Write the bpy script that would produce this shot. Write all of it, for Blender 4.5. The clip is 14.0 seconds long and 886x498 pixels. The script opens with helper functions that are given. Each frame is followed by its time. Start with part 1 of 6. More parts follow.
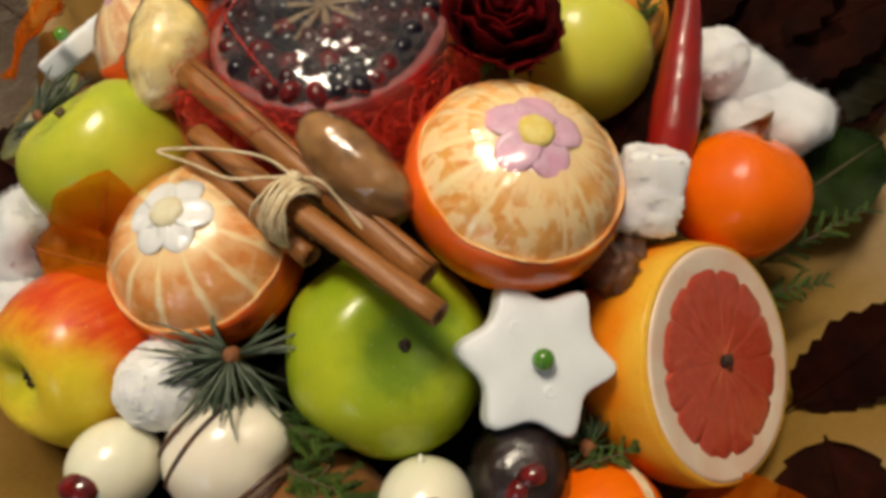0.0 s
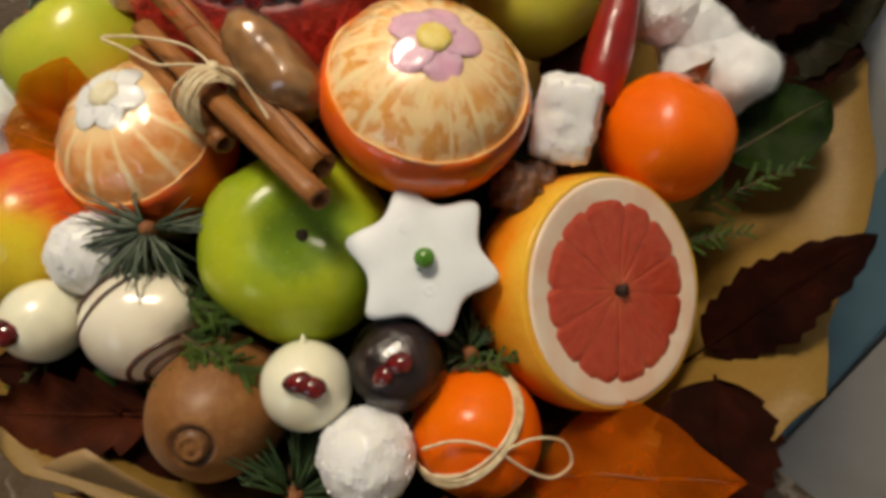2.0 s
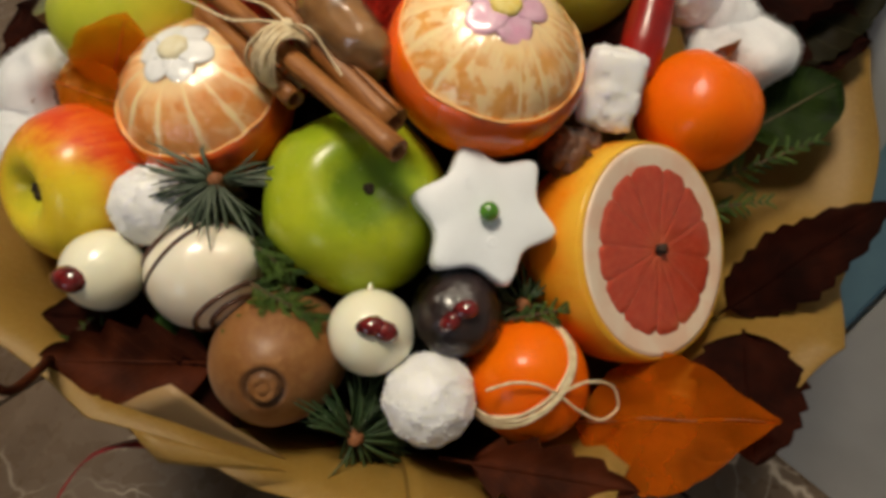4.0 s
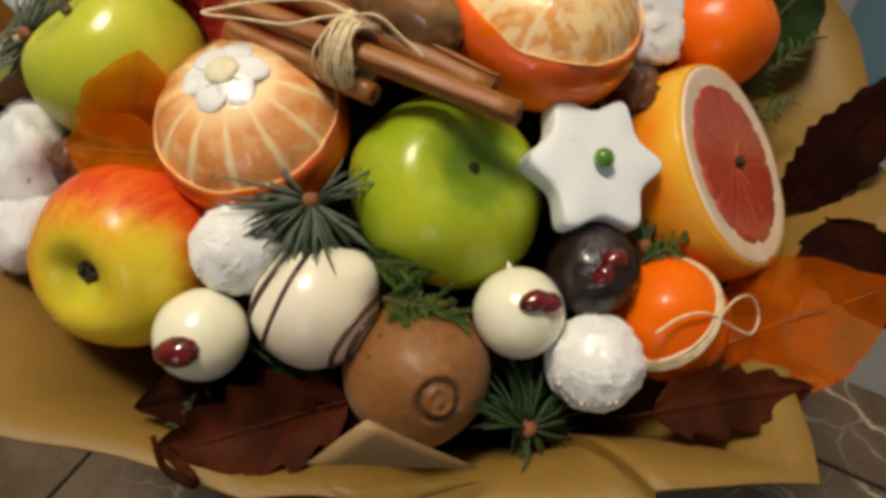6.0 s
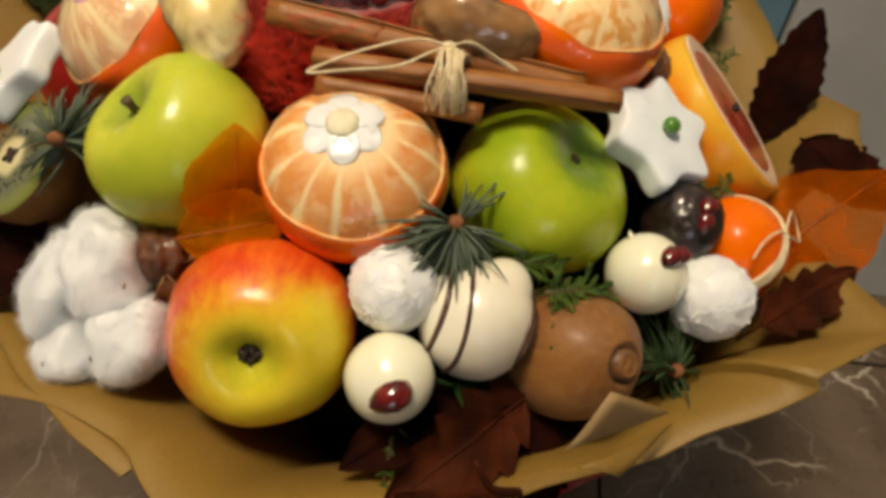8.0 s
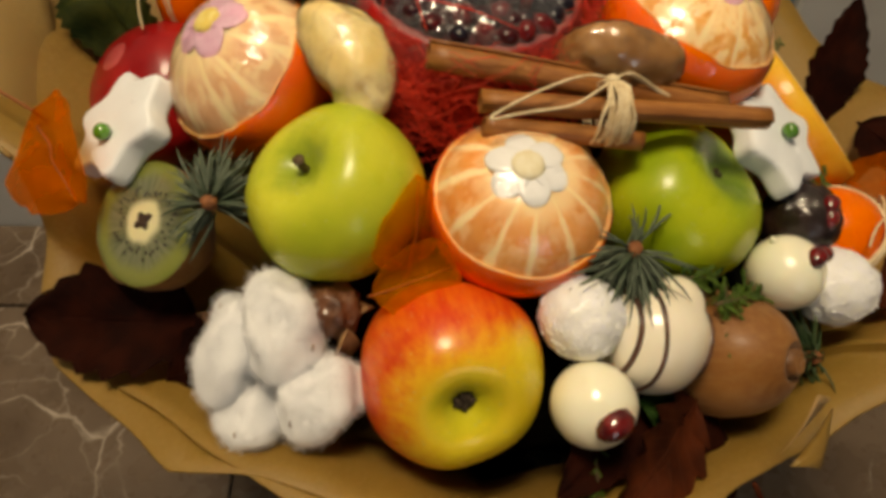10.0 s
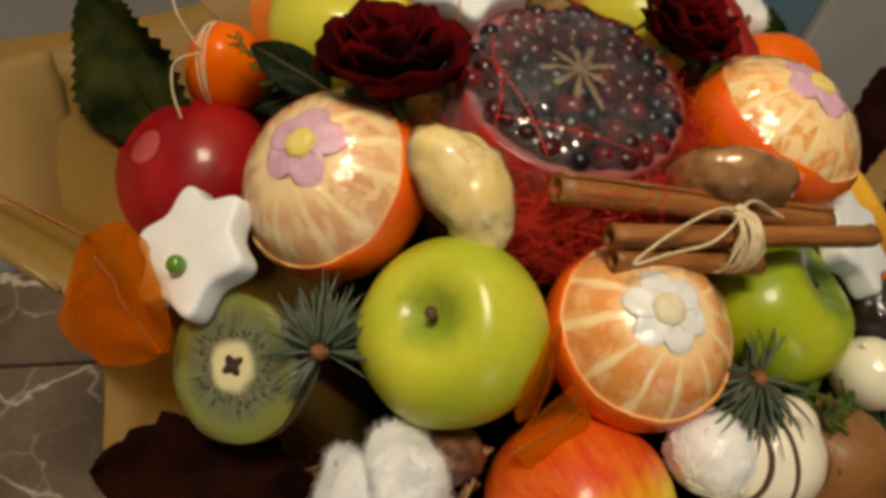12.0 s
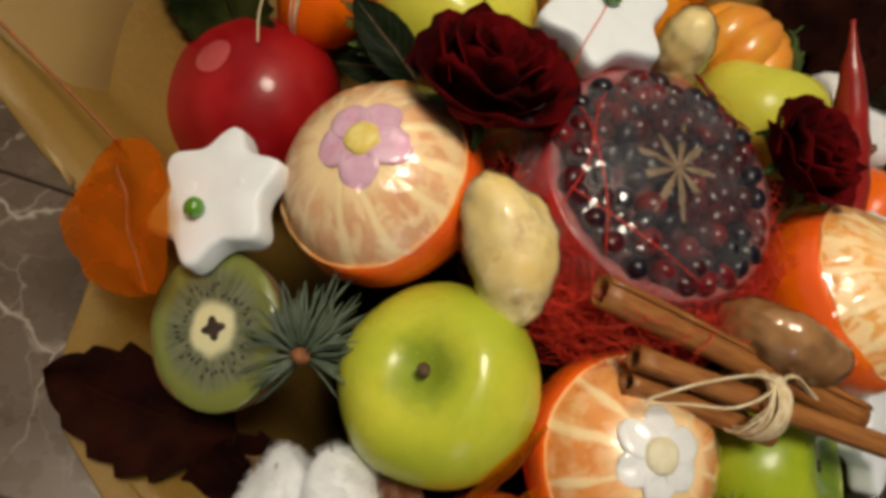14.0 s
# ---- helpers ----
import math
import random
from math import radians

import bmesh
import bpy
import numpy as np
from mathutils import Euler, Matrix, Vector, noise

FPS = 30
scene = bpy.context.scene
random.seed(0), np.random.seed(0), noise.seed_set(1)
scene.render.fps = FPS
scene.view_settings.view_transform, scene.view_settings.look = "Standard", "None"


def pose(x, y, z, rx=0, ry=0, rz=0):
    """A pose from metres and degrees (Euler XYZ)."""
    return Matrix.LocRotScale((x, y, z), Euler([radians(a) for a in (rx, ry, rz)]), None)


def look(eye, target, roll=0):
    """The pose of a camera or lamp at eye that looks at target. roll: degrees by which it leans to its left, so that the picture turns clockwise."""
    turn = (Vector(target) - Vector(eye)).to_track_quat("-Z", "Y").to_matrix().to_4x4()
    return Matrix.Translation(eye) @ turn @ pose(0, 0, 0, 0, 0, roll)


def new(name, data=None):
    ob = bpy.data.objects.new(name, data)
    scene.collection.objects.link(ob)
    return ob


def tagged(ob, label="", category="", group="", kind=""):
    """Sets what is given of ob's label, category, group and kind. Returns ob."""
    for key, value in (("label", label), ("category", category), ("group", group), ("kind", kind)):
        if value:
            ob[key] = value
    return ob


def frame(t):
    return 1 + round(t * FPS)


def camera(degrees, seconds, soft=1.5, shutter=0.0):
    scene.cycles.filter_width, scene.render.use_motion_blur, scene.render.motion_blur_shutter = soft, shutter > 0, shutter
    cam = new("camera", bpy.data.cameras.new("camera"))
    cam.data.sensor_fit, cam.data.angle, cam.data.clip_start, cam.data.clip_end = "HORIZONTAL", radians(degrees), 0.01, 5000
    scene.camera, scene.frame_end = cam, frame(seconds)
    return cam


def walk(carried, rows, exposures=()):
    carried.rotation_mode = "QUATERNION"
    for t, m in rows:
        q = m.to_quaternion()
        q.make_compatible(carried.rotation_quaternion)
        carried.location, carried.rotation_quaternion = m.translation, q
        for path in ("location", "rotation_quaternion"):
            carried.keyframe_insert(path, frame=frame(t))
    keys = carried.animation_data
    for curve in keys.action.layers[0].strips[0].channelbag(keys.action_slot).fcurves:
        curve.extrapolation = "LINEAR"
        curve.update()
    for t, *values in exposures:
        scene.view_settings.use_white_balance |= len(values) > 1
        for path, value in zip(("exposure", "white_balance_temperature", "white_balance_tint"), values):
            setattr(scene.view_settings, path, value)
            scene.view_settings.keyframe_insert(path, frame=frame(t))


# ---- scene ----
cam = camera(66.4, 14.0, soft=4.0)
PATH = [
    (0, (0.004, 0.004, 0.463), (-0.017, 1.265, -1.089), -0.9),
    (0.5, (0.031, -0.01, 0.463), (-0.065, 1.245, -1.091), -2.5),
    (1, (0.046, -0.018, 0.461), (-0.1, 1.242, -1.085), -2.6),
    (1.5, (0.057, -0.028, 0.46), (-0.104, 1.232, -1.085), -1.3),
    (2, (0.067, -0.026, 0.452), (-0.124, 1.2, -1.117), -1.4),
    (2.2, (0.072, -0.022, 0.448), (-0.132, 1.195, -1.125), -1.6),
    (4.3, (0.013, -0.057, 0.453), (-0.024, 1.182, -1.116), 5.1),
    (4.5, (0.002, -0.058, 0.446), (-0.021, 1.192, -1.115), 5.1),
    (5, (-0.019, -0.06, 0.428), (0.026, 1.219, -1.109), 2.8),
    (5.5, (-0.038, -0.059, 0.427), (0.155, 1.245, -1.077), 2.2),
    (6, (-0.068, -0.053, 0.428), (0.232, 1.209, -1.094), 1.4),
    (6.5, (-0.098, -0.054, 0.431), (0.312, 1.202, -1.07), -0.7),
    (7, (-0.12, -0.048, 0.434), (0.357, 1.194, -1.059), -2.1),
    (7.5, (-0.153, -0.036, 0.436), (0.498, 1.113, -1.066), 1.2),
    (8, (-0.186, -0.021, 0.437), (0.585, 1.084, -1.04), 2.0),
    (8.2, (-0.203, -0.006, 0.440), (0.622, 1.112, -1.0), 0.4),
    (10.3, (-0.268, 0.071, 0.464), (0.674, 0.953, -1.065), 4.9),
    (10.5, (-0.274, 0.084, 0.47), (0.687, 0.948, -1.057), 5.5),
    (11, (-0.277, 0.115, 0.473), (0.705, 0.893, -1.086), 6.4),
    (11.5, (-0.275, 0.141, 0.475), (0.761, 0.869, -1.073), 7.8),
    (12, (-0.276, 0.162, 0.478), (0.779, 0.834, -1.082), 11.6),
    (12.5, (-0.271, 0.18, 0.486), (0.751, 0.8, -1.117), 15.0),
    (13, (-0.261, 0.188, 0.496), (0.662, 0.847, -1.151), 15.4),
    (13.5, (-0.256, 0.191, 0.503), (0.648, 0.854, -1.153), 21.0),
    (14, (-0.25, 0.2, 0.486), (0.666, 0.766, -1.2), 34.2),
]
walk(cam, [(t, look(eye, target, roll)) for t, eye, target, roll in PATH],
     exposures=[(0, -0.41, 6470, 10), (2, -0.43, 6470, 10), (4.5, -0.43, 6370, 10), (5.2, -0.41, 6320, 10), (6, -0.31, 6370, 10), (7.5, -0.23, 6670, 10),
                (8.2, -0.23, 6870, 10), (10.5, -0.56, 7670, 10), (11.5, -0.62, 7370, 10), (12.5, -0.71, 6620, 10), (14, -0.65, 6270, 10)])

# ---- light ----
FLOOR = -0.12
ROOM = pose(-0.254, 0.734, FLOOR, 0, 0, -40.9)   # on the wall's foot; local x along the wall, local -y into the room
world = bpy.data.worlds.new("world")
scene.world = world
world.use_nodes = True
world.node_tree.nodes["Background"].inputs[0].default_value = (0.5, 0.6, 0.8, 1)
world.node_tree.nodes["Background"].inputs[1].default_value = 0.3


def area_lamp(name, m, sx, sy, watts, colour):
    d = bpy.data.lights.new(name, "AREA")
    d.shape, d.size, d.size_y, d.energy, d.color = "RECTANGLE", sx, sy, watts, colour
    ob = new(name, d)
    ob.matrix_world = m
    return ob


LAMP_AT = Vector((-0.36, 0.24, FLOOR + 2.12))
area_lamp("ceiling_lamp_light", pose(LAMP_AT.x, LAMP_AT.y, LAMP_AT.z - 0.075, 0, 0, -40), 0.42, 0.42, 28.6, (1.0, 0.865, 0.665))
area_lamp("ceiling_lamp_uplight", pose(LAMP_AT.x, LAMP_AT.y, LAMP_AT.z + 0.10, 180, 0, -40), 0.34, 0.34, 5.0, (1.0, 0.865, 0.665))
area_lamp("window_light", ROOM @ pose(1.4, -3.22, 0.98, -90, 0, 0) @ pose(0, 0, 0, 180, 0, 0), 0.80, 1.00, 7.5, (0.80, 0.90, 1.0))

# ---- materials ----


class Nodes:
    """A Principled material with a few short-hand node makers."""

    def __init__(self, name, colour=(0.8, 0.8, 0.8), rough=0.5, **more):
        self.m = bpy.data.materials.new(name)
        self.m.use_nodes = True
        self.t = self.m.node_tree
        self.b = self.t.nodes["Principled BSDF"]
        self.set("Base Color", (*colour, 1) if len(colour) == 3 else colour)
        self.set("Roughness", rough)
        for k, v in more.items():
            self.set(k.replace("_", " "), v)
        self._co = None

    def set(self, k, v):
        s = self.b.inputs[k]
        if isinstance(v, bpy.types.NodeSocket):
            self.t.links.new(v, s)
        else:
            s.default_value = v

    def node(self, kind, ins=None, **props):
        n = self.t.nodes.new(kind)
        for k, v in props.items():
            if k == "operation":
                n.operation = v
            elif k == "data_type":
                n.data_type = v
            elif k == "blend_type":
                n.blend_type = v
            elif k == "feature":
                n.feature = v
            elif k == "interpolation_type":
                n.interpolation_type = v
        for k, v in (ins or {}).items():
            s = n.inputs[k]
            if isinstance(v, bpy.types.NodeSocket):
                self.t.links.new(v, s)
            else:
                s.default_value = v
        return n

    def co(self, which="Object"):
        if self._co is None:
            self._co = self.t.nodes.new("ShaderNodeTexCoord")
        return self._co.outputs[which]

    def scaled(self, vec, s):
        return self.node("ShaderNodeVectorMath", {0: vec, 1: s}, operation="MULTIPLY").outputs[0]

    def noise(self, scale, detail=3, rough=0.55, vec=None, dist=0.0):
        return self.node("ShaderNodeTexNoise", {"Vector": vec or self.co(), "Scale": scale, "Detail": detail, "Roughness": rough, "Distortion": dist}).outputs[0]

    def voronoi(self, scale, vec=None, feature="F1", out="Distance", rnd=1.0):
        return self.node("ShaderNodeTexVoronoi", {"Vector": vec or self.co(), "Scale": scale, "Randomness": rnd}, feature=feature).outputs[out]

    def math(self, op, a, b=0.0, c=0.0):
        return self.node("ShaderNodeMath", {0: a, 1: b, 2: c}, operation=op).outputs[0]

    def remap(self, v, a, b, c=0.0, d=1.0):
        return self.node("ShaderNodeMapRange", {0: v, 1: a, 2: b, 3: c, 4: d}, interpolation_type="SMOOTHSTEP").outputs[0]

    def mix(self, f, a, b, blend="MIX"):
        n = self.node("ShaderNodeMix", data_type="RGBA", blend_type=blend)
        for k, v in ((0, f), (6, a), (7, b)):
            if isinstance(v, bpy.types.NodeSocket):
                self.t.links.new(v, n.inputs[k])
            elif k:
                n.inputs[k].default_value = (*v, 1)
            else:
                n.inputs[k].default_value = v
        return n.outputs[2]

    def xyz(self, vec=None):
        n = self.node("ShaderNodeSeparateXYZ", {0: vec or self.co()})
        return n.outputs[0], n.outputs[1], n.outputs[2]

    def bump(self, h, strength=0.3, dist=0.001, into="Normal"):
        n = self.node("ShaderNodeBump", {"Height": h, "Strength": strength, "Distance": dist})
        self.set(into, n.outputs[0])
        return n.outputs[0]

    def rnd(self):
        return self.t.nodes.new("ShaderNodeObjectInfo").outputs["Random"]

    def uv(self):
        return self.co("UV")


def film_coat(n, weight=1.0, scale=60, strength=0.25, pull=(1, 1, 1)):
    """A clinging clear wrap over the surface: sharp, slightly crumpled gloss, drawn into folds along one way."""
    n.set("Coat Weight", weight)
    n.set("Coat Roughness", 0.04)
    h = n.math("ADD", n.noise(scale, 2, 0.5, n.scaled(n.co(), pull), 1.0), n.math("MULTIPLY", n.noise(scale * 3.1, 2, 0.5, n.scaled(n.co(), pull), 0.6), 0.25))
    n.bump(h, strength, 0.004, "Coat Normal")


def mat_apple(name, ground, blush, basin, red=None, deep_at=0.018):
    n = Nodes(name, ground, 0.32)
    x, y, z = n.xyz()
    patch = n.remap(n.noise(22, 4), 0.35, 0.68)
    col = n.mix(patch, ground, blush)
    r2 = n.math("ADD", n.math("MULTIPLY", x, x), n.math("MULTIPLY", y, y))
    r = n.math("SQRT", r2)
    if red:
        streak = n.noise(1.0, 5, 0.6, n.scaled(n.co(), (190, 190, 22)))
        d = n.node("ShaderNodeVectorMath", {0: n.co(), 1: red[2]}, operation="DOT_PRODUCT").outputs["Value"]
        side = n.math("ADD", n.math("ADD", n.remap(z, 0.033, 0.002, 0.0, 0.85), n.remap(d, -0.028, 0.030, -0.08, 0.58)), n.math("MULTIPLY", n.math("SUBTRACT", streak, 0.5), 0.38))
        side = n.math("ADD", side, n.math("MULTIPLY", n.math("SUBTRACT", n.noise(16, 2), 0.5), 0.5))
        f = n.math("MULTIPLY", n.remap(side, 0.12, 0.92), n.remap(r, 0.013, 0.026))
        deep = n.mix(n.remap(streak, 0.3, 0.75), red[0], red[1])
        col = n.mix(f, col, deep)
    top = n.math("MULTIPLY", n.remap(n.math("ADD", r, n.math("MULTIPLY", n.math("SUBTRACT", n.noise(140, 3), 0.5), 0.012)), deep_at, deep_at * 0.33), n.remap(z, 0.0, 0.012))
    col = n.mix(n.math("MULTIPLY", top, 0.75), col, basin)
    dots = n.remap(n.voronoi(260), 0.16, 0.05)
    col = n.mix(n.math("MULTIPLY", dots, 0.35), col, (0.62, 0.66, 0.36))
    brown = n.remap(n.noise(75, 5, 0.7), 0.70, 0.80)
    col = n.mix(n.math("MULTIPLY", brown, 0.3), col, (0.25, 0.16, 0.05))
    n.set("Base Color", col)
    n.set("Roughness", n.remap(n.noise(40, 4), 0.3, 0.7, 0.24, 0.42))
    n.set("Subsurface Weight", 0.08)
    n.set("Subsurface Radius", (0.004, 0.003, 0.001))
    n.set("Specular IOR Level", 0.25)
    n.set("Coat Weight", 0.30)
    n.set("Coat Roughness", n.remap(n.noise(90, 3), 0.3, 0.7, 0.10, 0.22))
    n.bump(n.noise(160, 4), 0.12, 0.0006)
    return n.m


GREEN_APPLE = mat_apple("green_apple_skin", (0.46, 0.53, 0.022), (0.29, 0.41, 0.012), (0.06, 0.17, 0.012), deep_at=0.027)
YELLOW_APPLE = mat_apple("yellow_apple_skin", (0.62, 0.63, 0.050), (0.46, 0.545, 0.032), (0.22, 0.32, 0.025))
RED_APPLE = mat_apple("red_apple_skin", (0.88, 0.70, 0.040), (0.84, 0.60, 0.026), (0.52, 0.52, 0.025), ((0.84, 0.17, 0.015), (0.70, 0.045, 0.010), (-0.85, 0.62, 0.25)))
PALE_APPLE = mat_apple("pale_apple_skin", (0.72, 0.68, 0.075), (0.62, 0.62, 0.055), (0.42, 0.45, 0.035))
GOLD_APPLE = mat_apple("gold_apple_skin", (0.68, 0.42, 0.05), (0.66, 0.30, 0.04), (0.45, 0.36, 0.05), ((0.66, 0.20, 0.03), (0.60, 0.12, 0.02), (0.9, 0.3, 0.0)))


def mat_peel(name, a, b, gloss=0.3, yellow=None):
    n = Nodes(name, a, gloss)
    col = n.mix(n.remap(n.noise(28, 4), 0.35, 0.7), a, b)
    if yellow:
        z = n.xyz()[2]
        f = n.math("ADD", n.remap(z, -0.014, 0.021), n.math("MULTIPLY", n.math("SUBTRACT", n.noise(24, 3), 0.5), 0.9))
        col = n.mix(n.math("MULTIPLY", n.remap(f, 0.45, 1.1), 0.75), col, yellow)
    pores = n.voronoi(620)
    col = n.mix(n.math("MULTIPLY", n.remap(pores, 0.3, 0.1), 0.35), col, tuple(0.72 * c for c in a))
    n.set("Base Color", col)
    n.set("Subsurface Weight", 0.1)
    n.set("Subsurface Radius", (0.004, 0.0015, 0.0005))
    n.set("Roughness", n.remap(n.noise(50, 3), 0.3, 0.7, gloss - 0.06, gloss + 0.1))
    n.set("Specular IOR Level", 0.14)
    n.set("Coat Weight", 0.18)
    n.set("Coat Roughness", 0.12)
    h = n.math("ADD", n.math("MULTIPLY", n.remap(pores, 0.0, 0.35), 0.6), n.math("MULTIPLY", n.noise(90, 3), 0.8))
    n.bump(h, 0.35, 0.0006)
    return n.m


MANDARIN = mat_peel("mandarin_peel", (0.94, 0.178, 0.001), (0.91, 0.145, 0.001))
ORANGE = mat_peel("orange_peel", (0.95, 0.175, 0.001), (0.92, 0.140, 0.001))
GOLD_PEEL = mat_peel("golden_orange_peel", (0.92, 0.34, 0.012), (0.90, 0.28, 0.008))
GRAPEFRUIT = mat_peel("grapefruit_peel", (0.90, 0.23, 0.006), (0.88, 0.33, 0.015), 0.3, (0.88, 0.58, 0.06))


def mat_segment(name, flesh_a, flesh_b, veil, lines, wide, tall, net, pole_at=0.24, blob=0.0):
    """Bare mandarin segments: pith lines between them, a net of pith over them, wet skin."""
    n = Nodes(name, flesh_a, 0.35)
    u, v, _ = n.xyz(n.uv())
    wob = n.math("MULTIPLY", n.math("SUBTRACT", n.noise(110, 4, 0.6), 0.5), 0.30)
    fat = n.math("MULTIPLY", n.math("SUBTRACT", n.rnd(), 0.5), 0.10)
    edge = n.remap(n.math("ADD", n.math("ADD", n.math("ABSOLUTE", n.math("SUBTRACT", u, 0.5)), wob), fat), 0.46 - lines, 0.51 - lines * 0.3)
    pole = n.remap(n.math("ADD", v, wob), pole_at + 0.16, pole_at - 0.06)
    foot = n.remap(n.math("ADD", v, n.math("MULTIPLY", wob, 0.5)), 0.62, 0.70)
    x, y, _ = n.xyz()
    polar = n.node("ShaderNodeCombineXYZ", {0: n.math("MULTIPLY", n.math("ARCTAN2", y, x), wide), 1: n.math("MULTIPLY", v, tall), 2: n.math("MULTIPLY", n.rnd(), 40.0)}).outputs[0]
    cells = n.remap(n.math("ADD", n.noise(1.0, 3, 0.6, polar, 0.5), n.math("MULTIPLY", n.math("SUBTRACT", n.noise(260, 3), 0.5), 0.10)), 0.58 + blob, 0.42 + blob)
    cloud = n.remap(n.noise(85, 4, 0.65, None, 0.8), 0.48, 0.64)
    f = n.math("MAXIMUM", n.math("MULTIPLY", edge, 0.95), n.math("MULTIPLY", pole, 0.75))
    f = n.math("MAXIMUM", f, n.math("MULTIPLY", cells, net))
    f = n.math("MAXIMUM", f, n.math("MULTIPLY", foot, 0.75))
    f = n.math("MAXIMUM", f, n.math("MULTIPLY", cloud, veil))
    sacs = n.remap(n.voronoi(330, n.scaled(n.co(), (1, 1, 0.6))), 0.1, 0.55)
    flesh = n.mix(n.remap(n.noise(60, 4), 0.35, 0.7), flesh_a, flesh_b)
    flesh = n.mix(n.math("MULTIPLY", sacs, 0.45), flesh, flesh_b)
    n.set("Base Color", n.mix(f, flesh, (0.97, 0.83, 0.52)))
    n.set("Subsurface Weight", 0.15)
    n.set("Subsurface Radius", (0.003, 0.0012, 0.0005))
    n.set("Coat Weight", 0.4)
    n.set("Coat Roughness", 0.10)
    n.bump(n.math("ADD", n.math("MULTIPLY", f, 0.5), n.math("MULTIPLY", n.noise(150, 3), 0.4)), 0.3, 0.0008)
    return n.m


SEGMENT = mat_segment("mandarin_segment_skin", (0.76, 0.27, 0.045), (0.86, 0.42, 0.11), 0.20, 0.15, 4.0, 7.0, 0.42, blob=-0.04)
PALE_SEGMENT = mat_segment("mandarin_segment_pith_skin", (0.74, 0.30, 0.040), (0.86, 0.47, 0.11), 0.24, 0.11, 4.6, 7.0, 0.80, blob=0.01)
MILKY_SEGMENT = mat_segment("mandarin_segment_milky_skin", (0.72, 0.38, 0.19), (0.82, 0.52, 0.29), 0.24, 0.16, 4.0, 5.0, 0.70, blob=-0.01)


def mat_plain(name, a, b, rough, scale=40, bump=0.2, bscale=200, bdist=0.0006, lo=0.35, hi=0.65, **more):
    n = Nodes(name, a, rough, **more)
    n.set("Base Color", n.mix(n.remap(n.noise(scale, 4), lo, hi), a, b))
    if bump:
        n.bump(n.noise(bscale, 4, 0.6), bump, bdist)
    return n.m


PITH = mat_plain("citrus_pith", (0.90, 0.66, 0.34), (0.90, 0.42, 0.10), 0.6, 70, 0.4, 260)
GF_PITH = mat_plain("grapefruit_pith", (0.92, 0.76, 0.60), (0.88, 0.62, 0.46), 0.45, 50, 0.3, 220, Coat_Weight=0.5, Coat_Roughness=0.1)


def mat_gf_pulp():
    n = Nodes("grapefruit_pulp", (0.55, 0.08, 0.05), 0.3)
    x, y, z = n.xyz()
    ang = n.math("ARCTAN2", y, x)
    r = n.math("SQRT", n.math("ADD", n.math("MULTIPLY", x, x), n.math("MULTIPLY", y, y)))
    comb = n.node("ShaderNodeCombineXYZ", {0: n.math("MULTIPLY", ang, 9.0), 1: n.math("MULTIPLY", r, 120.0), 2: 0.0}).outputs[0]
    sac = n.noise(1.6, 3, 0.6, comb)
    col = n.mix(n.remap(sac, 0.25, 0.8), (0.50, 0.046, 0.020), (0.60, 0.100, 0.045))
    u, v, _ = n.xyz(n.uv())
    edge = n.math("MULTIPLY", n.remap(n.math("ABSOLUTE", n.math("SUBTRACT", u, 0.5)), 0.47, 0.5), n.remap(n.noise(90, 3), 0.45, 0.7))
    col = n.mix(n.math("MULTIPLY", edge, 0.30), col, (0.68, 0.28, 0.18))
    col = n.mix(n.remap(v, 0.35, 0.0, 0.0, 0.4), col, (0.68, 0.16, 0.06))
    n.set("Base Color", col)
    n.set("Subsurface Weight", 0.2)
    n.set("Subsurface Radius", (0.005, 0.001, 0.001))
    n.bump(sac, 0.25, 0.001)
    film_coat(n, 0.8, 40, 0.2)
    return n.m


GF_PULP = mat_gf_pulp()


def mat_kiwi_skin():
    n = Nodes("kiwi_skin", (0.2, 0.1, 0.03), 0.6)
    col = n.mix(n.remap(n.noise(26, 4), 0.3, 0.7), (0.32, 0.128, 0.024), (0.19, 0.068, 0.013))
    streak = n.noise(1.0, 4, 0.6, n.scaled(n.co(), (300, 300, 60)))
    col = n.mix(n.math("MULTIPLY", n.remap(streak, 0.4, 0.7), 0.4), col, (0.38, 0.19, 0.058))
    x, y, z = n.xyz()
    r = n.math("SQRT", n.math("ADD", n.math("MULTIPLY", x, x), n.math("MULTIPLY", y, y)))
    ring = n.math("MULTIPLY", n.remap(n.math("ABSOLUTE", n.math("SUBTRACT", n.math("ADD", r, n.math("MULTIPLY", n.math("SUBTRACT", n.noise(160, 3), 0.5), 0.003)), 0.0072)), 0.0030, 0.0006), n.remap(z, 0.015, 0.025))
    col = n.mix(n.math("MULTIPLY", ring, 0.75), col, (0.085, 0.034, 0.012))
    n.set("Base Color", col)
    n.set("Sheen Weight", 0.08)
    n.set("Coat Weight", 0.2)
    n.set("Coat Roughness", 0.3)
    n.bump(n.math("ADD", streak, n.noise(500, 3)), 0.35, 0.0006)
    return n.m


KIWI_SKIN = mat_kiwi_skin()


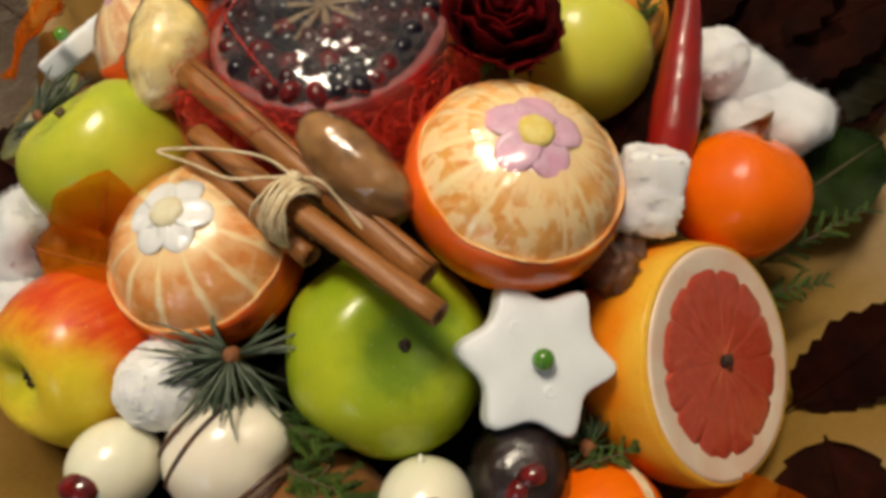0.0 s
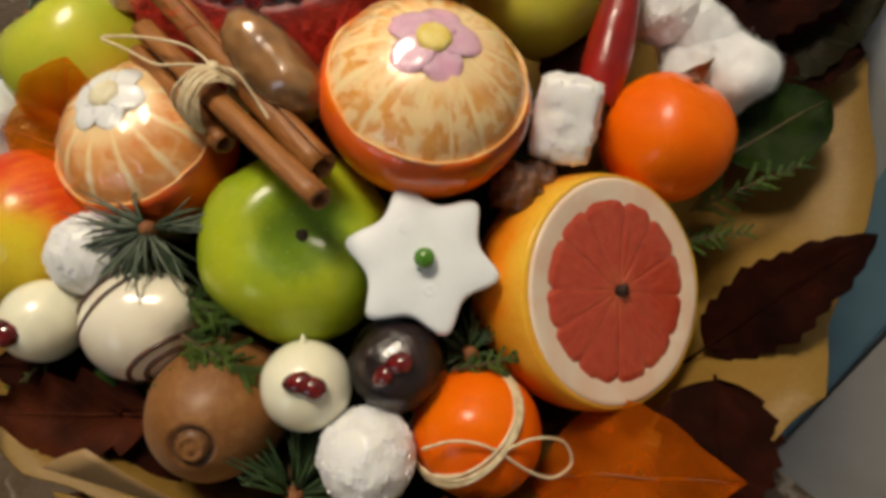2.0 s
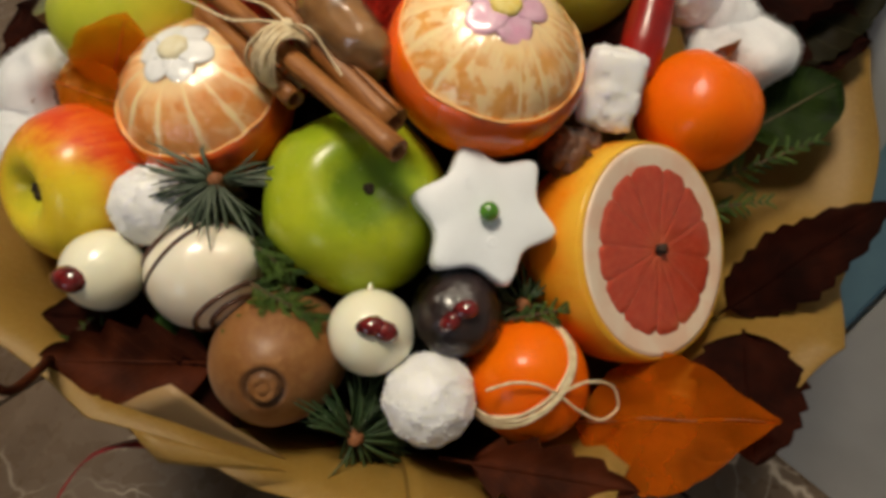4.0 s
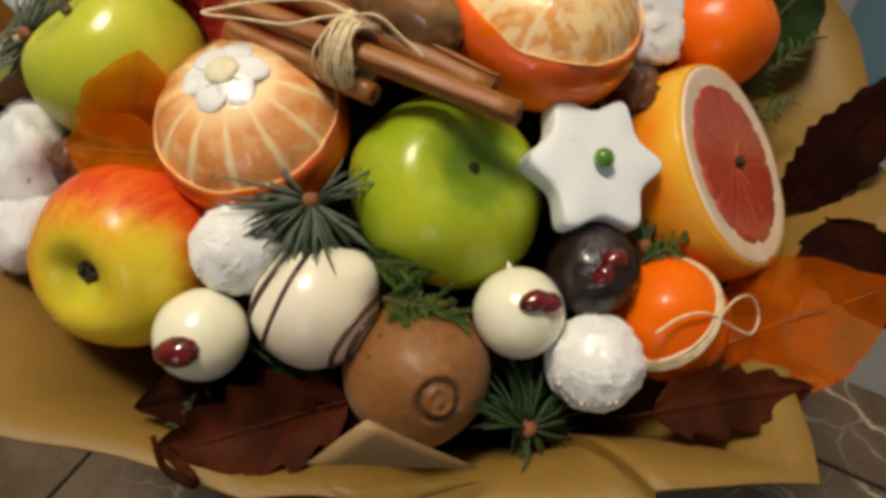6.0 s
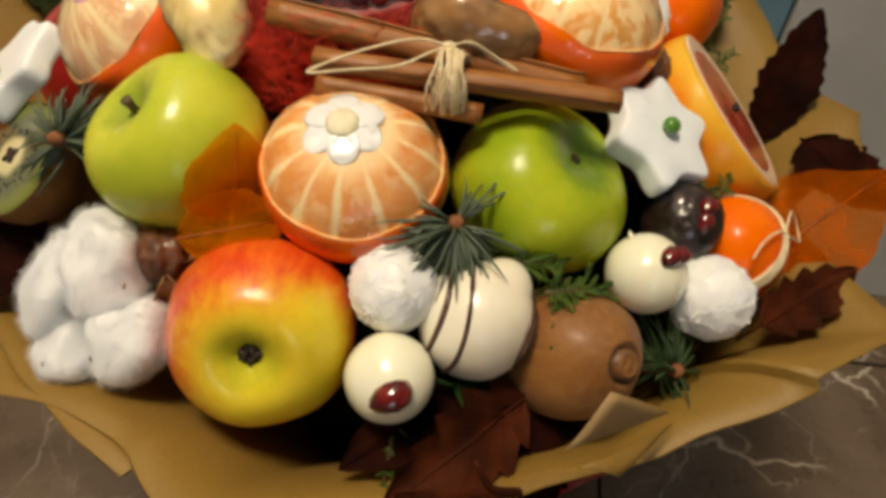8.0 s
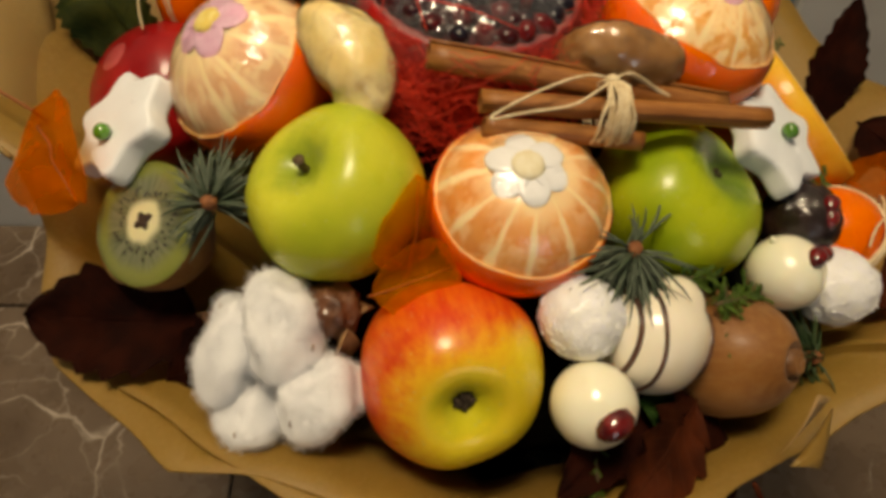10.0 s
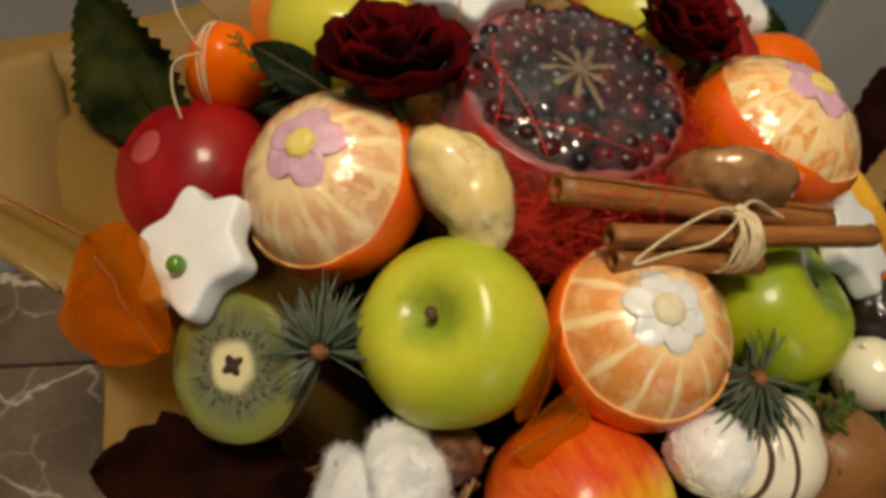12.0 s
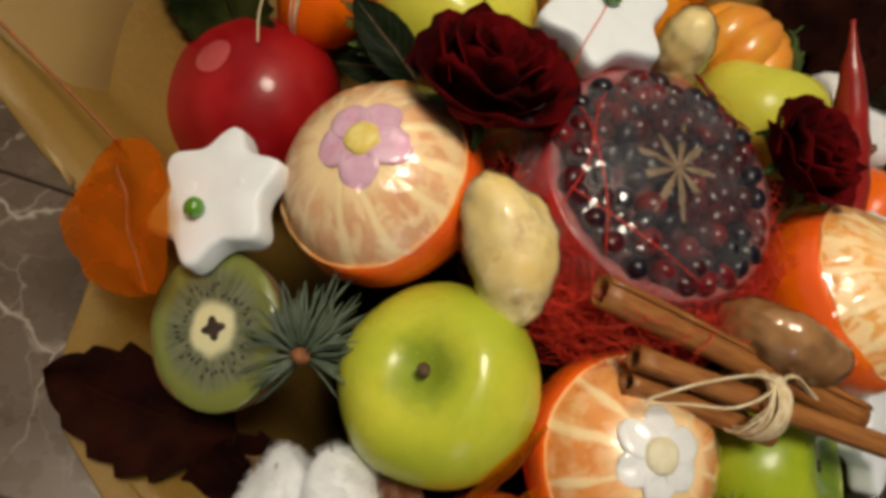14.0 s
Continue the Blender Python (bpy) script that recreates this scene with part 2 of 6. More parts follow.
def mat_kiwi_flesh():
    n = Nodes("kiwi_flesh", (0.2, 0.35, 0.05), 0.28)
    x, y, z = n.xyz()
    xs = n.math("MULTIPLY", x, 1.16)
    r = n.math("SQRT", n.math("ADD", n.math("MULTIPLY", xs, xs), n.math("MULTIPLY", y, y)))
    ang = n.math("ARCTAN2", y, xs)
    wob = n.math("ADD", r, n.math("MULTIPLY", n.math("SUBTRACT", n.noise(90, 3), 0.5), 0.006))
    comb = n.node("ShaderNodeCombineXYZ", {0: n.math("MULTIPLY", ang, 6.0), 1: n.math("MULTIPLY", r, 25.0), 2: 0.0}).outputs[0]
    rays = n.noise(1.6, 2, 0.5, comb)
    col = n.mix(n.remap(rays, 0.35, 0.65), (0.105, 0.120, 0.055), (0.185, 0.195, 0.115))
    col = n.mix(n.remap(wob, 0.019, 0.026), col, (0.20, 0.22, 0.045))
    col = n.mix(n.remap(wob, 0.0125, 0.008), col, (0.74, 0.70, 0.42))
    n.set("Base Color", col)
    n.set("Subsurface Weight", 0.25)
    n.set("Subsurface Radius", (0.003, 0.004, 0.001))
    n.bump(n.math("ADD", rays, n.noise(200, 3)), 0.3, 0.0008)
    film_coat(n, 1.0, 35, 0.25)
    return n.m


KIWI_FLESH = mat_kiwi_flesh()
BLACK_SEED = mat_plain("kiwi_seed", (0.03, 0.025, 0.03), (0.05, 0.04, 0.04), 0.25, 300, 0)
WHITE_CHOC = mat_plain("white_chocolate", (0.97, 0.95, 0.76), (0.95, 0.90, 0.68), 0.24, 30, 0.15, 60, 0.001, Coat_Weight=0.7, Coat_Roughness=0.06, Subsurface_Weight=0.2, Subsurface_Radius=(0.004, 0.003, 0.002))
CREAM_CHOC = mat_plain("cream_chocolate", (0.95, 0.89, 0.75), (0.91, 0.82, 0.65), 0.28, 26, 0.2, 60, 0.001, Coat_Weight=0.7, Coat_Roughness=0.08, Subsurface_Weight=0.2, Subsurface_Radius=(0.004, 0.003, 0.002))
DARK_CHOC = mat_plain("dark_chocolate", (0.012, 0.005, 0.005), (0.034, 0.014, 0.011), 0.35, 70, 0.8, 75, 0.004, Coat_Weight=0.5, Coat_Roughness=0.08)
DRIZZLE = mat_plain("chocolate_drizzle", (0.06, 0.025, 0.015), (0.12, 0.05, 0.03), 0.3, 120, 0.2, 200)
COCONUT = mat_plain("coconut_flake", (0.93, 0.94, 0.96), (0.90, 0.91, 0.92), 0.5, 90, 0.4, 420, 0.0008, Subsurface_Weight=0.35, Subsurface_Radius=(0.003, 0.003, 0.002), Coat_Weight=0.3, Coat_Roughness=0.16)


def mat_aril():
    n = Nodes("pomegranate_aril", (0.03, 0.004, 0.008), 0.3, Coat_Weight=0.22, Coat_Roughness=0.16, Specular_IOR_Level=0.3, Subsurface_Weight=0.2, Subsurface_Radius=(0.004, 0.0004, 0.0004))
    tone = n.math("ADD", n.rnd(), n.math("MULTIPLY", n.math("SUBTRACT", n.noise(1.4, 2), 0.5), 0.8))
    col = n.mix(n.remap(tone, 0.15, 0.55), (0.006, 0.004, 0.012), (0.045, 0.003, 0.006))
    n.set("Base Color", n.mix(n.remap(tone, 0.65, 1.0), col, (0.17, 0.006, 0.008)))
    return n.m


ARIL = mat_aril()
BEAD = mat_plain("red_seed_skin", (0.20, 0.008, 0.008), (0.07, 0.003, 0.004), 0.15, 120, 0.1, 300, Coat_Weight=1.0, Coat_Roughness=0.04, Subsurface_Weight=0.3, Subsurface_Radius=(0.004, 0.0006, 0.0006))
SUGAR = mat_plain("sugar_icing", (0.90, 0.95, 1.0), (0.88, 0.92, 0.97), 0.45, 60, 0.35, 180, 0.0008, Subsurface_Weight=0.15, Subsurface_Radius=(0.003, 0.003, 0.003))
FONDANT_WHITE = mat_plain("white_fondant", (0.92, 0.93, 0.95), (0.88, 0.89, 0.90), 0.4, 120, 0.2, 300, Coat_Weight=0.8, Coat_Roughness=0.08)
FONDANT_PINK = mat_plain("pink_fondant", (0.82, 0.52, 0.66), (0.76, 0.42, 0.58), 0.4, 160, 0.2, 300, Coat_Weight=0.8, Coat_Roughness=0.08)
FONDANT_YELLOW = mat_plain("yellow_fondant", (0.92, 0.76, 0.26), (0.88, 0.66, 0.14), 0.5, 300, 0.6, 900)
FONDANT_CREAM = mat_plain("cream_fondant", (0.86, 0.80, 0.60), (0.80, 0.72, 0.48), 0.5, 300, 0.6, 900)
PEARL_GREEN = mat_plain("green_pearl_paint", (0.07, 0.22, 0.015), (0.10, 0.30, 0.02), 0.25, 200, 0, Coat_Weight=0.8)


def mat_cinnamon():
    n = Nodes("cinnamon_bark", (0.3, 0.13, 0.05), 0.6)
    grain = n.noise(1.0, 5, 0.65, n.scaled(n.co(), (420, 420, 40)))
    col = n.mix(n.remap(grain, 0.3, 0.7), (0.23, 0.076, 0.015), (0.42, 0.170, 0.040))
    col = n.mix(n.math("MULTIPLY", n.remap(n.noise(60, 4), 0.60, 0.76), 0.40), col, (0.58, 0.43, 0.28))
    n.set("Base Color", col)
    n.bump(grain, 0.3, 0.0008)
    n.set("Roughness", n.remap(n.noise(40, 3), 0.3, 0.7, 0.38, 0.62))
    return n.m


CINNAMON = mat_cinnamon()
TWINE = mat_plain("raffia_twine", (0.86, 0.73, 0.49), (0.70, 0.54, 0.31), 0.6, 300, 0.4, 900)


def mat_nut():
    n = Nodes("wrapped_dried_fruit", (0.4, 0.22, 0.09), 0.4)
    col = n.mix(n.remap(n.noise(45, 5, 0.6), 0.3, 0.72), (0.30, 0.13, 0.03), (0.52, 0.29, 0.11))
    col = n.mix(n.math("MULTIPLY", n.remap(n.noise(80, 5, 0.65), 0.50, 0.72), 0.7), col, (0.10, 0.04, 0.014))
    n.set("Base Color", col)
    n.bump(n.noise(70, 4), 0.4, 0.002)
    n.set("Subsurface Weight", 0.15)
    n.set("Subsurface Radius", (0.004, 0.002, 0.001))
    film_coat(n, 1.0, 50, 0.5)
    return n.m


NUT = mat_nut()


def mat_ginger():
    n = Nodes("candied_root", (0.7, 0.55, 0.2), 0.4)
    col = n.mix(n.remap(n.noise(55, 5, 0.6), 0.3, 0.7), (0.82, 0.64, 0.25), (0.90, 0.78, 0.43))
    n.set("Base Color", n.mix(n.math("MULTIPLY", n.remap(n.noise(75, 5, 0.65), 0.52, 0.74), 0.75), col, (0.50, 0.27, 0.06)))
    n.bump(n.noise(90, 4), 0.5, 0.002)
    n.set("Subsurface Weight", 0.2)
    n.set("Subsurface Radius", (0.004, 0.003, 0.001))
    film_coat(n, 1.0, 150, 0.9)
    return n.m


GINGER = mat_ginger()
COTTON = mat_plain("cotton_fibre", (0.95, 0.97, 1.0), (0.91, 0.93, 0.97), 0.95, 60, 0.15, 200, 0.0008, 0.3, 0.75, Sheen_Weight=0.5, Subsurface_Weight=0.6, Subsurface_Radius=(0.008, 0.008, 0.008))
HUSK = mat_plain("cotton_husk", (0.10, 0.036, 0.014), (0.42, 0.24, 0.10), 0.7, 75, 0.6, 300, 0.001)
ROSE = mat_plain("dried_rose_petal", (0.125, 0.0018, 0.003), (0.026, 0.0008, 0.0015), 0.85, 55, 0.5, 200, 0.001, Specular_IOR_Level=0.06)
CHILI = mat_plain("chili_skin", (0.36, 0.012, 0.008), (0.25, 0.008, 0.006), 0.34, 40, 0.4, 50, 0.002, Coat_Weight=0.4, Coat_Roughness=0.14)
NEEDLE = mat_plain("spruce_needle", (0.050, 0.078, 0.044), (0.120, 0.150, 0.105), 0.5, 60, 0)
NEEDLE_GREEN = mat_plain("fresh_spruce_needle", (0.020, 0.050, 0.014), (0.05, 0.09, 0.03), 0.5, 60, 0)
CEDAR = mat_plain("cedar_leaf", (0.024, 0.066, 0.004), (0.085, 0.155, 0.012), 0.5, 90, 0)
BUD = mat_plain("spruce_bud", (0.30, 0.11, 0.035), (0.20, 0.07, 0.025), 0.7, 300, 0.6, 700)
STEM = mat_plain("woody_stem", (0.13, 0.08, 0.035), (0.08, 0.05, 0.025), 0.7, 200, 0.4, 500)
WALNUT = mat_plain("walnut_kernel", (0.17, 0.062, 0.022), (0.075, 0.026, 0.011), 0.5, 120, 0.8, 250, 0.002, Coat_Weight=0.4)
POM_SKIN = mat_plain("pomegranate_skin", (0.50, 0.012, 0.010), (0.36, 0.008, 0.010), 0.3, 40, 0.2, 90, 0.001, Coat_Weight=0.8, Coat_Roughness=0.08)
CRIMSON = mat_plain("crimson_rind", (0.27, 0.004, 0.007), (0.37, 0.010, 0.011), 0.35, 38, 0.2, 120, 0.0006, Coat_Weight=0.35, Coat_Roughness=0.10, Specular_IOR_Level=0.2)
PALE_MARK = mat_plain("pale_red_rind", (0.52, 0.085, 0.085), (0.44, 0.055, 0.06), 0.35, 90, 0.2, 200, Coat_Weight=0.5, Coat_Roughness=0.15)
POM_PITH = mat_plain("pomegranate_pith", (0.42, 0.14, 0.13), (0.30, 0.06, 0.06), 0.5, 90, 0.4, 200, Coat_Weight=0.4)
MEMBRANE = mat_plain("pomegranate_membrane", (0.12, 0.02, 0.03), (0.05, 0.01, 0.015), 0.4, 70, 0.4, 200, Coat_Weight=0.5)
ANISE = mat_plain("pale_star_membrane", (0.26, 0.175, 0.09), (0.16, 0.10, 0.05), 0.6, 150, 0.5, 300)
SISAL = mat_plain("red_sisal_fibre", (0.85, 0.055, 0.022), (0.66, 0.022, 0.012), 0.5, 300, 0)
RIBBON = mat_plain("red_satin_ribbon", (0.38, 0.006, 0.02), (0.28, 0.004, 0.014), 0.3, 60, 0.1, 800)


def mat_leaf(name, a, b, vein, rough=0.5, thin=0.25):
    n = Nodes(name, a, rough)
    u, v, _ = n.xyz(n.uv())
    col = n.mix(n.remap(n.noise(45, 5, 0.6), 0.3, 0.7), a, b)
    au = n.math("ABSOLUTE", n.math("SUBTRACT", u, 0.5))
    mid = n.remap(au, 0.03, 0.008)
    side = n.math("FRACT", n.math("MULTIPLY", n.math("SUBTRACT", v, n.math("MULTIPLY", au, 0.55)), 8.0))
    side = n.remap(n.math("ABSOLUTE", n.math("SUBTRACT", side, 0.5)), 0.06, 0.01)
    f = n.math("MAXIMUM", mid, n.math("MULTIPLY", side, 0.6))
    n.set("Base Color", n.mix(n.math("MULTIPLY", f, 0.7), col, vein))
    n.bump(n.math("ADD", f, n.noise(160, 4)), 0.5, 0.0008)
    n.set("Specular IOR Level", 0.05)
    n.set("Subsurface Weight", thin)
    n.set("Subsurface Radius", (0.003, 0.002, 0.001))
    return n.m


BROWN_LEAF = mat_leaf("brown_autumn_leaf", (0.026, 0.0050, 0.0020), (0.008, 0.002, 0.0012), (0.024, 0.005, 0.003), 0.8, 0.05)
RUST_LEAF = mat_leaf("rust_autumn_leaf", (0.085, 0.018, 0.006), (0.026, 0.006, 0.0025), (0.075, 0.022, 0.009), 0.6)
VEINED_LEAF = mat_leaf("veined_leaf", (0.004, 0.009, 0.003), (0.009, 0.014, 0.005), (0.075, 0.095, 0.055), 0.45)
FRESH_LEAF = mat_leaf("fresh_green_leaf", (0.014, 0.040, 0.008), (0.030, 0.066, 0.014), (0.07, 0.12, 0.05), 0.45)
GREEN_LEAF = mat_leaf("green_leaf", (0.003, 0.008, 0.0015), (0.018, 0.034, 0.005), (0.032, 0.062, 0.016), 0.5)
DARK_LEAF = mat_leaf("dark_green_leaf", (0.004, 0.010, 0.002), (0.034, 0.040, 0.008), (0.016, 0.024, 0.008), 0.6)
FLECKED_LEAF = mat_leaf("flecked_leaf", (0.007, 0.008, 0.003), (0.014, 0.010, 0.004), (0.04, 0.036, 0.018), 0.45)


def mat_skeleton_leaf(name, colour, thin=0.25, thick=0.55):
    """A thin dyed leaf: light and the things behind it show through, tinted."""
    n = Nodes(name, colour, 0.6)
    u, v, _ = n.xyz(n.uv())
    au = n.math("ABSOLUTE", n.math("SUBTRACT", u, 0.5))
    mid = n.remap(au, 0.025, 0.008)
    net = n.remap(n.voronoi(420, None, "DISTANCE_TO_EDGE"), 0.12, 0.02)
    col = n.mix(n.remap(n.noise(50, 4), 0.3, 0.7), colour, tuple(0.82 * c for c in colour))
    col = n.mix(n.math("MAXIMUM", n.math("MULTIPLY", mid, 0.7), n.math("MULTIPLY", net, 0.15)), col, tuple(0.6 * c for c in colour))
    front, back, clear = (n.t.nodes.new("ShaderNodeBsdf" + k) for k in ("Diffuse", "Translucent", "Transparent"))
    n.t.links.new(col, front.inputs[0])
    n.t.links.new(col, back.inputs[0])
    clear.inputs[0].default_value = (1.0, 0.84, 0.50, 1)
    leafy, out = n.t.nodes.new("ShaderNodeMixShader"), n.t.nodes.new("ShaderNodeMixShader")
    leafy.inputs[0].default_value = 0.5
    n.t.links.new(front.outputs[0], leafy.inputs[1])
    n.t.links.new(back.outputs[0], leafy.inputs[2])
    n.t.links.new(n.math("MAXIMUM", n.math("MAXIMUM", n.math("MULTIPLY", mid, 0.9), n.math("MULTIPLY", net, 0.28)), n.remap(n.noise(35, 3), 0.3, 0.7, thin, thick)), out.inputs[0])
    n.t.links.new(clear.outputs[0], out.inputs[1])
    n.t.links.new(leafy.outputs[0], out.inputs[2])
    n.t.links.new(out.outputs[0], n.t.nodes["Material Output"].inputs[0])
    return n.m


ORANGE_LEAF = mat_skeleton_leaf("orange_skeleton_leaf", (1.0, 0.36, 0.008), 0.20, 0.42)
AMBER_LEAF = mat_skeleton_leaf("dull_orange_skeleton_leaf", (0.86, 0.20, 0.006), 0.24, 0.50)


def mat_kraft(name, a, b):
    n = Nodes(name, a, 0.55)
    fib = n.noise(1.0, 4, 0.6, n.scaled(n.co(), (500, 500, 90)))
    col = n.mix(n.remap(n.noise(9, 4), 0.3, 0.7), a, b)
    col = n.mix(n.math("MULTIPLY", n.remap(fib, 0.4, 0.7), 0.25), col, (0.36, 0.225, 0.070))
    n.set("Base Color", col)
    n.set("Subsurface Weight", 0.15)
    n.set("Subsurface Radius", (0.006, 0.003, 0.001))
    n.bump(n.math("ADD", fib, n.math("MULTIPLY", n.noise(22, 4), 1.5)), 0.2, 0.0015)
    return n.m


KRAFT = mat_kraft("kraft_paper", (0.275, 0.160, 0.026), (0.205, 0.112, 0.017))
# same paper as KRAFT, lightened to carry the brighter light on the side flap
LIT_KRAFT = mat_kraft("kraft_paper_lit", (0.36, 0.240, 0.085), (0.29, 0.185, 0.060))
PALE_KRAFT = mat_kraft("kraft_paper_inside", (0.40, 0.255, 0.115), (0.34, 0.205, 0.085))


def mat_tile():
    n = Nodes("brown_marble_tile", (0.2, 0.16, 0.13), 0.3)
    off = n.node("ShaderNodeVectorMath", {0: n.co(), 1: n.node("ShaderNodeCombineXYZ", {0: n.math("MULTIPLY", n.rnd(), 17.0), 1: n.math("MULTIPLY", n.rnd(), 31.0), 2: 0.0}).outputs[0]}, operation="ADD").outputs[0]
    cloud = n.noise(9, 6, 0.6, off, 0.6)
    col = n.mix(n.remap(cloud, 0.3, 0.7), (0.098, 0.065, 0.041), (0.165, 0.118, 0.082))
    warp = n.node("ShaderNodeTexNoise", {"Vector": off, "Scale": 12.0, "Detail": 4.0}).outputs[1]
    wv = n.node("ShaderNodeVectorMath", {0: off, 1: n.scaled(warp, (0.10, 0.10, 0.0))}, operation="ADD").outputs[0]
    e1 = n.remap(n.voronoi(5, wv, "DISTANCE_TO_EDGE"), 0.012, 0.0)
    e2 = n.remap(n.voronoi(13, wv, "DISTANCE_TO_EDGE"), 0.016, 0.0)
    vein = n.math("MULTIPLY", n.math("MAXIMUM", e1, n.math("MULTIPLY", e2, 0.5)), n.remap(n.noise(7, 3, 0.5, off), 0.44, 0.62))
    n.set("Base Color", n.mix(n.math("MULTIPLY", vein, 0.85), col, (0.58, 0.50, 0.41)))
    n.set("Roughness", n.remap(n.noise(30, 3), 0.3, 0.7, 0.22, 0.34))
    n.bump(n.noise(40, 3), 0.06, 0.001)
    return n.m


TILE = mat_tile()
GROUT = mat_plain("tile_grout", (0.05, 0.04, 0.034), (0.08, 0.065, 0.055), 0.85, 60, 0.5, 300)
WALL = mat_plain("white_wall_paint", (0.55, 0.555, 0.55), (0.50, 0.505, 0.50), 0.6, 3, 0.25, 120, 0.001)
CEIL = mat_plain("white_ceiling_paint", (0.78, 0.76, 0.72), (0.74, 0.72, 0.68), 0.8, 4, 0.2, 90, 0.001)
BLUE = mat_plain("pale_blue_paint", (0.20, 0.36, 0.44), (0.17, 0.31, 0.39), 0.45, 14, 0.2, 90, 0.0006)
WHITE_TRIM = mat_plain("white_gloss_paint", (0.62, 0.61, 0.58), (0.56, 0.55, 0.52), 0.35, 10, 0.15, 90, 0.0006)
# near-black on purpose: the deep shade between the fruit is put into this colour
GAP_FILL = mat_plain("dark_gap_fill", (0.004, 0.005, 0.003), (0.009, 0.007, 0.005), 0.95, 60, 0.9, 200, 0.004, Specular_IOR_Level=0.05)
CALYX = mat_plain("dry_calyx", (0.020, 0.012, 0.006), (0.075, 0.05, 0.03), 0.9, 500, 0)
DARK = mat_plain("dark_core", (0.05, 0.025, 0.012), (0.03, 0.015, 0.01), 0.8, 300, 0)


def mat_film(name, lumps, haze_most=0.045, folds=0.0, strength=0.45, ior=1.6):
    """Clear wrap: see-through, with a sharp crinkled gloss and a little painted haze, as of reflected light; folds run
    out from the middle.
    """
    n = Nodes(name, (0.9, 0.9, 0.92), 0.06)
    mixer = n.t.nodes.new("ShaderNodeMixShader")
    clear = n.t.nodes.new("ShaderNodeBsdfTransparent")
    gloss = n.t.nodes.new("ShaderNodeBsdfGlossy")
    gloss.inputs["Roughness"].default_value = 0.06
    h = n.math("ADD", n.noise(30, 2, 0.5, dist=1.5), n.math("MULTIPLY", n.remap(n.voronoi(135), 0.0, 0.7), lumps))
    if folds:
        x, y, z = n.xyz()
        r = n.math("SQRT", n.math("ADD", n.math("MULTIPLY", x, x), n.math("MULTIPLY", y, y)))
        ray = n.node("ShaderNodeCombineXYZ", {0: n.math("MULTIPLY", n.math("ARCTAN2", y, x), 4.2), 1: n.math("MULTIPLY", r, 22.0), 2: n.math("MULTIPLY", z, 22.0)}).outputs[0]
        h = n.math("ADD", h, n.math("MULTIPLY", n.noise(1.6, 2, 0.5, ray, 0.4), folds))
    bump = n.node("ShaderNodeBump", {"Height": h, "Strength": strength, "Distance": 0.004})
    n.t.links.new(bump.outputs[0], gloss.inputs["Normal"])
    fres = n.node("ShaderNodeFresnel", {"IOR": ior})
    n.t.links.new(bump.outputs[0], fres.inputs["Normal"])
    n.t.links.new(fres.outputs[0], mixer.inputs[0])
    n.t.links.new(clear.outputs[0], mixer.inputs[1])
    n.t.links.new(gloss.outputs[0], mixer.inputs[2])
    # pale grey diffuse veil stands in for window and wall light reflected off the film
    haze = n.t.nodes.new("ShaderNodeBsdfDiffuse")
    haze.inputs[0].default_value = (0.62, 0.62, 0.66, 1)
    veil = n.t.nodes.new("ShaderNodeMixShader")
    n.t.links.new(n.remap(n.noise(45, 4, 0.6), 0.3, 0.75, haze_most * 0.2, haze_most), veil.inputs[0])
    n.t.links.new(mixer.outputs[0], veil.inputs[1])
    n.t.links.new(haze.outputs[0], veil.inputs[2])
    n.t.links.new(veil.outputs[0], n.t.nodes["Material Output"].inputs[0])
    return n.m


FILM = mat_film("cling_film", -0.45, 0.085, 0.0, 0.42)
CLEAR_WRAP = mat_film("clear_wrap", -0.10, 0.02)
THIN_WRAP = mat_film("thin_wrap", -0.10, 0.003, 0.0, 0.6, 1.32)
TIGHT_FILM = mat_film("tight_film", 0.0, 0.03, 1.5, 0.30, 1.7)
LAMP_GLASS = Nodes("lamp_glass", (0.9, 0.88, 0.82), 0.4, Emission_Color=(1.0, 0.86, 0.66, 1), Emission_Strength=6.0).m
PANE = Nodes("window_pane", (0.95, 0.97, 1.0), 0.02, Transmission_Weight=1.0, IOR=1.45).m

# ---- building helpers ----


def finish(name, bm, mat, smooth=True):
    me = bpy.data.meshes.new(name)
    bmesh.ops.recalc_face_normals(bm, faces=bm.faces)
    bm.to_mesh(me)
    bm.free()
    for p in me.polygons:
        p.use_smooth = smooth
    if mat:
        me.materials.append(mat)
    return me


def part(name, bm, mat, parent=None, label="", smooth=True, kind=""):
    """Links a bmesh as one mesh object under a thing or a part."""
    ob = new(name, finish(name, bm, mat, smooth))
    ob.parent = parent
    return tagged(ob, label, kind=kind)


def thing(name, m, label, category, group="", kind=""):
    ob = new(name)
    ob.empty_display_size = 0.01
    ob.matrix_basis = m
    return tagged(ob, label, category, group, kind)


def single(name, bm, mat, m, label, category, group="", kind="", smooth=True):
    ob = new(name, finish(name, bm, mat, smooth))
    ob.matrix_basis = m
    return tagged(ob, label, category, group, kind)


def stand(c, axis, spin=0.0):
    """A pose at c whose local z points along axis; spin turns it round that axis, in degrees."""
    q = Vector(axis).normalized().to_track_quat("Z", "Y").to_matrix().to_4x4()
    return Matrix.Translation(c) @ q @ pose(0, 0, 0, 0, 0, spin)


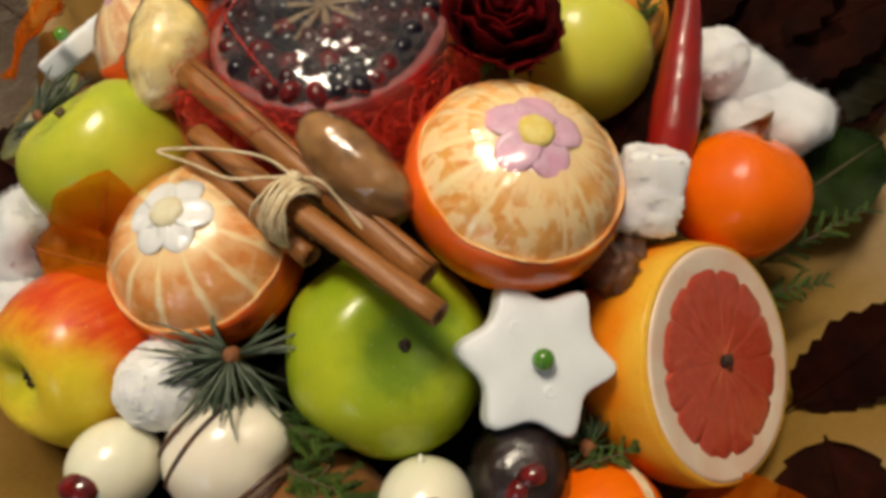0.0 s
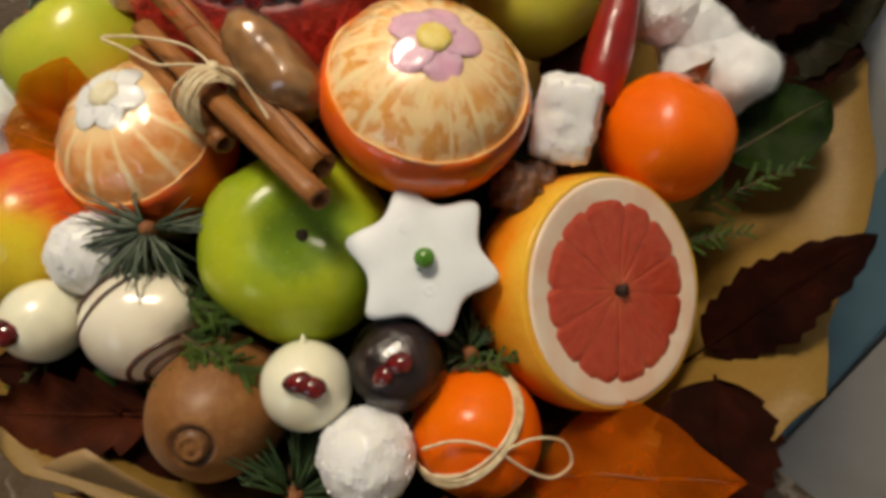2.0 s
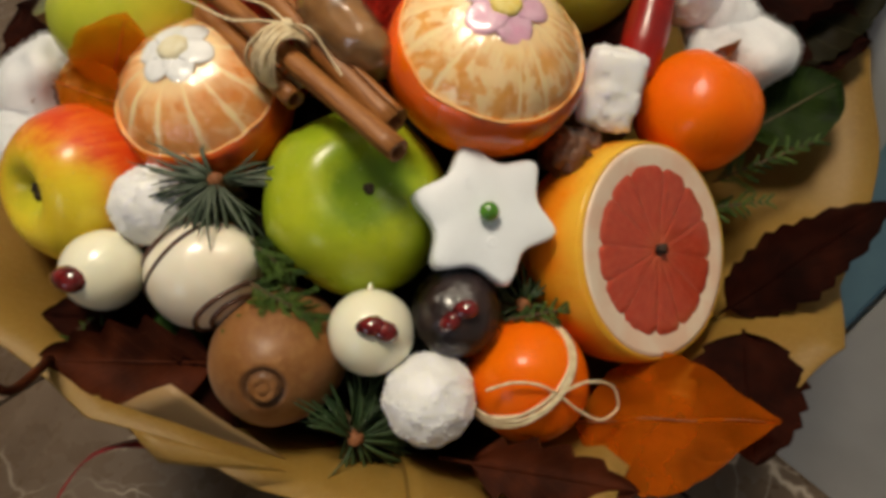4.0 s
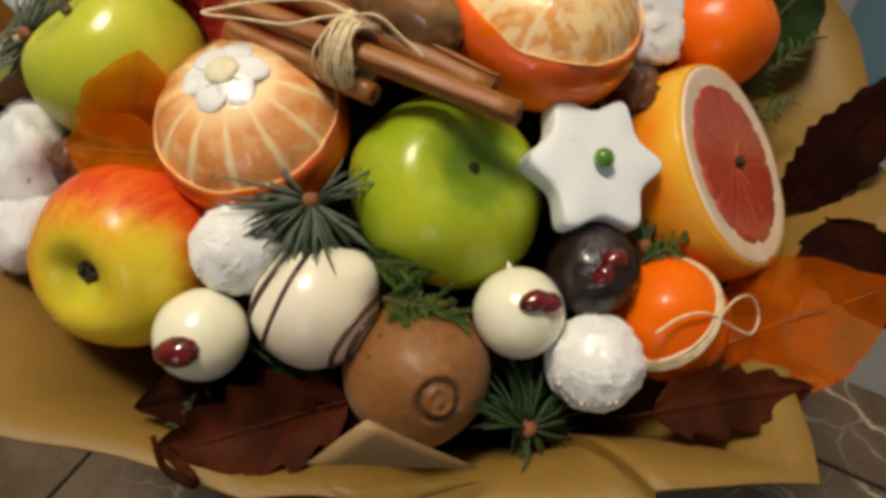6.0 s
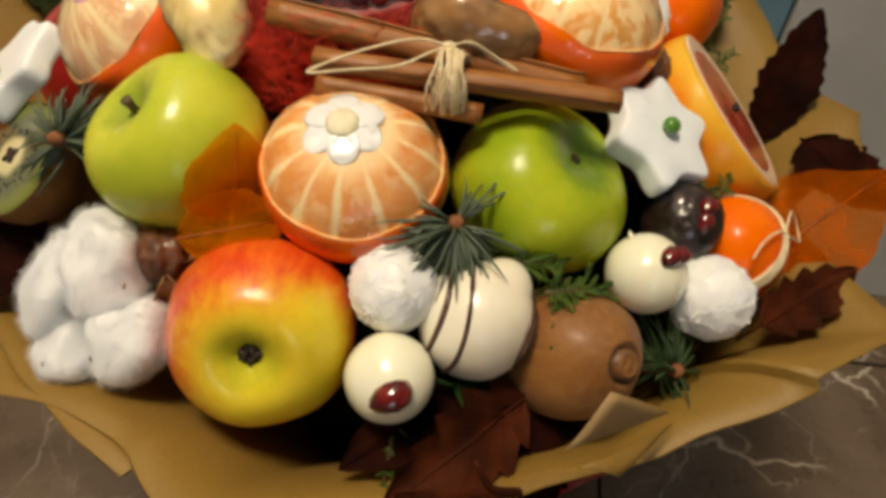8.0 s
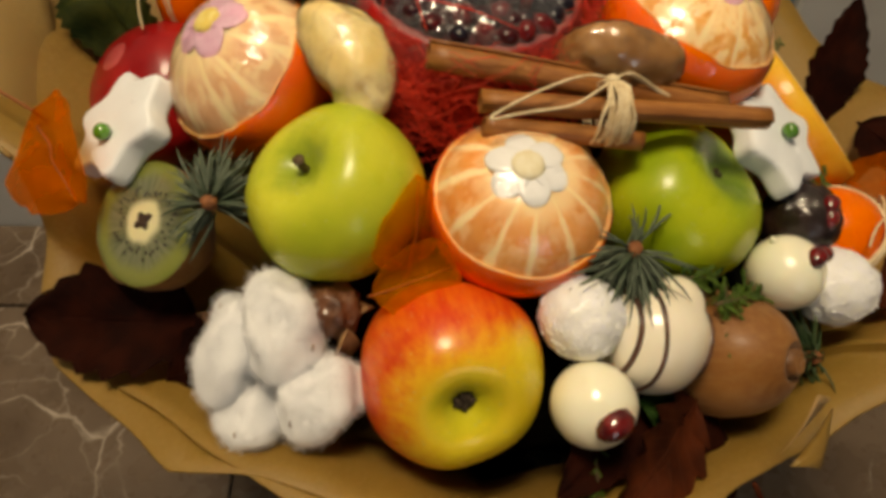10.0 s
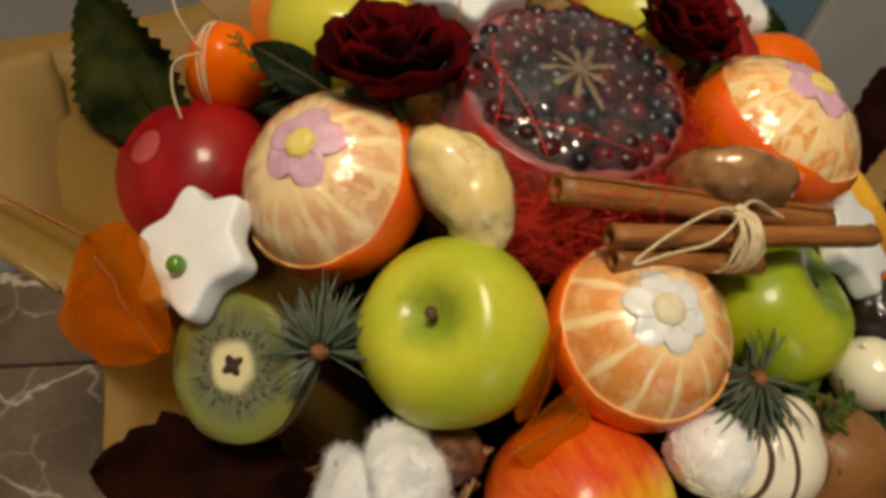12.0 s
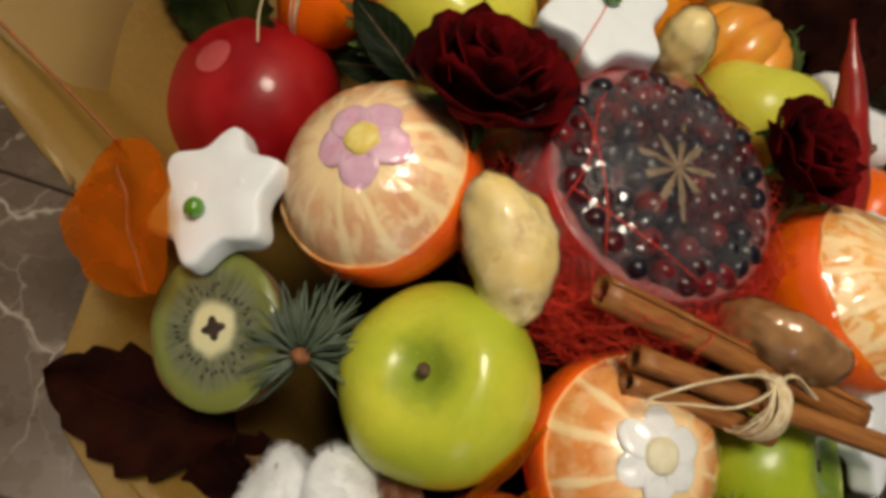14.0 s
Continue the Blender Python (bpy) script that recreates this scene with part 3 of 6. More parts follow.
def lathe(profile, segs=48, bm=None, cap=True):
    """Turns (radius, height) pairs round z; radius 0 makes a pole."""
    bm = bm or bmesh.new()
    rings = []
    for r, z in profile:
        if r < 1e-6:
            rings.append([bm.verts.new((0, 0, z))])
        else:
            rings.append([bm.verts.new((r * math.cos(2 * math.pi * k / segs), r * math.sin(2 * math.pi * k / segs), z)) for k in range(segs)])
    for a, b in zip(rings, rings[1:]):
        for k in range(segs):
            k2 = (k + 1) % segs
            if len(a) == 1 and len(b) == 1:
                continue
            if len(a) == 1:
                bm.faces.new((a[0], b[k], b[k2]))
            elif len(b) == 1:
                bm.faces.new((a[k], b[0], a[k2]))
            else:
                bm.faces.new((a[k], b[k], b[k2], a[k2]))
    return bm


def shake(bm, amount, size, seed=0.0, along_normal=True):
    """Uneven surface: moves the points by smooth noise."""
    bm.normal_update()
    for v in bm.verts:
        d = noise.noise(v.co / size + Vector((seed, seed * 1.7, -seed)))
        v.co += (v.normal if along_normal else Vector((0, 0, 1))) * d * amount
    return bm


def tube(points, radius, segs=8, bm=None, ends=True):
    """A round tube along points; radius is a number or one per point."""
    bm = bm or bmesh.new()
    pts = [Vector(p) for p in points]
    rad = radius if isinstance(radius, (list, tuple)) else [radius] * len(pts)
    up = Vector((0.13, 0.27, 0.95)).normalized()
    rings = []
    for i, p in enumerate(pts):
        d = (pts[min(i + 1, len(pts) - 1)] - pts[max(i - 1, 0)]).normalized()
        side = up - d * up.dot(d)
        side = side.normalized() if side.length > 1e-4 else d.orthogonal().normalized()
        up = side
        other = d.cross(side)
        rings.append([bm.verts.new(p + (side * math.cos(2 * math.pi * k / segs) + other * math.sin(2 * math.pi * k / segs)) * rad[i]) for k in range(segs)])
    for a, b in zip(rings, rings[1:]):
        for k in range(segs):
            bm.faces.new((a[k], a[(k + 1) % segs], b[(k + 1) % segs], b[k]))
    if ends:
        bm.faces.new(rings[0][::-1])
        bm.faces.new(rings[-1])
    return bm


def smooth_line(points, n=6):
    """A Catmull-Rom line through the points."""
    p = [Vector(q) for q in points]
    p = [2 * p[0] - p[1]] + p + [2 * p[-1] - p[-2]]
    out = []
    for i in range(1, len(p) - 2):
        for k in range(n):
            t = k / n
            out.append(0.5 * ((2 * p[i]) + (p[i + 1] - p[i - 1]) * t + (2 * p[i - 1] - 5 * p[i] + 4 * p[i + 1] - p[i + 2]) * t * t + (3 * p[i] - p[i - 1] - 3 * p[i + 1] + p[i + 2]) * t ** 3))
    out.append(p[-2])
    return out


def ball_mesh(r, sub=3):
    bm = bmesh.new()
    bmesh.ops.create_icosphere(bm, subdivisions=sub, radius=r)
    return bm


def box_mesh(sx, sy, sz, at=(0, 0, 0), bevel=0.0, bm=None):
    bm = bm or bmesh.new()
    geo = bmesh.ops.create_cube(bm, size=1.0)["verts"]
    for v in geo:
        v.co = Vector((v.co.x * sx + at[0], v.co.y * sy + at[1], v.co.z * sz + at[2]))
    if bevel:
        bmesh.ops.bevel(bm, geom=[e for e in bm.edges if all(v in geo for v in e.verts)], offset=bevel, segments=2, affect="EDGES")
    return bm


def rng(seed):
    return random.Random(seed)

# ---- room ----


def room_slab(name, sx, sy, sz, x, y, z, mat, label, category):
    ob = single(name, box_mesh(sx, sy, sz), mat, ROOM @ pose(x, y, z), label, category, kind="structure", smooth=False)
    return ob


TX, TY = 0.369, 0.254       # tile and joint along and across the wall
floor = room_slab("floor", 4.2, 3.5, 0.05, 0.6, -1.6, -0.031, GROUT, "brown marble tile floor with dark grout", "floor")
room_slab("wall_north", 4.2, 0.12, 2.56, 0.6, 0.06, 1.25, WALL, "plain matt white painted wall", "wall")
wall_west = room_slab("wall_west", 0.12, 3.4, 2.56, -1.56, -1.7, 1.25, WALL, "plain matt white painted wall", "wall")
wall_east = room_slab("wall_east", 0.12, 3.4, 2.56, 2.76, -1.7, 1.25, WALL, "plain matt white painted wall", "wall")
ceiling = room_slab("ceiling", 4.44, 3.6, 0.1, 0.6, -1.64, 2.55, CEIL, "plain white painted ceiling", "ceiling")


def wall_with_window():
    bm = bmesh.new()
    for x0, x1, z0, z1 in ((-1.62, 0.7, -0.03, 2.5), (2.1, 2.82, -0.03, 2.5), (0.7, 2.1, -0.03, 0.25), (0.7, 2.1, 2.05, 2.5)):
        box_mesh(x1 - x0, 0.12, z1 - z0, ((x0 + x1) / 2, 0, (z0 + z1) / 2), 0, bm)
    single("wall_south", bm, WALL, ROOM @ pose(0, -3.36, 0), "white painted wall with a tall window", "wall", kind="structure", smooth=False)
    win = thing("window_1", ROOM @ pose(1.4, -3.36, 0.25), "tall white framed window", "window", kind="structure")
    bm = bmesh.new()
    for sx, sz, x, z in ((0.06, 1.8, -0.67, 0.9), (0.06, 1.8, 0.67, 0.9), (0.05, 1.68, 0, 0.9), (1.28, 0.06, 0, 0.03), (1.28, 0.06, 0, 1.77)):
        box_mesh(sx, 0.06, sz, (x, 0, z), 0, bm)
    part("window_frame", bm, WHITE_TRIM, win, smooth=False)
    for x in (-0.33, 0.33):
        pane = part("pane", box_mesh(0.6, 0.006, 1.66, (x, 0, 0.9)), PANE, win, smooth=False)
        pane.visible_shadow = False


wall_with_window()

# pale blue upright board and white panel on the wall beside the bouquet
single("trim", box_mesh(0.053, 0.012, 2.05, (0, 0, 1.025), 0.002), BLUE, ROOM @ pose(0.7255, -0.0065, 0), "pale blue painted upright board on the white wall", "trim", kind="structure", smooth=False)
single("door_1", box_mesh(0.86, 0.018, 2.04, (0, 0, 1.02), 0.002), WHITE_TRIM, ROOM @ pose(1.185, -0.0095, 0), "plain white painted door leaf", "door", kind="structure", smooth=False)

lamp = thing("ceiling_lamp", pose(*LAMP_AT), "round white glass ceiling lamp, switched on", "lamp")
part("shade", lathe([(0, 0.005), (0.10, 0.0), (0.16, 0.018), (0.175, 0.045), (0.17, 0.06)], 40), LAMP_GLASS, lamp, "glowing milk glass shade")
part("lamp_rod", tube([(0, 0, 0.03), (0, 0, 0.38)], 0.008, 10), WHITE_TRIM, lamp)
part("lamp_plate", lathe([(0, 0.355), (0.05, 0.355), (0.06, 0.375), (0.06, 0.38), (0, 0.38)], 30), WHITE_TRIM, lamp)

# ---- bouquet: wrap ----
MID = Vector((-0.03, 0.20, 0.0))
RIM = [(-0.213, 0.130, 0.203), (-0.208, 0.090, 0.206), (-0.110, 0.047, 0.190), (-0.050, 0.032, 0.180), (0.0218, 0.0105, 0.2015), (0.0222, 0.0145, 0.2060), (0.083, 0.006, 0.197), (0.098, 0.040, 0.191), (0.119, 0.082, 0.180), (0.142, 0.100, 0.170),
       (0.1735, 0.0905, 0.1990), (0.1965, 0.1070, 0.2060), (0.2116, 0.1520, 0.1940), (0.2338, 0.2050, 0.2085), (0.240, 0.290, 0.235), (0.200, 0.350, 0.262), (0.070, 0.430, 0.268), (-0.070, 0.480, 0.248), (-0.185, 0.500, 0.246),
       (-0.268, 0.470, 0.272), (-0.256, 0.394, 0.254), (-0.243, 0.357, 0.235), (-0.252, 0.332, 0.207), (-0.263, 0.314, 0.192), (-0.270, 0.290, 0.180), (-0.258, 0.200, 0.190), (-0.218, 0.142, 0.198)]


def paper_sheet(rim, closed, wave, seed, lift=0.0, inner=0.0, deep=0.76, crisp=False):
    """Paper that climbs from the tied foot to a wavy rim; two skins with a thin edge."""
    pts = [Vector(p) for p in rim]
    ends = pts + [pts[0]] if closed else pts
    line = [a.lerp(b, k / 8) for a, b in zip(ends, ends[1:]) for k in range(8)] + [ends[-1]] if crisp else smooth_line(ends, 10)
    if closed:
        line = line[:-1]
    bm = bmesh.new()
    uvl = bm.loops.layers.uv.new("UVMap")
    nv, r = 14, rng(seed)
    ph = [r.uniform(0, 6.28) for _ in range(4)]
    skins = []
    for skin in (0, 1):
        rows = []
        for i, p in enumerate(line):
            d = Vector((p.x - MID.x, p.y - MID.y, 0))
            a = math.atan2(d.y, d.x)
            e = d.normalized()
            foot = MID + e * 0.06 + Vector((0, 0, FLOOR + 0.002))
            knee = MID + e * (d.length * 0.62) + Vector((0, 0, FLOOR + 0.05 + (p.z - FLOOR) * deep))
            col = []
            for k in range(nv):
                t = inner + (1 - inner) * k / (nv - 1)
                q = foot * (1 - t) ** 2 + knee * 2 * t * (1 - t) + Vector((p.x, p.y, p.z)) * t * t
                w = (math.sin(a * 9 + ph[0]) * 0.5 + math.sin(a * 17 + ph[1]) * 0.3 + math.sin(a * 29 + ph[2]) * 0.2) * wave * t
                q = q + e * w + Vector((0, 0, lift * t + w * 0.4))
                q += noise.noise_vector(q * 14 + Vector((seed, 0, 0))) * 0.006 * t
                if skin:
                    q = q + Vector((0, 0, -0.0006)) + e * 0.0006
                col.append(bm.verts.new(q))
            rows.append(col)
        skins.append(rows)
    n = len(line)
    for rows in skins:
        for i in range(n if closed else n - 1):
            a, b = rows[i], rows[(i + 1) % n]
            for k in range(nv - 1):
                bm.faces.new((a[k], b[k], b[k + 1], a[k + 1]))
    top, low = skins
    for i in range(n if closed else n - 1):
        j = (i + 1) % n
        bm.faces.new((top[i][-1], top[j][-1], low[j][-1], low[i][-1]))
    return bm


wrap = thing("paper_wrap", pose(0, 0, 0), "folded brown kraft paper wrapped round a fruit bouquet", "wrapping paper")
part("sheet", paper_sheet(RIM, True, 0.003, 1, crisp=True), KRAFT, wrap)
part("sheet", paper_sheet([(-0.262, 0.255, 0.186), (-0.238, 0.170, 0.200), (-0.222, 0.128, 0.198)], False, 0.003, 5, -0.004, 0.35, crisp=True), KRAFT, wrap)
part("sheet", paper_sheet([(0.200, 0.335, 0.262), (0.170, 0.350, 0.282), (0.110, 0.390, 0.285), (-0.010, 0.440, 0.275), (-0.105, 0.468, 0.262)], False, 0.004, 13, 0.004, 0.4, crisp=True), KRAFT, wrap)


def folded_corner():
    """A turned-over corner of the paper: a pale flap above and a second fold below it."""
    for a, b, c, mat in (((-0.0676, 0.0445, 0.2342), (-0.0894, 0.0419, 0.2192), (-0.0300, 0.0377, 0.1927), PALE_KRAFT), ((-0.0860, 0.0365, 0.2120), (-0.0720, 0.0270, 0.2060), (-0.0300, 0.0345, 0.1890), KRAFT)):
        bm = bmesh.new()
        a, b, c = Vector(a), Vector(b), Vector(c)
        top, low = [], []
        n = 6
        for i in range(n + 1):
            for j in range(n + 1 - i):
                p = a + (b - a) * i / n + (c - a) * j / n
                bend = Vector((0, -0.3, 1)) * 0.0022 * math.sin(math.pi * (i + j) / n) + noise.noise_vector(p * 40) * 0.0012
                top.append(bm.verts.new(p + bend)), low.append(bm.verts.new(p + bend + Vector((0, 0.0003, -0.0006))))
        k = lambda i, j: sum(n + 1 - q for q in range(i)) + j
        for skin in (top, low):
            for i in range(n):
                for j in range(n - i):
                    bm.faces.new((skin[k(i, j)], skin[k(i + 1, j)], skin[k(i, j + 1)]))
                    if j < n - i - 1:
                        bm.faces.new((skin[k(i + 1, j)], skin[k(i + 1, j + 1)], skin[k(i, j + 1)]))
        edge = [(0, j) for j in range(n)] + [(i, n - i) for i in range(n)] + [(i, 0) for i in range(n, 0, -1)]
        for p, q in zip(edge, edge[1:] + edge[:1]):
            bm.faces.new((top[k(*p)], top[k(*q)], low[k(*q)], low[k(*p)]))
        part("folded_corner", bm, mat, wrap, "paler inner side of the paper" if mat == PALE_KRAFT else "")


folded_corner()


def paper_flap(a, b, c, d, seed):
    """A broad turned-in side of the paper, four corners round, with a crisp edge."""
    a, b, c, d = (Vector(p) for p in (a, b, c, d))
    bm = bmesh.new()
    skins, n = [], 14
    out = (b - a).cross(d - a).normalized()
    out = out if out.z > 0 else -out
    for skin in (0, 1):
        grid = []
        for i in range(n + 1):
            u = i / n
            row = []
            for j in range(n + 1):
                v = j / n
                p = a.lerp(b, u).lerp(d.lerp(c, u), v)
                p = p + out * (0.006 * math.sin(math.pi * u) * math.sin(math.pi * v) + 0.0022 * noise.noise(p * 30 + Vector((seed, 0, 0))) - 0.0006 * skin)
                row.append(bm.verts.new(p))
            grid.append(row)
        skins.append(grid)
    for grid in skins:
        for i in range(n):
            for j in range(n):
                bm.faces.new((grid[i][j], grid[i + 1][j], grid[i + 1][j + 1], grid[i][j + 1]))
    edge = [(i, 0) for i in range(n)] + [(n, j) for j in range(n)] + [(i, n) for i in range(n, 0, -1)] + [(0, j) for j in range(n, 0, -1)]
    for (i, j), (k, m) in zip(edge, edge[1:] + edge[:1]):
        bm.faces.new((skins[0][i][j], skins[0][k][m], skins[1][k][m], skins[1][i][j]))
    return bm


# the flap's brighter lighting is in its paper colour
part("side_flap", paper_flap((-0.268, 0.470, 0.276), (-0.1750, 0.4720, 0.2560), (-0.2000, 0.4180, 0.1860), (-0.2440, 0.3575, 0.2365), 4.0), LIT_KRAFT, wrap, "outer fold of the paper, coloured lighter as if lit")


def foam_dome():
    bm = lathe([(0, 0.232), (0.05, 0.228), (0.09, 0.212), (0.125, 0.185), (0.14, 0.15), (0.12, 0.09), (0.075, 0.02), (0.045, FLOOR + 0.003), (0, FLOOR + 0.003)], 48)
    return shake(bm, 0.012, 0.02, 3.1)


# added filler dome; shows only as the dark gaps between fruit and leaves
single("moss_base", foam_dome(), GAP_FILL, pose(MID.x, MID.y + 0.02, 0), "near black base that fills the shaded gaps between the fruit", "moss", smooth=True)

# ---- fruit ----


def apple_mesh(R, high=0.88, basin=0.42, width=0.36, foot=0.3, lobes=0.012, seed=0.0):
    bm, prof = bmesh.new(), []
    n = 40
    for i in range(n + 1):
        a = math.pi * i / n
        rho = R * (1 - basin * math.exp(-(a / width) ** 2) - foot * math.exp(-((math.pi - a) / 0.35) ** 2))
        taper = 1 - 0.07 * (1 - math.cos(a)) / 2
        prof.append((rho * math.sin(a) * taper if 0 < i < n else 0, rho * math.cos(a) * high))
    lathe(prof, 56, bm)
    for v in bm.verts:
        f = math.atan2(v.co.y, v.co.x)
        k = 1 + lobes * math.cos(5 * f + seed) * min(1, abs(v.co.z) / R) + 0.02 * math.sin(f + seed)
        v.co.x *= k
        v.co.y *= k
    return shake(bm, 0.0022, 0.03, seed)


def apple(c, axis, R, mat, label, end="calyx", spin=0, seed=0.0, basin=0.42, high=0.88, name="apple", width=0.36, foot=0.3, eye=1.0, sunk=0.0022):
    ob = thing(name, stand(c, axis, spin), label, "apple", "fruit of the bouquet")
    skin = apple_mesh(R, high, basin, width, foot, seed=seed)
    skin.verts.ensure_lookup_table()
    z0 = skin.verts[0].co.z
    if end == "calyx":
        near = [v.co.z for v in skin.verts if abs(math.hypot(v.co.x, v.co.y) - 0.0034 * eye) < 0.0012 and v.co.z > 0]
        z0 = sum(near) / len(near) - sunk * eye if near else z0
    part("apple_skin", skin, mat, ob)
    if end == "calyx":
        bm = lathe([(0, 0.0010), (0.0016, 0.0016), (0.0027, 0.0012), (0.0034, -0.002)], 14)
        for v in bm.verts:
            v.co = Vector((v.co.x * eye, v.co.y * eye, v.co.z * eye + z0))
        calyx = part("calyx", bm, CALYX, ob, "dry brown calyx")
        r = rng(int(seed * 10) + 5)
        for k in range(6):
            bm = bmesh.new()
            a = k * 0.9 + r.uniform(-0.2, 0.2)
            e = Vector((math.cos(a), math.sin(a), 0))
            tube([e * 0.0024, e * 0.0024 + Vector((0, 0, 0.0014)), e * 0.0010 + Vector((0, 0, 0.0026))], [0.0010, 0.0008, 0.0003], 5, bm)
            for v in bm.verts:
                v.co = Vector((v.co.x * eye, v.co.y * eye, v.co.z * eye + z0))
            part("sepal", bm, CALYX, calyx)
    else:
        bm = tube([(0, 0, z0 - 0.002), (0.0004, 0, z0 + 0.004), (0.0008, 0.0004, z0 + 0.0062), (0.0012, 0.0006, z0 + 0.0078)], [0.0018, 0.0017, 0.0022, 0.0025], 9)
        part("stem", bm, STEM, ob, "short brown stem")
    return ob


def oblate(R, high, a):
    return R * math.sin(a), R * high * math.cos(a)


def peeled_mandarin(c, axis, R, label, open_at=82, high=0.80, segs=12, spin=0, seed=1, skin=SEGMENT):
    """Peel left on the lower part, bare segments above."""
    r = rng(seed)
    ob = thing("mandarin", stand(c, axis, spin), label, "mandarin", "fruit of the bouquet")
    a0 = math.radians(open_at)
    outer = [oblate(R, high, a0 + (math.pi - a0) * i / 22) for i in range(23)]
    inner = [oblate(R * 0.945, high * 0.985, a0 + 0.03 + (math.pi - a0) * 0.35 * i / 6) for i in range(7)][::-1]
    edge = [(outer[0][0] * 0.985, outer[0][1] + 0.0004)]
    prof = inner + edge + outer
    prof[-1] = (0, prof[-1][1])
    bm = lathe(prof, 64)
    for v in bm.verts:
        f = math.atan2(v.co.y, v.co.x)
        lift = (noise.noise(Vector((math.cos(f) * 2.2, math.sin(f) * 2.2, seed))) * 0.0022 + noise.noise(Vector((math.cos(f) * 7, math.sin(f) * 7, seed))) * 0.0007)
        k = max(0.0, 1 - abs(v.co.z - outer[0][1]) / (R * 0.5))
        v.co.z += lift * k
    part("peel", shake(bm, 0.001, 0.02, seed), MANDARIN, ob, "glossy orange peel")
    bm = lathe([(outer[0][0] * 0.955, outer[0][1] - 0.001), (outer[0][0] * 0.972, outer[0][1] + 0.0004), (outer[0][0] * 0.990, outer[0][1] + 0.0002)], 64)
    for v in bm.verts:
        f = math.atan2(v.co.y, v.co.x)
        v.co.z += (noise.noise(Vector((math.cos(f) * 2.2, math.sin(f) * 2.2, seed))) * 0.0022 + noise.noise(Vector((math.cos(f) * 7, math.sin(f) * 7, seed))) * 0.0007) + 0.0006
        k = 1 + 0.012 * noise.noise(Vector((math.cos(f) * 9, math.sin(f) * 9, seed)))
        v.co.x *= k
        v.co.y *= k
    part("pith_edge", bm, PITH, ob, "pale torn pith edge")
    core = [oblate(R * 0.93, high, math.radians(112) * i / 20) for i in range(21)]
    core[0] = (0, core[0][1])
    part("pith_core", lathe(core, 40), PITH, ob)
    cuts = [0.0]
    for k in range(segs):
        cuts.append(cuts[-1] + r.uniform(0.75, 1.25))
    cuts = [2 * math.pi * q / cuts[-1] for q in cuts]
    for f0, f1 in zip(cuts, cuts[1:]):
        bm = bmesh.new()
        uvl = bm.loops.layers.uv.new("UVMap")
        nu, nv = 8, 16
        grid, place = [], {}
        for i in range(nu + 1):
            u = i / nu
            row = []
            for j in range(nv + 1):
                v = j / nv
                a = 0.035 + (math.radians(108) - 0.035) * v
                bulge = 0.966 + 0.0035 * (1 - (2 * u - 1) ** 2) - 0.014 * math.exp(-(a / 0.25) ** 2)
                rr, zz = oblate(R * bulge, high, a)
                f = f0 + (f1 - f0) * u
                p = Vector((rr * math.cos(f), rr * math.sin(f), zz))
                p += noise.noise_vector(p * 90) * 0.0007
                vert = bm.verts.new(p)
                place[vert] = (u, v)
                row.append(vert)
            grid.append(row)
        for i in range(nu):
            for j in range(nv):
                bm.faces.new((grid[i][j], grid[i + 1][j], grid[i + 1][j + 1], grid[i][j + 1]))
        for row, u in ((grid[0], 0.0), (grid[-1], 1.0)):
            core = []
            for j, v in enumerate(row):
                w, s = bm.verts.new((v.co.x * 0.08, v.co.y * 0.08, v.co.z * 0.9)), bm.verts.new(v.co * 0.999)
                place[w] = place[s] = (u, j / nv)
                core.append((s, w))
            for (a, b), (p, q) in zip(core, core[1:]):
                bm.faces.new((a, p, q, b))
        for face in bm.faces:
            for lp in face.loops:
                lp[uvl].uv = place[lp.vert]
        part("segment", bm, skin, ob)
    top = math.radians(open_at + 15)
    prof = [oblate(R * (0.986 + 0.030 * min(1.0, max(0.0, (top * i / 30 - a0 + 0.10) / 0.14))), high, top * i / 30) for i in range(31)]
    prof[0] = (0, prof[0][1])
    bm = lathe(prof, 120)
    for v in bm.verts:
        f = math.atan2(v.co.y, v.co.x)
        out = min(1.0, math.hypot(v.co.x, v.co.y) / (R * 0.5))
        ridge = noise.noise(Vector((math.cos(f) * 5, math.sin(f) * 5, seed + v.co.z * 25)))
        v.co *= 1 + out * 0.012 * ridge
    film = part("cling_film", shake(bm, 0.0004, 0.006, seed + 6), TIGHT_FILM, ob, "tight clear film with small folds")
    film.visible_shadow = False
    return ob


def whole_orange(c, axis, R, label, mat=ORANGE, high=0.92, seed=0.0, name="mandarin"):
    ob = thing(name, stand(c, axis), label, "mandarin", "fruit of the bouquet")
    n = 32
    prof = []
    for i in range(n + 1):
        a = math.pi * i / n
        rho = R * (1 - 0.05 * math.exp(-(a / 0.22) ** 2) - 0.06 * math.exp(-((math.pi - a) / 0.25) ** 2))
        prof.append((rho * math.sin(a) if 0 < i < n else 0, rho * math.cos(a) * high))
    part("peel", shake(lathe(prof, 48), 0.0016, 0.02, seed), mat, ob)
    bm = lathe([(0, 0.0012), (0.0012, 0.001), (0.002, 0.0), (0.001, -0.001)], 8)
    bmesh.ops.translate(bm, vec=(0, 0, R * high * 0.95), verts=bm.verts)
    part("stem_scar", bm, STEM, ob)
    return ob


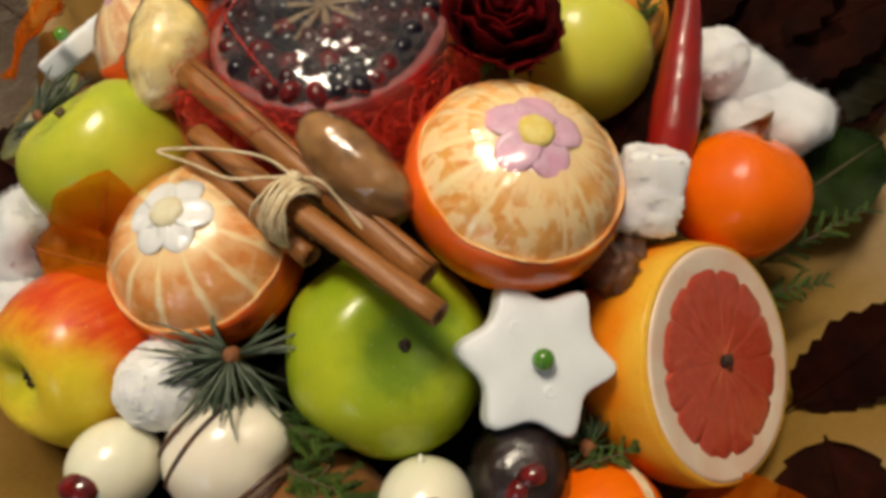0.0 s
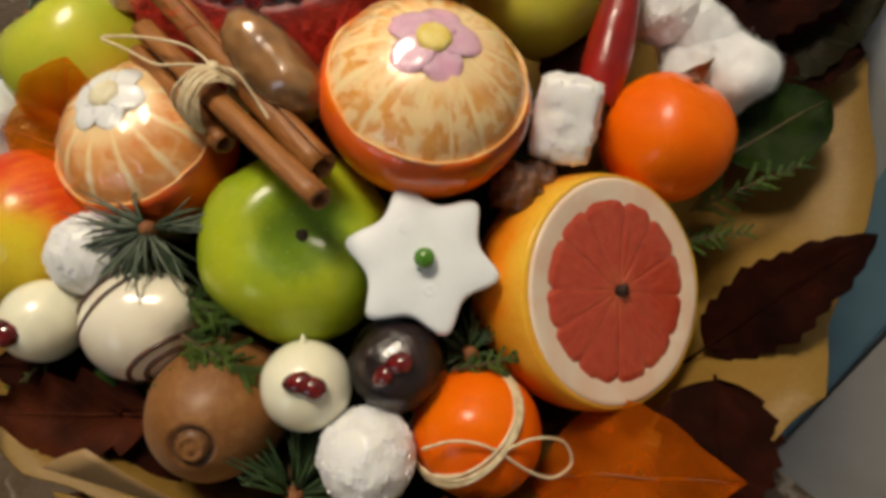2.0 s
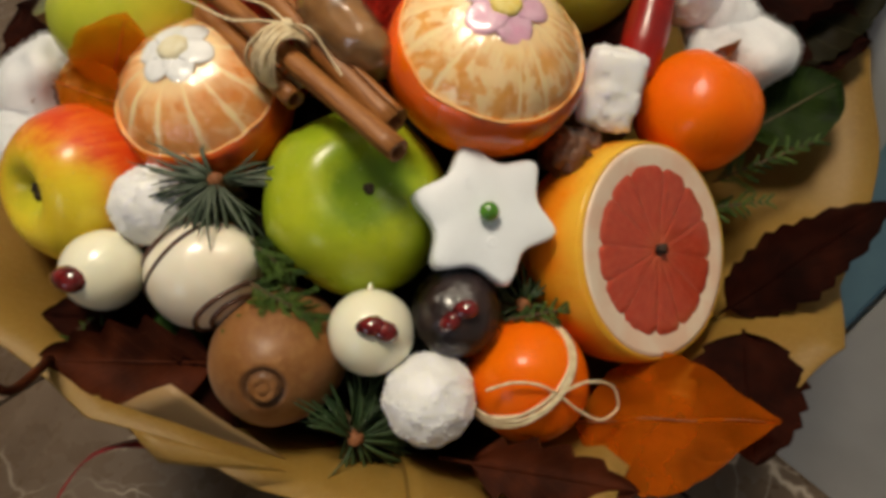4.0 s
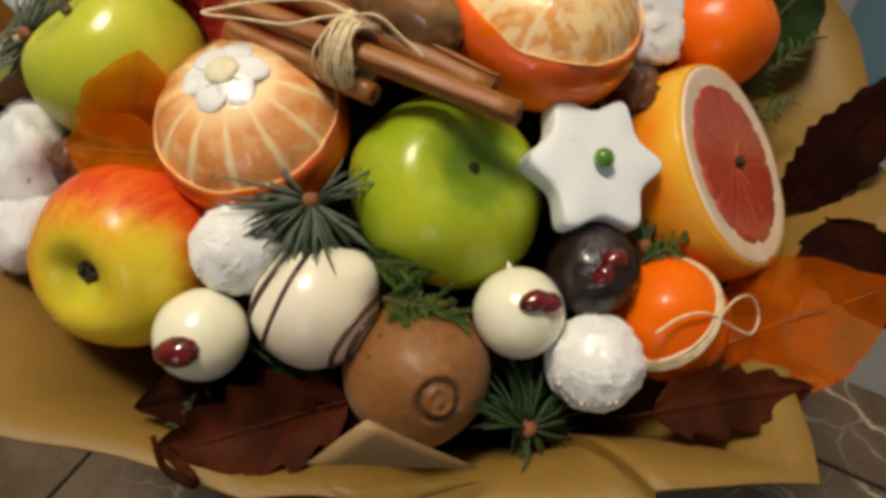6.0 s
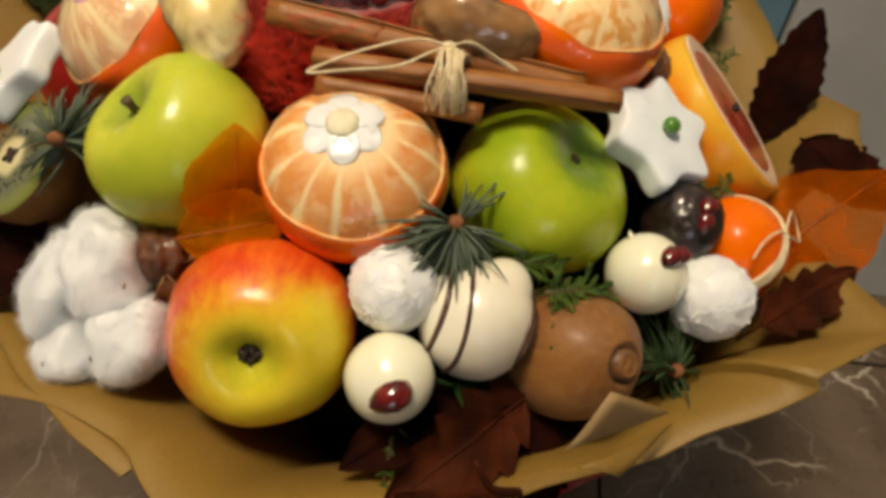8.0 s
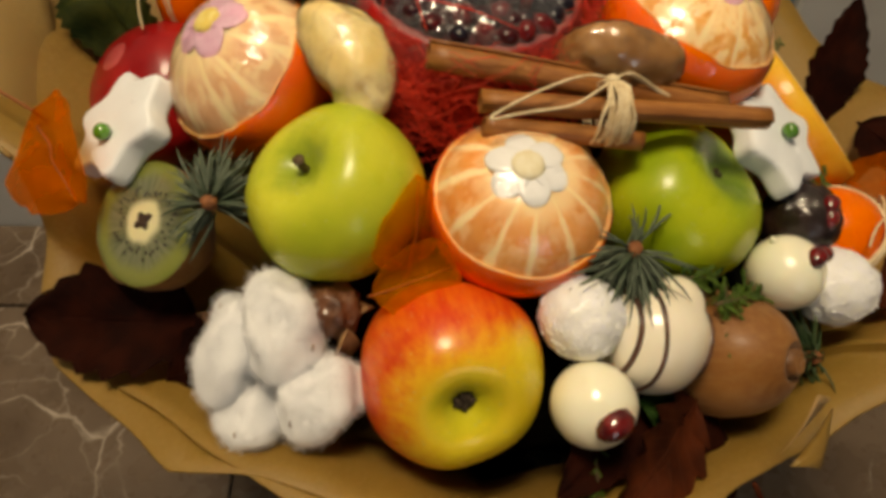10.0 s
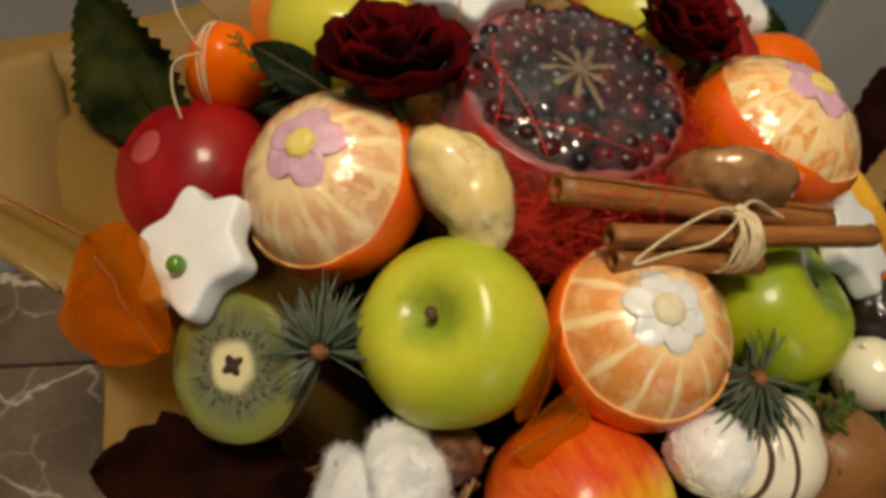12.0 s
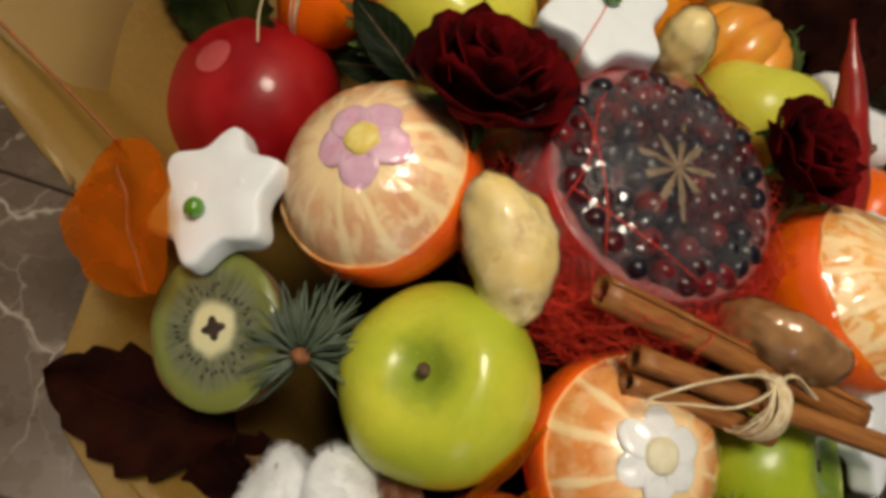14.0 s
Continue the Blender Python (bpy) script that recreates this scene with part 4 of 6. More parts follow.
def grapefruit(c, axis, R, cut):
    ob = thing("grapefruit", stand(c, axis, 20), "halved pink grapefruit, red pulp, yellow orange peel", "grapefruit", "fruit of the bouquet")
    a0 = math.acos(cut / R)
    rc = R * math.sin(a0)
    prof = [(rc - 0.0030, cut - 0.0030), (rc - 0.0014, cut - 0.0003), (rc - 0.0005, cut - 0.0006)] + [(R * math.sin(a0 + (math.pi - a0) * i / 30), R * math.cos(a0 + (math.pi - a0) * i / 30)) for i in range(31)]
    prof[-1] = (0, -R)
    part("peel", shake(lathe(prof, 72), 0.0005, 0.03, 2.0), GRAPEFRUIT, ob, "yellow to orange peel")
    rp = rc * 0.80
    part("pith", lathe([(0.002, cut - 0.0009), (rp * 0.9, cut - 0.0009), (rp, cut - 0.0003), (rc - 0.0030, cut + 0.0003), (rc - 0.0013, cut + 0.0003), (rc - 0.0008, cut - 0.0008), (rc - 0.0014, cut - 0.004)], 72), GF_PITH, ob, "pale pink pith ring")
    r = rng(8)
    k = 12
    cuts = [0.0]
    for i in range(k):
        cuts.append(cuts[-1] + r.uniform(0.8, 1.2))
    cuts = [2 * math.pi * q / cuts[-1] for q in cuts]
    for f0, f1 in zip(cuts, cuts[1:]):
        bm = bmesh.new()
        uvl = bm.loops.layers.uv.new("UVMap")
        place, grid = {}, []
        nu, nv = 10, 12
        for i in range(nu + 1):
            u = i / nu
            row = []
            for j in range(nv + 1):
                v = j / nv
                f = f0 + (f1 - f0) * (0.003 + 0.994 * u)
                end = rp * (0.965 + 0.065 * math.sqrt(max(0, 1 - (2 * u - 1) ** 4)) + 0.016 * abs(math.sin(2 * math.pi * u)) + 0.02 * noise.noise(Vector((math.cos(f) * 14, math.sin(f) * 14, 2))))
                rr = 0.0028 + (end - 0.0028) * v
                e = min(u, 1 - u) * 2
                z = cut + 0.0002 - 0.0002 * (1 - min(1, e * 8)) - (0.0018 if v > 0.98 else 0) + 0.0004 * noise.noise(Vector((rr * 300, f * 9, 1)))
                w = bm.verts.new((rr * math.cos(f), rr * math.sin(f), z))
                place[w] = (u, v)
                row.append(w)
            grid.append(row)
        for i in range(nu):
            for j in range(nv):
                bm.faces.new((grid[i][j], grid[i + 1][j], grid[i + 1][j + 1], grid[i][j + 1]))
        for face in bm.faces:
            for lp in face.loops:
                lp[uvl].uv = place[lp.vert]
        part("segment", bm, GF_PULP, ob)
    part("core", lathe([(0, cut - 0.003), (0.0022, cut - 0.0015), (0.0034, cut - 0.0004), (0.0036, cut - 0.002)], 14), GF_PITH, ob)
    bm = tube([(0, 0, cut - 0.006), (0.0005, 0.0003, cut + 0.001), (0.0008, -0.0004, cut + 0.0032)], [0.0016, 0.0022, 0.0026], 7)
    part("clove", bm, DARK, ob, "dark clove stuck in the middle")
    return ob


def kiwi_profile(R, L, a_from, a_to, n=26):
    return [(R * math.sin(a_from + (a_to - a_from) * i / n) ** 0.93 if 0.001 < a_from + (a_to - a_from) * i / n < 3.14 else 0, L * math.cos(a_from + (a_to - a_from) * i / n)) for i in range(n + 1)]


def whole_kiwi(c, axis, R, L):
    ob = thing("kiwi", stand(c, axis), "whole brown kiwi with a blunt round end", "kiwi", "fruit of the bouquet")
    prof = kiwi_profile(R, L, 0.2, math.pi)
    top = prof[0][1]
    prof = [(0, top + 0.0006), (0.0040, top + 0.0008), (0.0052, top - 0.0002), (0.0072, top - 0.0026), (0.0088, top - 0.0004), (0.0100, top - 0.0006)] + [p for p in prof if p[0] > 0.0105 or p[1] < 0]
    part("kiwi_skin", shake(lathe(prof, 48), 0.0012, 0.02, 6.0), KIWI_SKIN, ob)
    bm = lathe([(0, 0.0012), (0.0016, 0.0014), (0.0027, 0.0001), (0.0038, 0.0013), (0.0054, 0.0010), (0.0068, -0.0020)], 24)
    shake(bm, 0.0008, 0.002, 2)
    bmesh.ops.translate(bm, vec=(0, 0, top + 0.0012), verts=bm.verts)
    part("blossom_end", bm, KIWI_SKIN, ob, "hard pale brown blossom end")
    return ob


def half_kiwi(c, normal, up, rx, ry):
    z = Vector(normal).normalized()
    y = (Vector(up) - z * Vector(up).dot(z)).normalized()
    x = y.cross(z)
    m = Matrix.Translation(c) @ Matrix((x, y, z)).transposed().to_4x4()
    ob = thing("half_kiwi", m, "halved kiwi with green flesh and black seeds", "kiwi", "fruit of the bouquet")
    bm = lathe([(1.0, 0.0), (1.0, -0.0012), (0.985, -0.008), (0.9, -0.016), (0.7, -0.0235), (0.35, -0.028), (0, -0.029)], 48)
    for v in bm.verts:
        v.co.x *= rx
        v.co.y *= ry
    part("kiwi_skin", shake(bm, 0.001, 0.02, 3.0), KIWI_SKIN, ob)
    bm = lathe([(0, 0.0014), (0.25, 0.0014), (0.5, 0.0011), (0.8, 0.0009), (0.965, 0.0006), (0.99, -0.0004)], 48)
    for v in bm.verts:
        v.co.x *= rx
        v.co.y *= ry
    part("kiwi_flesh", shake(bm, 0.0004, 0.008, 4.0), KIWI_FLESH, ob, "wet green flesh with a pale core")
    r = rng(21)
    base = ball_mesh(1.0, 1)
    seed_mesh = finish("seed", base, BLACK_SEED)
    for k in range(46):
        a = 2 * math.pi * (k + r.uniform(-0.3, 0.3)) / 46
        d = r.uniform(0.40, 0.60)
        s = new("seed", seed_mesh)
        s.parent = ob
        s.matrix_basis = pose(d * rx * math.cos(a), d * ry * math.sin(a), 0.0012, 0, 0, math.degrees(a)) @ Matrix.Diagonal((0.00115, 0.0006, 0.0005, 1))
    bm = lathe([(0, 0.0024), (0.0018, 0.0028), (0.0036, 0.0022), (0.0042, 0.0)], 24)
    for v in bm.verts:
        k = 1 + 0.30 * math.cos(4 * math.atan2(v.co.y, v.co.x))
        v.co.x *= k
        v.co.y *= k
    part("core_star", bm, DARK, ob, "small dark star in the core")
    return ob


def red_globe(c, axis, R):
    """A flattened smooth red fruit with a pale bare round at its pole."""
    ob = thing("pomegranate", stand(c, axis), "shiny dark red pomegranate with a pale round mark", "pomegranate", "fruit of the bouquet")
    high = 0.80
    prof = [(R * math.sin(math.pi * i / 36) if 0 < i < 36 else 0, R * high * math.cos(math.pi * i / 36) * (1 - 0.03 * math.exp(-(i / 5) ** 2))) for i in range(37)]
    part("rind", shake(lathe(prof, 64), 0.0016, 0.03, 7.0), CRIMSON, ob)
    bm = lathe([(0, 0.0008), (0.008, 0.0007), (0.0105, 0.0), (0.0112, -0.0012)], 32)
    bmesh.ops.translate(bm, vec=(0, 0, R * high * 0.972), verts=bm.verts)
    for v in bm.verts:
        v.co.z -= 0.30 * (v.co.x ** 2 + v.co.y ** 2) / (2 * R * 0.32)
    part("pale_mark", bm, PALE_MARK, ob, "pale pinkish round mark")
    return ob


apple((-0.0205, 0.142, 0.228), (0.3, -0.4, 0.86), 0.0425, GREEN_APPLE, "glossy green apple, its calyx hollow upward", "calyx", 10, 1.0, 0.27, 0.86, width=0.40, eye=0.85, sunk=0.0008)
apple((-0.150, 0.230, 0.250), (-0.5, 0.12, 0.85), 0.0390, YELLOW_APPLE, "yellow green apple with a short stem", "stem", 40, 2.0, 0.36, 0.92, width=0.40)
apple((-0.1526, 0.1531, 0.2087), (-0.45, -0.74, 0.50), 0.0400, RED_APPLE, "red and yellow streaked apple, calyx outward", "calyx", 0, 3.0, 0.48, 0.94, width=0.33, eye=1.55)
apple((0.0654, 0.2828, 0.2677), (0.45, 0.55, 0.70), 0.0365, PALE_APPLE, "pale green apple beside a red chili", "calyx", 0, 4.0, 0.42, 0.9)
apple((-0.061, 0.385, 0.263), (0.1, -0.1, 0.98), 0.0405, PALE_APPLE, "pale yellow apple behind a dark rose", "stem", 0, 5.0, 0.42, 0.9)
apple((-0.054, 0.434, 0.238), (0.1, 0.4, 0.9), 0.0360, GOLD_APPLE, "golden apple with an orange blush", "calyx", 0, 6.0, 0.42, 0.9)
red_globe((-0.1514, 0.4039, 0.2008), (-0.497, 0.218, 0.840), 0.0460)

M_1 = ((0.0282, 0.1865, 0.2775), (0.20, -0.22, 0.95), 0.0425)
M_2 = ((-0.0945, 0.1765, 0.2480), (-0.14, -0.25, 0.95), 0.0395)
M_3 = ((-0.1385, 0.3100, 0.2620), (-0.60, 0.18, 0.80), 0.0420)
peeled_mandarin(*M_1, "half peeled mandarin wrapped in clear film, pink flower on top", 68, 0.78, 13, 0, 1, PALE_SEGMENT)
peeled_mandarin(*M_2, "half peeled mandarin wrapped in clear film, white flower on top", 72, 0.82, 12, 15, 2)
peeled_mandarin(*M_3, "half peeled mandarin wrapped in clear film, beside a white star", 72, 0.82, 13, 40, 3, MILKY_SEGMENT)
whole_orange((0.1325, 0.2150, 0.2410), (0.3, 0.4, 0.8), 0.0300, "smooth whole orange mandarin beside a cut grapefruit", ORANGE, 0.95, 1.0)
whole_orange((0.0616, 0.0850, 0.1930), (-0.2, 0.9, -0.3), 0.0262, "small orange mandarin tied with raffia twine", ORANGE, 0.96, 2.0)
whole_orange((-0.1120, 0.4225, 0.2420), (-0.1, 0.2, -1), 0.0212, "small orange kumquat tied with raffia twine", ORANGE, 1.2, 3.0, "kumquat")
whole_orange((0.0330, 0.3700, 0.2620), (0.1, 0.9, -0.2), 0.0400, "golden orange behind the pomegranate", GOLD_PEEL, 0.9, 4.0)
GF_AXIS = Vector((0.58, -0.42, 0.70)).normalized()
grapefruit(Vector((0.114, 0.141, 0.222)) - GF_AXIS * 0.018, GF_AXIS, 0.0510, 0.018)
KAX = Vector((0.10, -0.78, 0.62)).normalized()
whole_kiwi(Vector((-0.042, 0.058, 0.212)) - KAX * 0.0335, KAX, 0.0290, 0.0340)
half_kiwi((-0.2140, 0.2860, 0.2312), (-0.50, -0.02, 0.86), (0.25, 0.97, 0.1), 0.0265, 0.0315)


def cut_pomegranate(c, axis, R):
    ob = thing("pomegranate", stand(c, axis), "cut pomegranate full of dark seeds under clear film", "pomegranate", "fruit of the bouquet")
    rim = 0.018
    a0 = math.acos(rim / R)
    rc = R * math.sin(a0)
    prof = [(rc - 0.0026, rim - 0.002), (rc - 0.0022, rim + 0.0006), (rc - 0.0006, rim + 0.0008)] + [(R * math.sin(a0 + (math.pi - a0) * i / 26), R * math.cos(a0 + (math.pi - a0) * i / 26)) for i in range(27)]
    prof[-1] = (0, -R)
    part("rind", shake(lathe(prof, 64), 0.0015, 0.03, 5.0), POM_SKIN, ob, "glossy red rind")
    part("membrane", shake(lathe([(0, rim + 0.004), (rc * 0.5, rim + 0.003), (rc * 0.85, rim - 0.001), (rc - 0.0025, rim + 0.001), (rc - 0.0015, rim - 0.002)], 64), 0.0012, 0.006, 2.0), MEMBRANE, ob, "pink inner membrane")
    part("pith_rim", shake(lathe([(rc - 0.0065, rim - 0.0010), (rc - 0.0045, rim + 0.0012), (rc - 0.0020, rim + 0.0016), (rc - 0.0004, rim + 0.0002)], 64), 0.0006, 0.004, 6.0), POM_PITH, ob, "pale pink pith edge")
    r = rng(31)
    aril = finish("aril", ball_mesh(1.0, 2), ARIL)
    spots = []
    tries = 0
    while len(spots) < 190 and tries < 14000:
        tries += 1
        a, d = r.uniform(0, 2 * math.pi), math.sqrt(r.uniform(0.05, 1)) * (rc - 0.0065)
        p = Vector((d * math.cos(a), d * math.sin(a), 0))
        if all((p - q).length > 0.0071 for q in spots):
            spots.append(p)
    for p in spots:
        d = p.length / rc
        z = rim + 0.0066 - 0.0055 * d * d + r.uniform(-0.0006, 0.0008)
        s = new("aril", aril)
        s.parent = ob
        s.matrix_basis = pose(p.x, p.y, z, r.uniform(-30, 30), r.uniform(-30, 30), r.uniform(0, 180)) @ Matrix.Diagonal((r.uniform(0.0048, 0.0068), r.uniform(0.0042, 0.0053), r.uniform(0.0042, 0.0056), 1))
    bm = bmesh.new()
    for k in range(9):
        a = 2 * math.pi * k / 9 + r.uniform(-0.12, 0.12)
        e, s = Vector((math.cos(a), math.sin(a), 0)), Vector((-math.sin(a), math.cos(a), 0))
        L = r.uniform(0.015, 0.023)
        line = []
        for i in range(7):
            t = i / 6
            w = 0.0015 * math.sin(math.pi * min(1, (0.10 + t * 0.90) ** 1.4)) + 0.0002
            line.append((e * (L * t) + Vector((0, 0, rim + 0.0108 + 0.0006 * math.sin(3 * t) - 0.0016 * t)), s * w))
        for (p, w), (q, v) in zip(line, line[1:]):
            up = Vector((0, 0, 0.0009))
            a1, a2, b1, b2 = bm.verts.new(p - w), bm.verts.new(p + w), bm.verts.new(q + v), bm.verts.new(q - v)
            m1, m2 = bm.verts.new(p + up), bm.verts.new(q + up)
            bm.faces.new((a1, m1, m2, b2)), bm.faces.new((m1, a2, b1, m2))
    part("star_membrane", bm, ANISE, ob, "pale brown dried star in the middle")
    bm = lathe([(0, rim + 0.0135), (rc * 0.3, rim + 0.0130), (rc * 0.6, rim + 0.0105), (rc * 0.85, rim + 0.0065), (rc - 0.001, rim + 0.0022), (rc + 0.001, rim - 0.002), (R * 0.985 + 0.001, rim - 0.010), (R + 0.0008, 0.0)], 72)
    film = part("cling_film", shake(bm, 0.0009, 0.012, 9.0), FILM, ob, "crinkled clear cling film")
    film.visible_shadow = False
    for k, (a, wide, long) in enumerate(((2.75, 0.030, 0.020), (3.25, 0.022, 0.014), (0.9, 0.026, 0.012))):
        e, s = Vector((math.cos(a), math.sin(a), 0)), Vector((-math.sin(a), math.cos(a), 0))
        bm = bmesh.new()
        grid = []
        for i in range(13):
            row = []
            for j in range(9):
                u, v = i / 12 - 0.5, j / 8
                p = e * (rc - 0.004 + long * v) + s * wide * u * (1 + 0.3 * v) + Vector((0, 0, rim + 0.006 - 0.010 * v))
                p += noise.noise_vector(p * 150 + Vector((k, 0, 0))) * (0.001 + 0.004 * v)
                row.append(bm.verts.new(p))
            grid.append(row)
        for i in range(12):
            for j in range(8):
                bm.faces.new((grid[i][j], grid[i + 1][j], grid[i + 1][j + 1], grid[i][j + 1]))
        flap = part("film_flap", bm, FILM, ob, "loose crumpled end of the film")
        flap.visible_shadow = False
    return ob


POM_AXIS = Vector((-0.06, -0.10, 1.0)).normalized()
cut_pomegranate(Vector((-0.0475, 0.2590, 0.3015)) - POM_AXIS * 0.020, POM_AXIS, 0.0536)

# ---- sweets, flowers and stars ----


def frame_zx(c, z, x):
    """A pose at c with local z along z and local x as near as it can be to x."""
    z = Vector(z).normalized()
    x = Vector(x)
    x = (x - z * x.dot(z)).normalized()
    return Matrix.Translation(c) @ Matrix((x, z.cross(x), z)).transposed().to_4x4()


def sugar_flower(c, axis, R, n, petal_mat, mid_mat, label, spin=0.0):
    ob = thing("sugar_flower", stand(c, axis, spin), label, "flower", "sugar flowers on mandarins")
    r = rng(int(spin) + n)
    for k in range(n):
        pr = R * (0.47 if n == 5 else 0.40)
        bm = lathe([(0, 0.0002), (pr * 0.5, 0.0004), (pr * 0.82, 0.0005), (pr * 0.97, 0.0002), (pr, -0.0002), (pr * 0.9, -0.0009), (0, -0.0010)], 24)
        long = r.uniform(1.12, 1.28)
        for v in bm.verts:
            v.co = Vector((v.co.x, v.co.y * long + R * 0.58, v.co.z + 0.0006 - 13.5 * (v.co.y * long + R * 0.58) ** 2))
        shake(bm, 0.0007, 0.006, k + R)
        p = part("petal", bm, petal_mat, ob)
        p.matrix_basis = pose(0, 0, 0.0002 * (k % 2), 0, 0, 360 * (k + r.uniform(-0.10, 0.10)) / n)
    bm = lathe([(0, 0.0024), (0.18 * R, 0.0025), (0.32 * R, 0.0021), (0.40 * R, 0.0012), (0.42 * R, 0.0)], 20)
    part("flower_centre", shake(bm, 0.0005, 0.0012, 2.0), mid_mat, ob)
    return ob


def on_mandarin(c, axis, R, high, toward):
    """The point and the normal of a mandarin's bare top nearest to a point."""
    m = stand(c, axis)
    p = m.inverted() @ Vector(toward)
    q = Vector((p.x, p.y, p.z / high))
    q = q.normalized() * R * 0.971
    nrm = Vector((q.x, q.y, q.z / high)).normalized()
    return m @ Vector((q.x, q.y, q.z * high)), (m.to_3x3() @ nrm)


for i, (c, axis, R, high, to, n, pm, mm, text, spin) in enumerate((
        (*M_1, 0.78, (0.0335, 0.1805, 0.310), 5, FONDANT_PINK, FONDANT_YELLOW, "pink sugar flower with a yellow middle on a mandarin", 25),
        (*M_2, 0.82, (-0.1000, 0.1715, 0.278), 6, FONDANT_WHITE, FONDANT_CREAM, "white sugar flower with a cream middle on a mandarin", 10),
        (*M_3, 0.82, (-0.1523, 0.3138, 0.292), 5, FONDANT_PINK, FONDANT_YELLOW, "pink sugar flower with a yellow middle on a mandarin", 40))):
    p, nrm = on_mandarin(c, axis, R, high, to)
    sugar_flower(p + nrm * 0.0001, nrm, 0.0164, n, pm, mm, text, spin)


def star_mesh(R, thick):
    """A thick six-pointed star with soft points; its front face lies at z = 0."""
    pts = []
    for k in range(6):
        for a, r in ((0.0, 1.0), (30.0, 0.635)):
            f = math.radians(60 * k + a)
            pts.append(Vector((math.cos(f), math.sin(f), 0)) * r * R)
    soft = []
    n = len(pts)
    for i, p in enumerate(pts):
        a, b = pts[i - 1], pts[(i + 1) % n]
        cut = 0.42 if i % 2 == 0 else 0.26
        s, e = p.lerp(a, cut), p.lerp(b, cut)
        for t in (0, 0.25, 0.5, 0.75, 1):
            soft.append(s * (1 - t) ** 2 + p * 2 * t * (1 - t) + e * t * t)
    bm = bmesh.new()
    levels = ((0.0, 0.90), (-0.0004, 0.945), (-0.0013, 0.985), (-0.003, 1.0), (-thick + 0.003, 1.0), (-thick + 0.001, 0.985), (-thick, 0.93))
    rings = [[bm.verts.new(Vector((q.x * s, q.y * s, z))) for q in soft] for z, s in levels]
    m = len(soft)
    for a, b in zip(rings, rings[1:]):
        for k in range(m):
            bm.faces.new((a[k], a[(k + 1) % m], b[(k + 1) % m], b[k]))
    for ring, z in ((rings[0], 0.0), (rings[-1], -thick)):
        mid = [bm.verts.new((v.co.x * 0.5, v.co.y * 0.5, z + (0.0003 if z == 0 else 0))) for v in ring]
        cen = bm.verts.new((0, 0, z + (0.0004 if z == 0 else 0)))
        for k in range(m):
            bm.faces.new((ring[k], ring[(k + 1) % m], mid[(k + 1) % m], mid[k]))
            bm.faces.new((mid[k], mid[(k + 1) % m], cen))
    return bm


def star(c, normal, tip, label, pearl=(0, 0), seed=0.0):
    ob = thing("star_cookie", frame_zx(c, normal, tip), label, "star", "white star biscuits")
    bm = star_mesh(0.0332, 0.0125)
    r = rng(int(seed * 7) + 3)
    dents = [(r.uniform(-0.02, 0.02), r.uniform(-0.02, 0.02), r.uniform(0.001, 0.003)) for _ in range(5)]
    for v in bm.verts:
        v.co += noise.noise_vector(v.co * 90 + Vector((seed, 0, 0))) * 0.0007
    part("icing", bm, SUGAR, ob)
    for x, y, d in dents[:3]:
        b2 = lathe([(0, 0.0002), (d * 0.6, 0.0003), (d, 0.0007), (d * 1.3, 0.0001)], 10)
        bmesh.ops.translate(b2, vec=(x * 0.8, y * 0.8, 0.0001), verts=b2.verts)
        part("air_bubble", b2, SUGAR, ob)
    bm = ball_mesh(0.0042, 2)
    for v in bm.verts:
        v.co = Vector((v.co.x + pearl[0], v.co.y + pearl[1], v.co.z * 0.9 + 0.0036))
    part("pearl", bm, PEARL_GREEN, ob, "small green pearl pin head")
    return ob


star((0.0360, 0.1255, 0.2510), (0.184, -0.512, 0.839), (0.0288, 0.0001, -0.0071), "white six pointed iced star with a green pearl, beside grapefruit", seed=1.0)
star((-0.2002, 0.3313, 0.2520), (-0.544, 0.192, 0.817), (0.0213, 0.0251, 0.0049), "white six pointed iced star with a green pearl, beside kiwi", (-0.0080, 0.0013), seed=2.0)
star((-0.0350, 0.3330, 0.3150), (-0.18, -0.05, 0.98), (0.63, 0.71, 0.1), "white six pointed iced star with a green pearl, behind pomegranate", (0.0040, -0.0010), seed=3.0)


def aril_bead(parent, at, axis, size):
    bm = ball_mesh(1.0, 2)
    for v in bm.verts:
        k = 1 + 0.18 * v.co.z
        v.co = Vector((v.co.x * size * 0.72 * k, v.co.y * size * 0.62 * k, v.co.z * size))
    ob = part("pomegranate_seed", bm, BEAD, parent, "dark red glossy pomegranate seed")
    ob.matrix_basis = parent.matrix_basis.inverted() @ stand(at, axis)
    return ob


def choc_ball(c, R, mat, label, seed_at, seed_axis, tip=None, bumpy=0.0004, seed=1.0, size=0.0062, name="chocolate_ball"):
    ob = thing(name, pose(*c), label, "chocolate", "round sweets")
    part("shell", shake(ball_mesh(R, 4), bumpy, 0.012, seed), mat, ob)
    if mat == DARK_CHOC:
        shell = part("cling_film", shake(shake(ball_mesh(R + 0.0012, 4), 0.0014, 0.007, seed + 4), 0.0005, 0.002, seed), THIN_WRAP, ob, "loose clear film")
        shell.visible_shadow = False
    for at, ax in zip(seed_at, seed_axis):
        aril_bead(ob, Vector(at), ax, size)
    if tip:
        e = Vector(tip).normalized()
        bm = tube([e * R * 0.96, e * (R + 0.0012), e * (R + 0.0032)], [0.0022, 0.0011, 0.0003], 8)
        part("chocolate_tip", bm, mat, ob)
    return ob


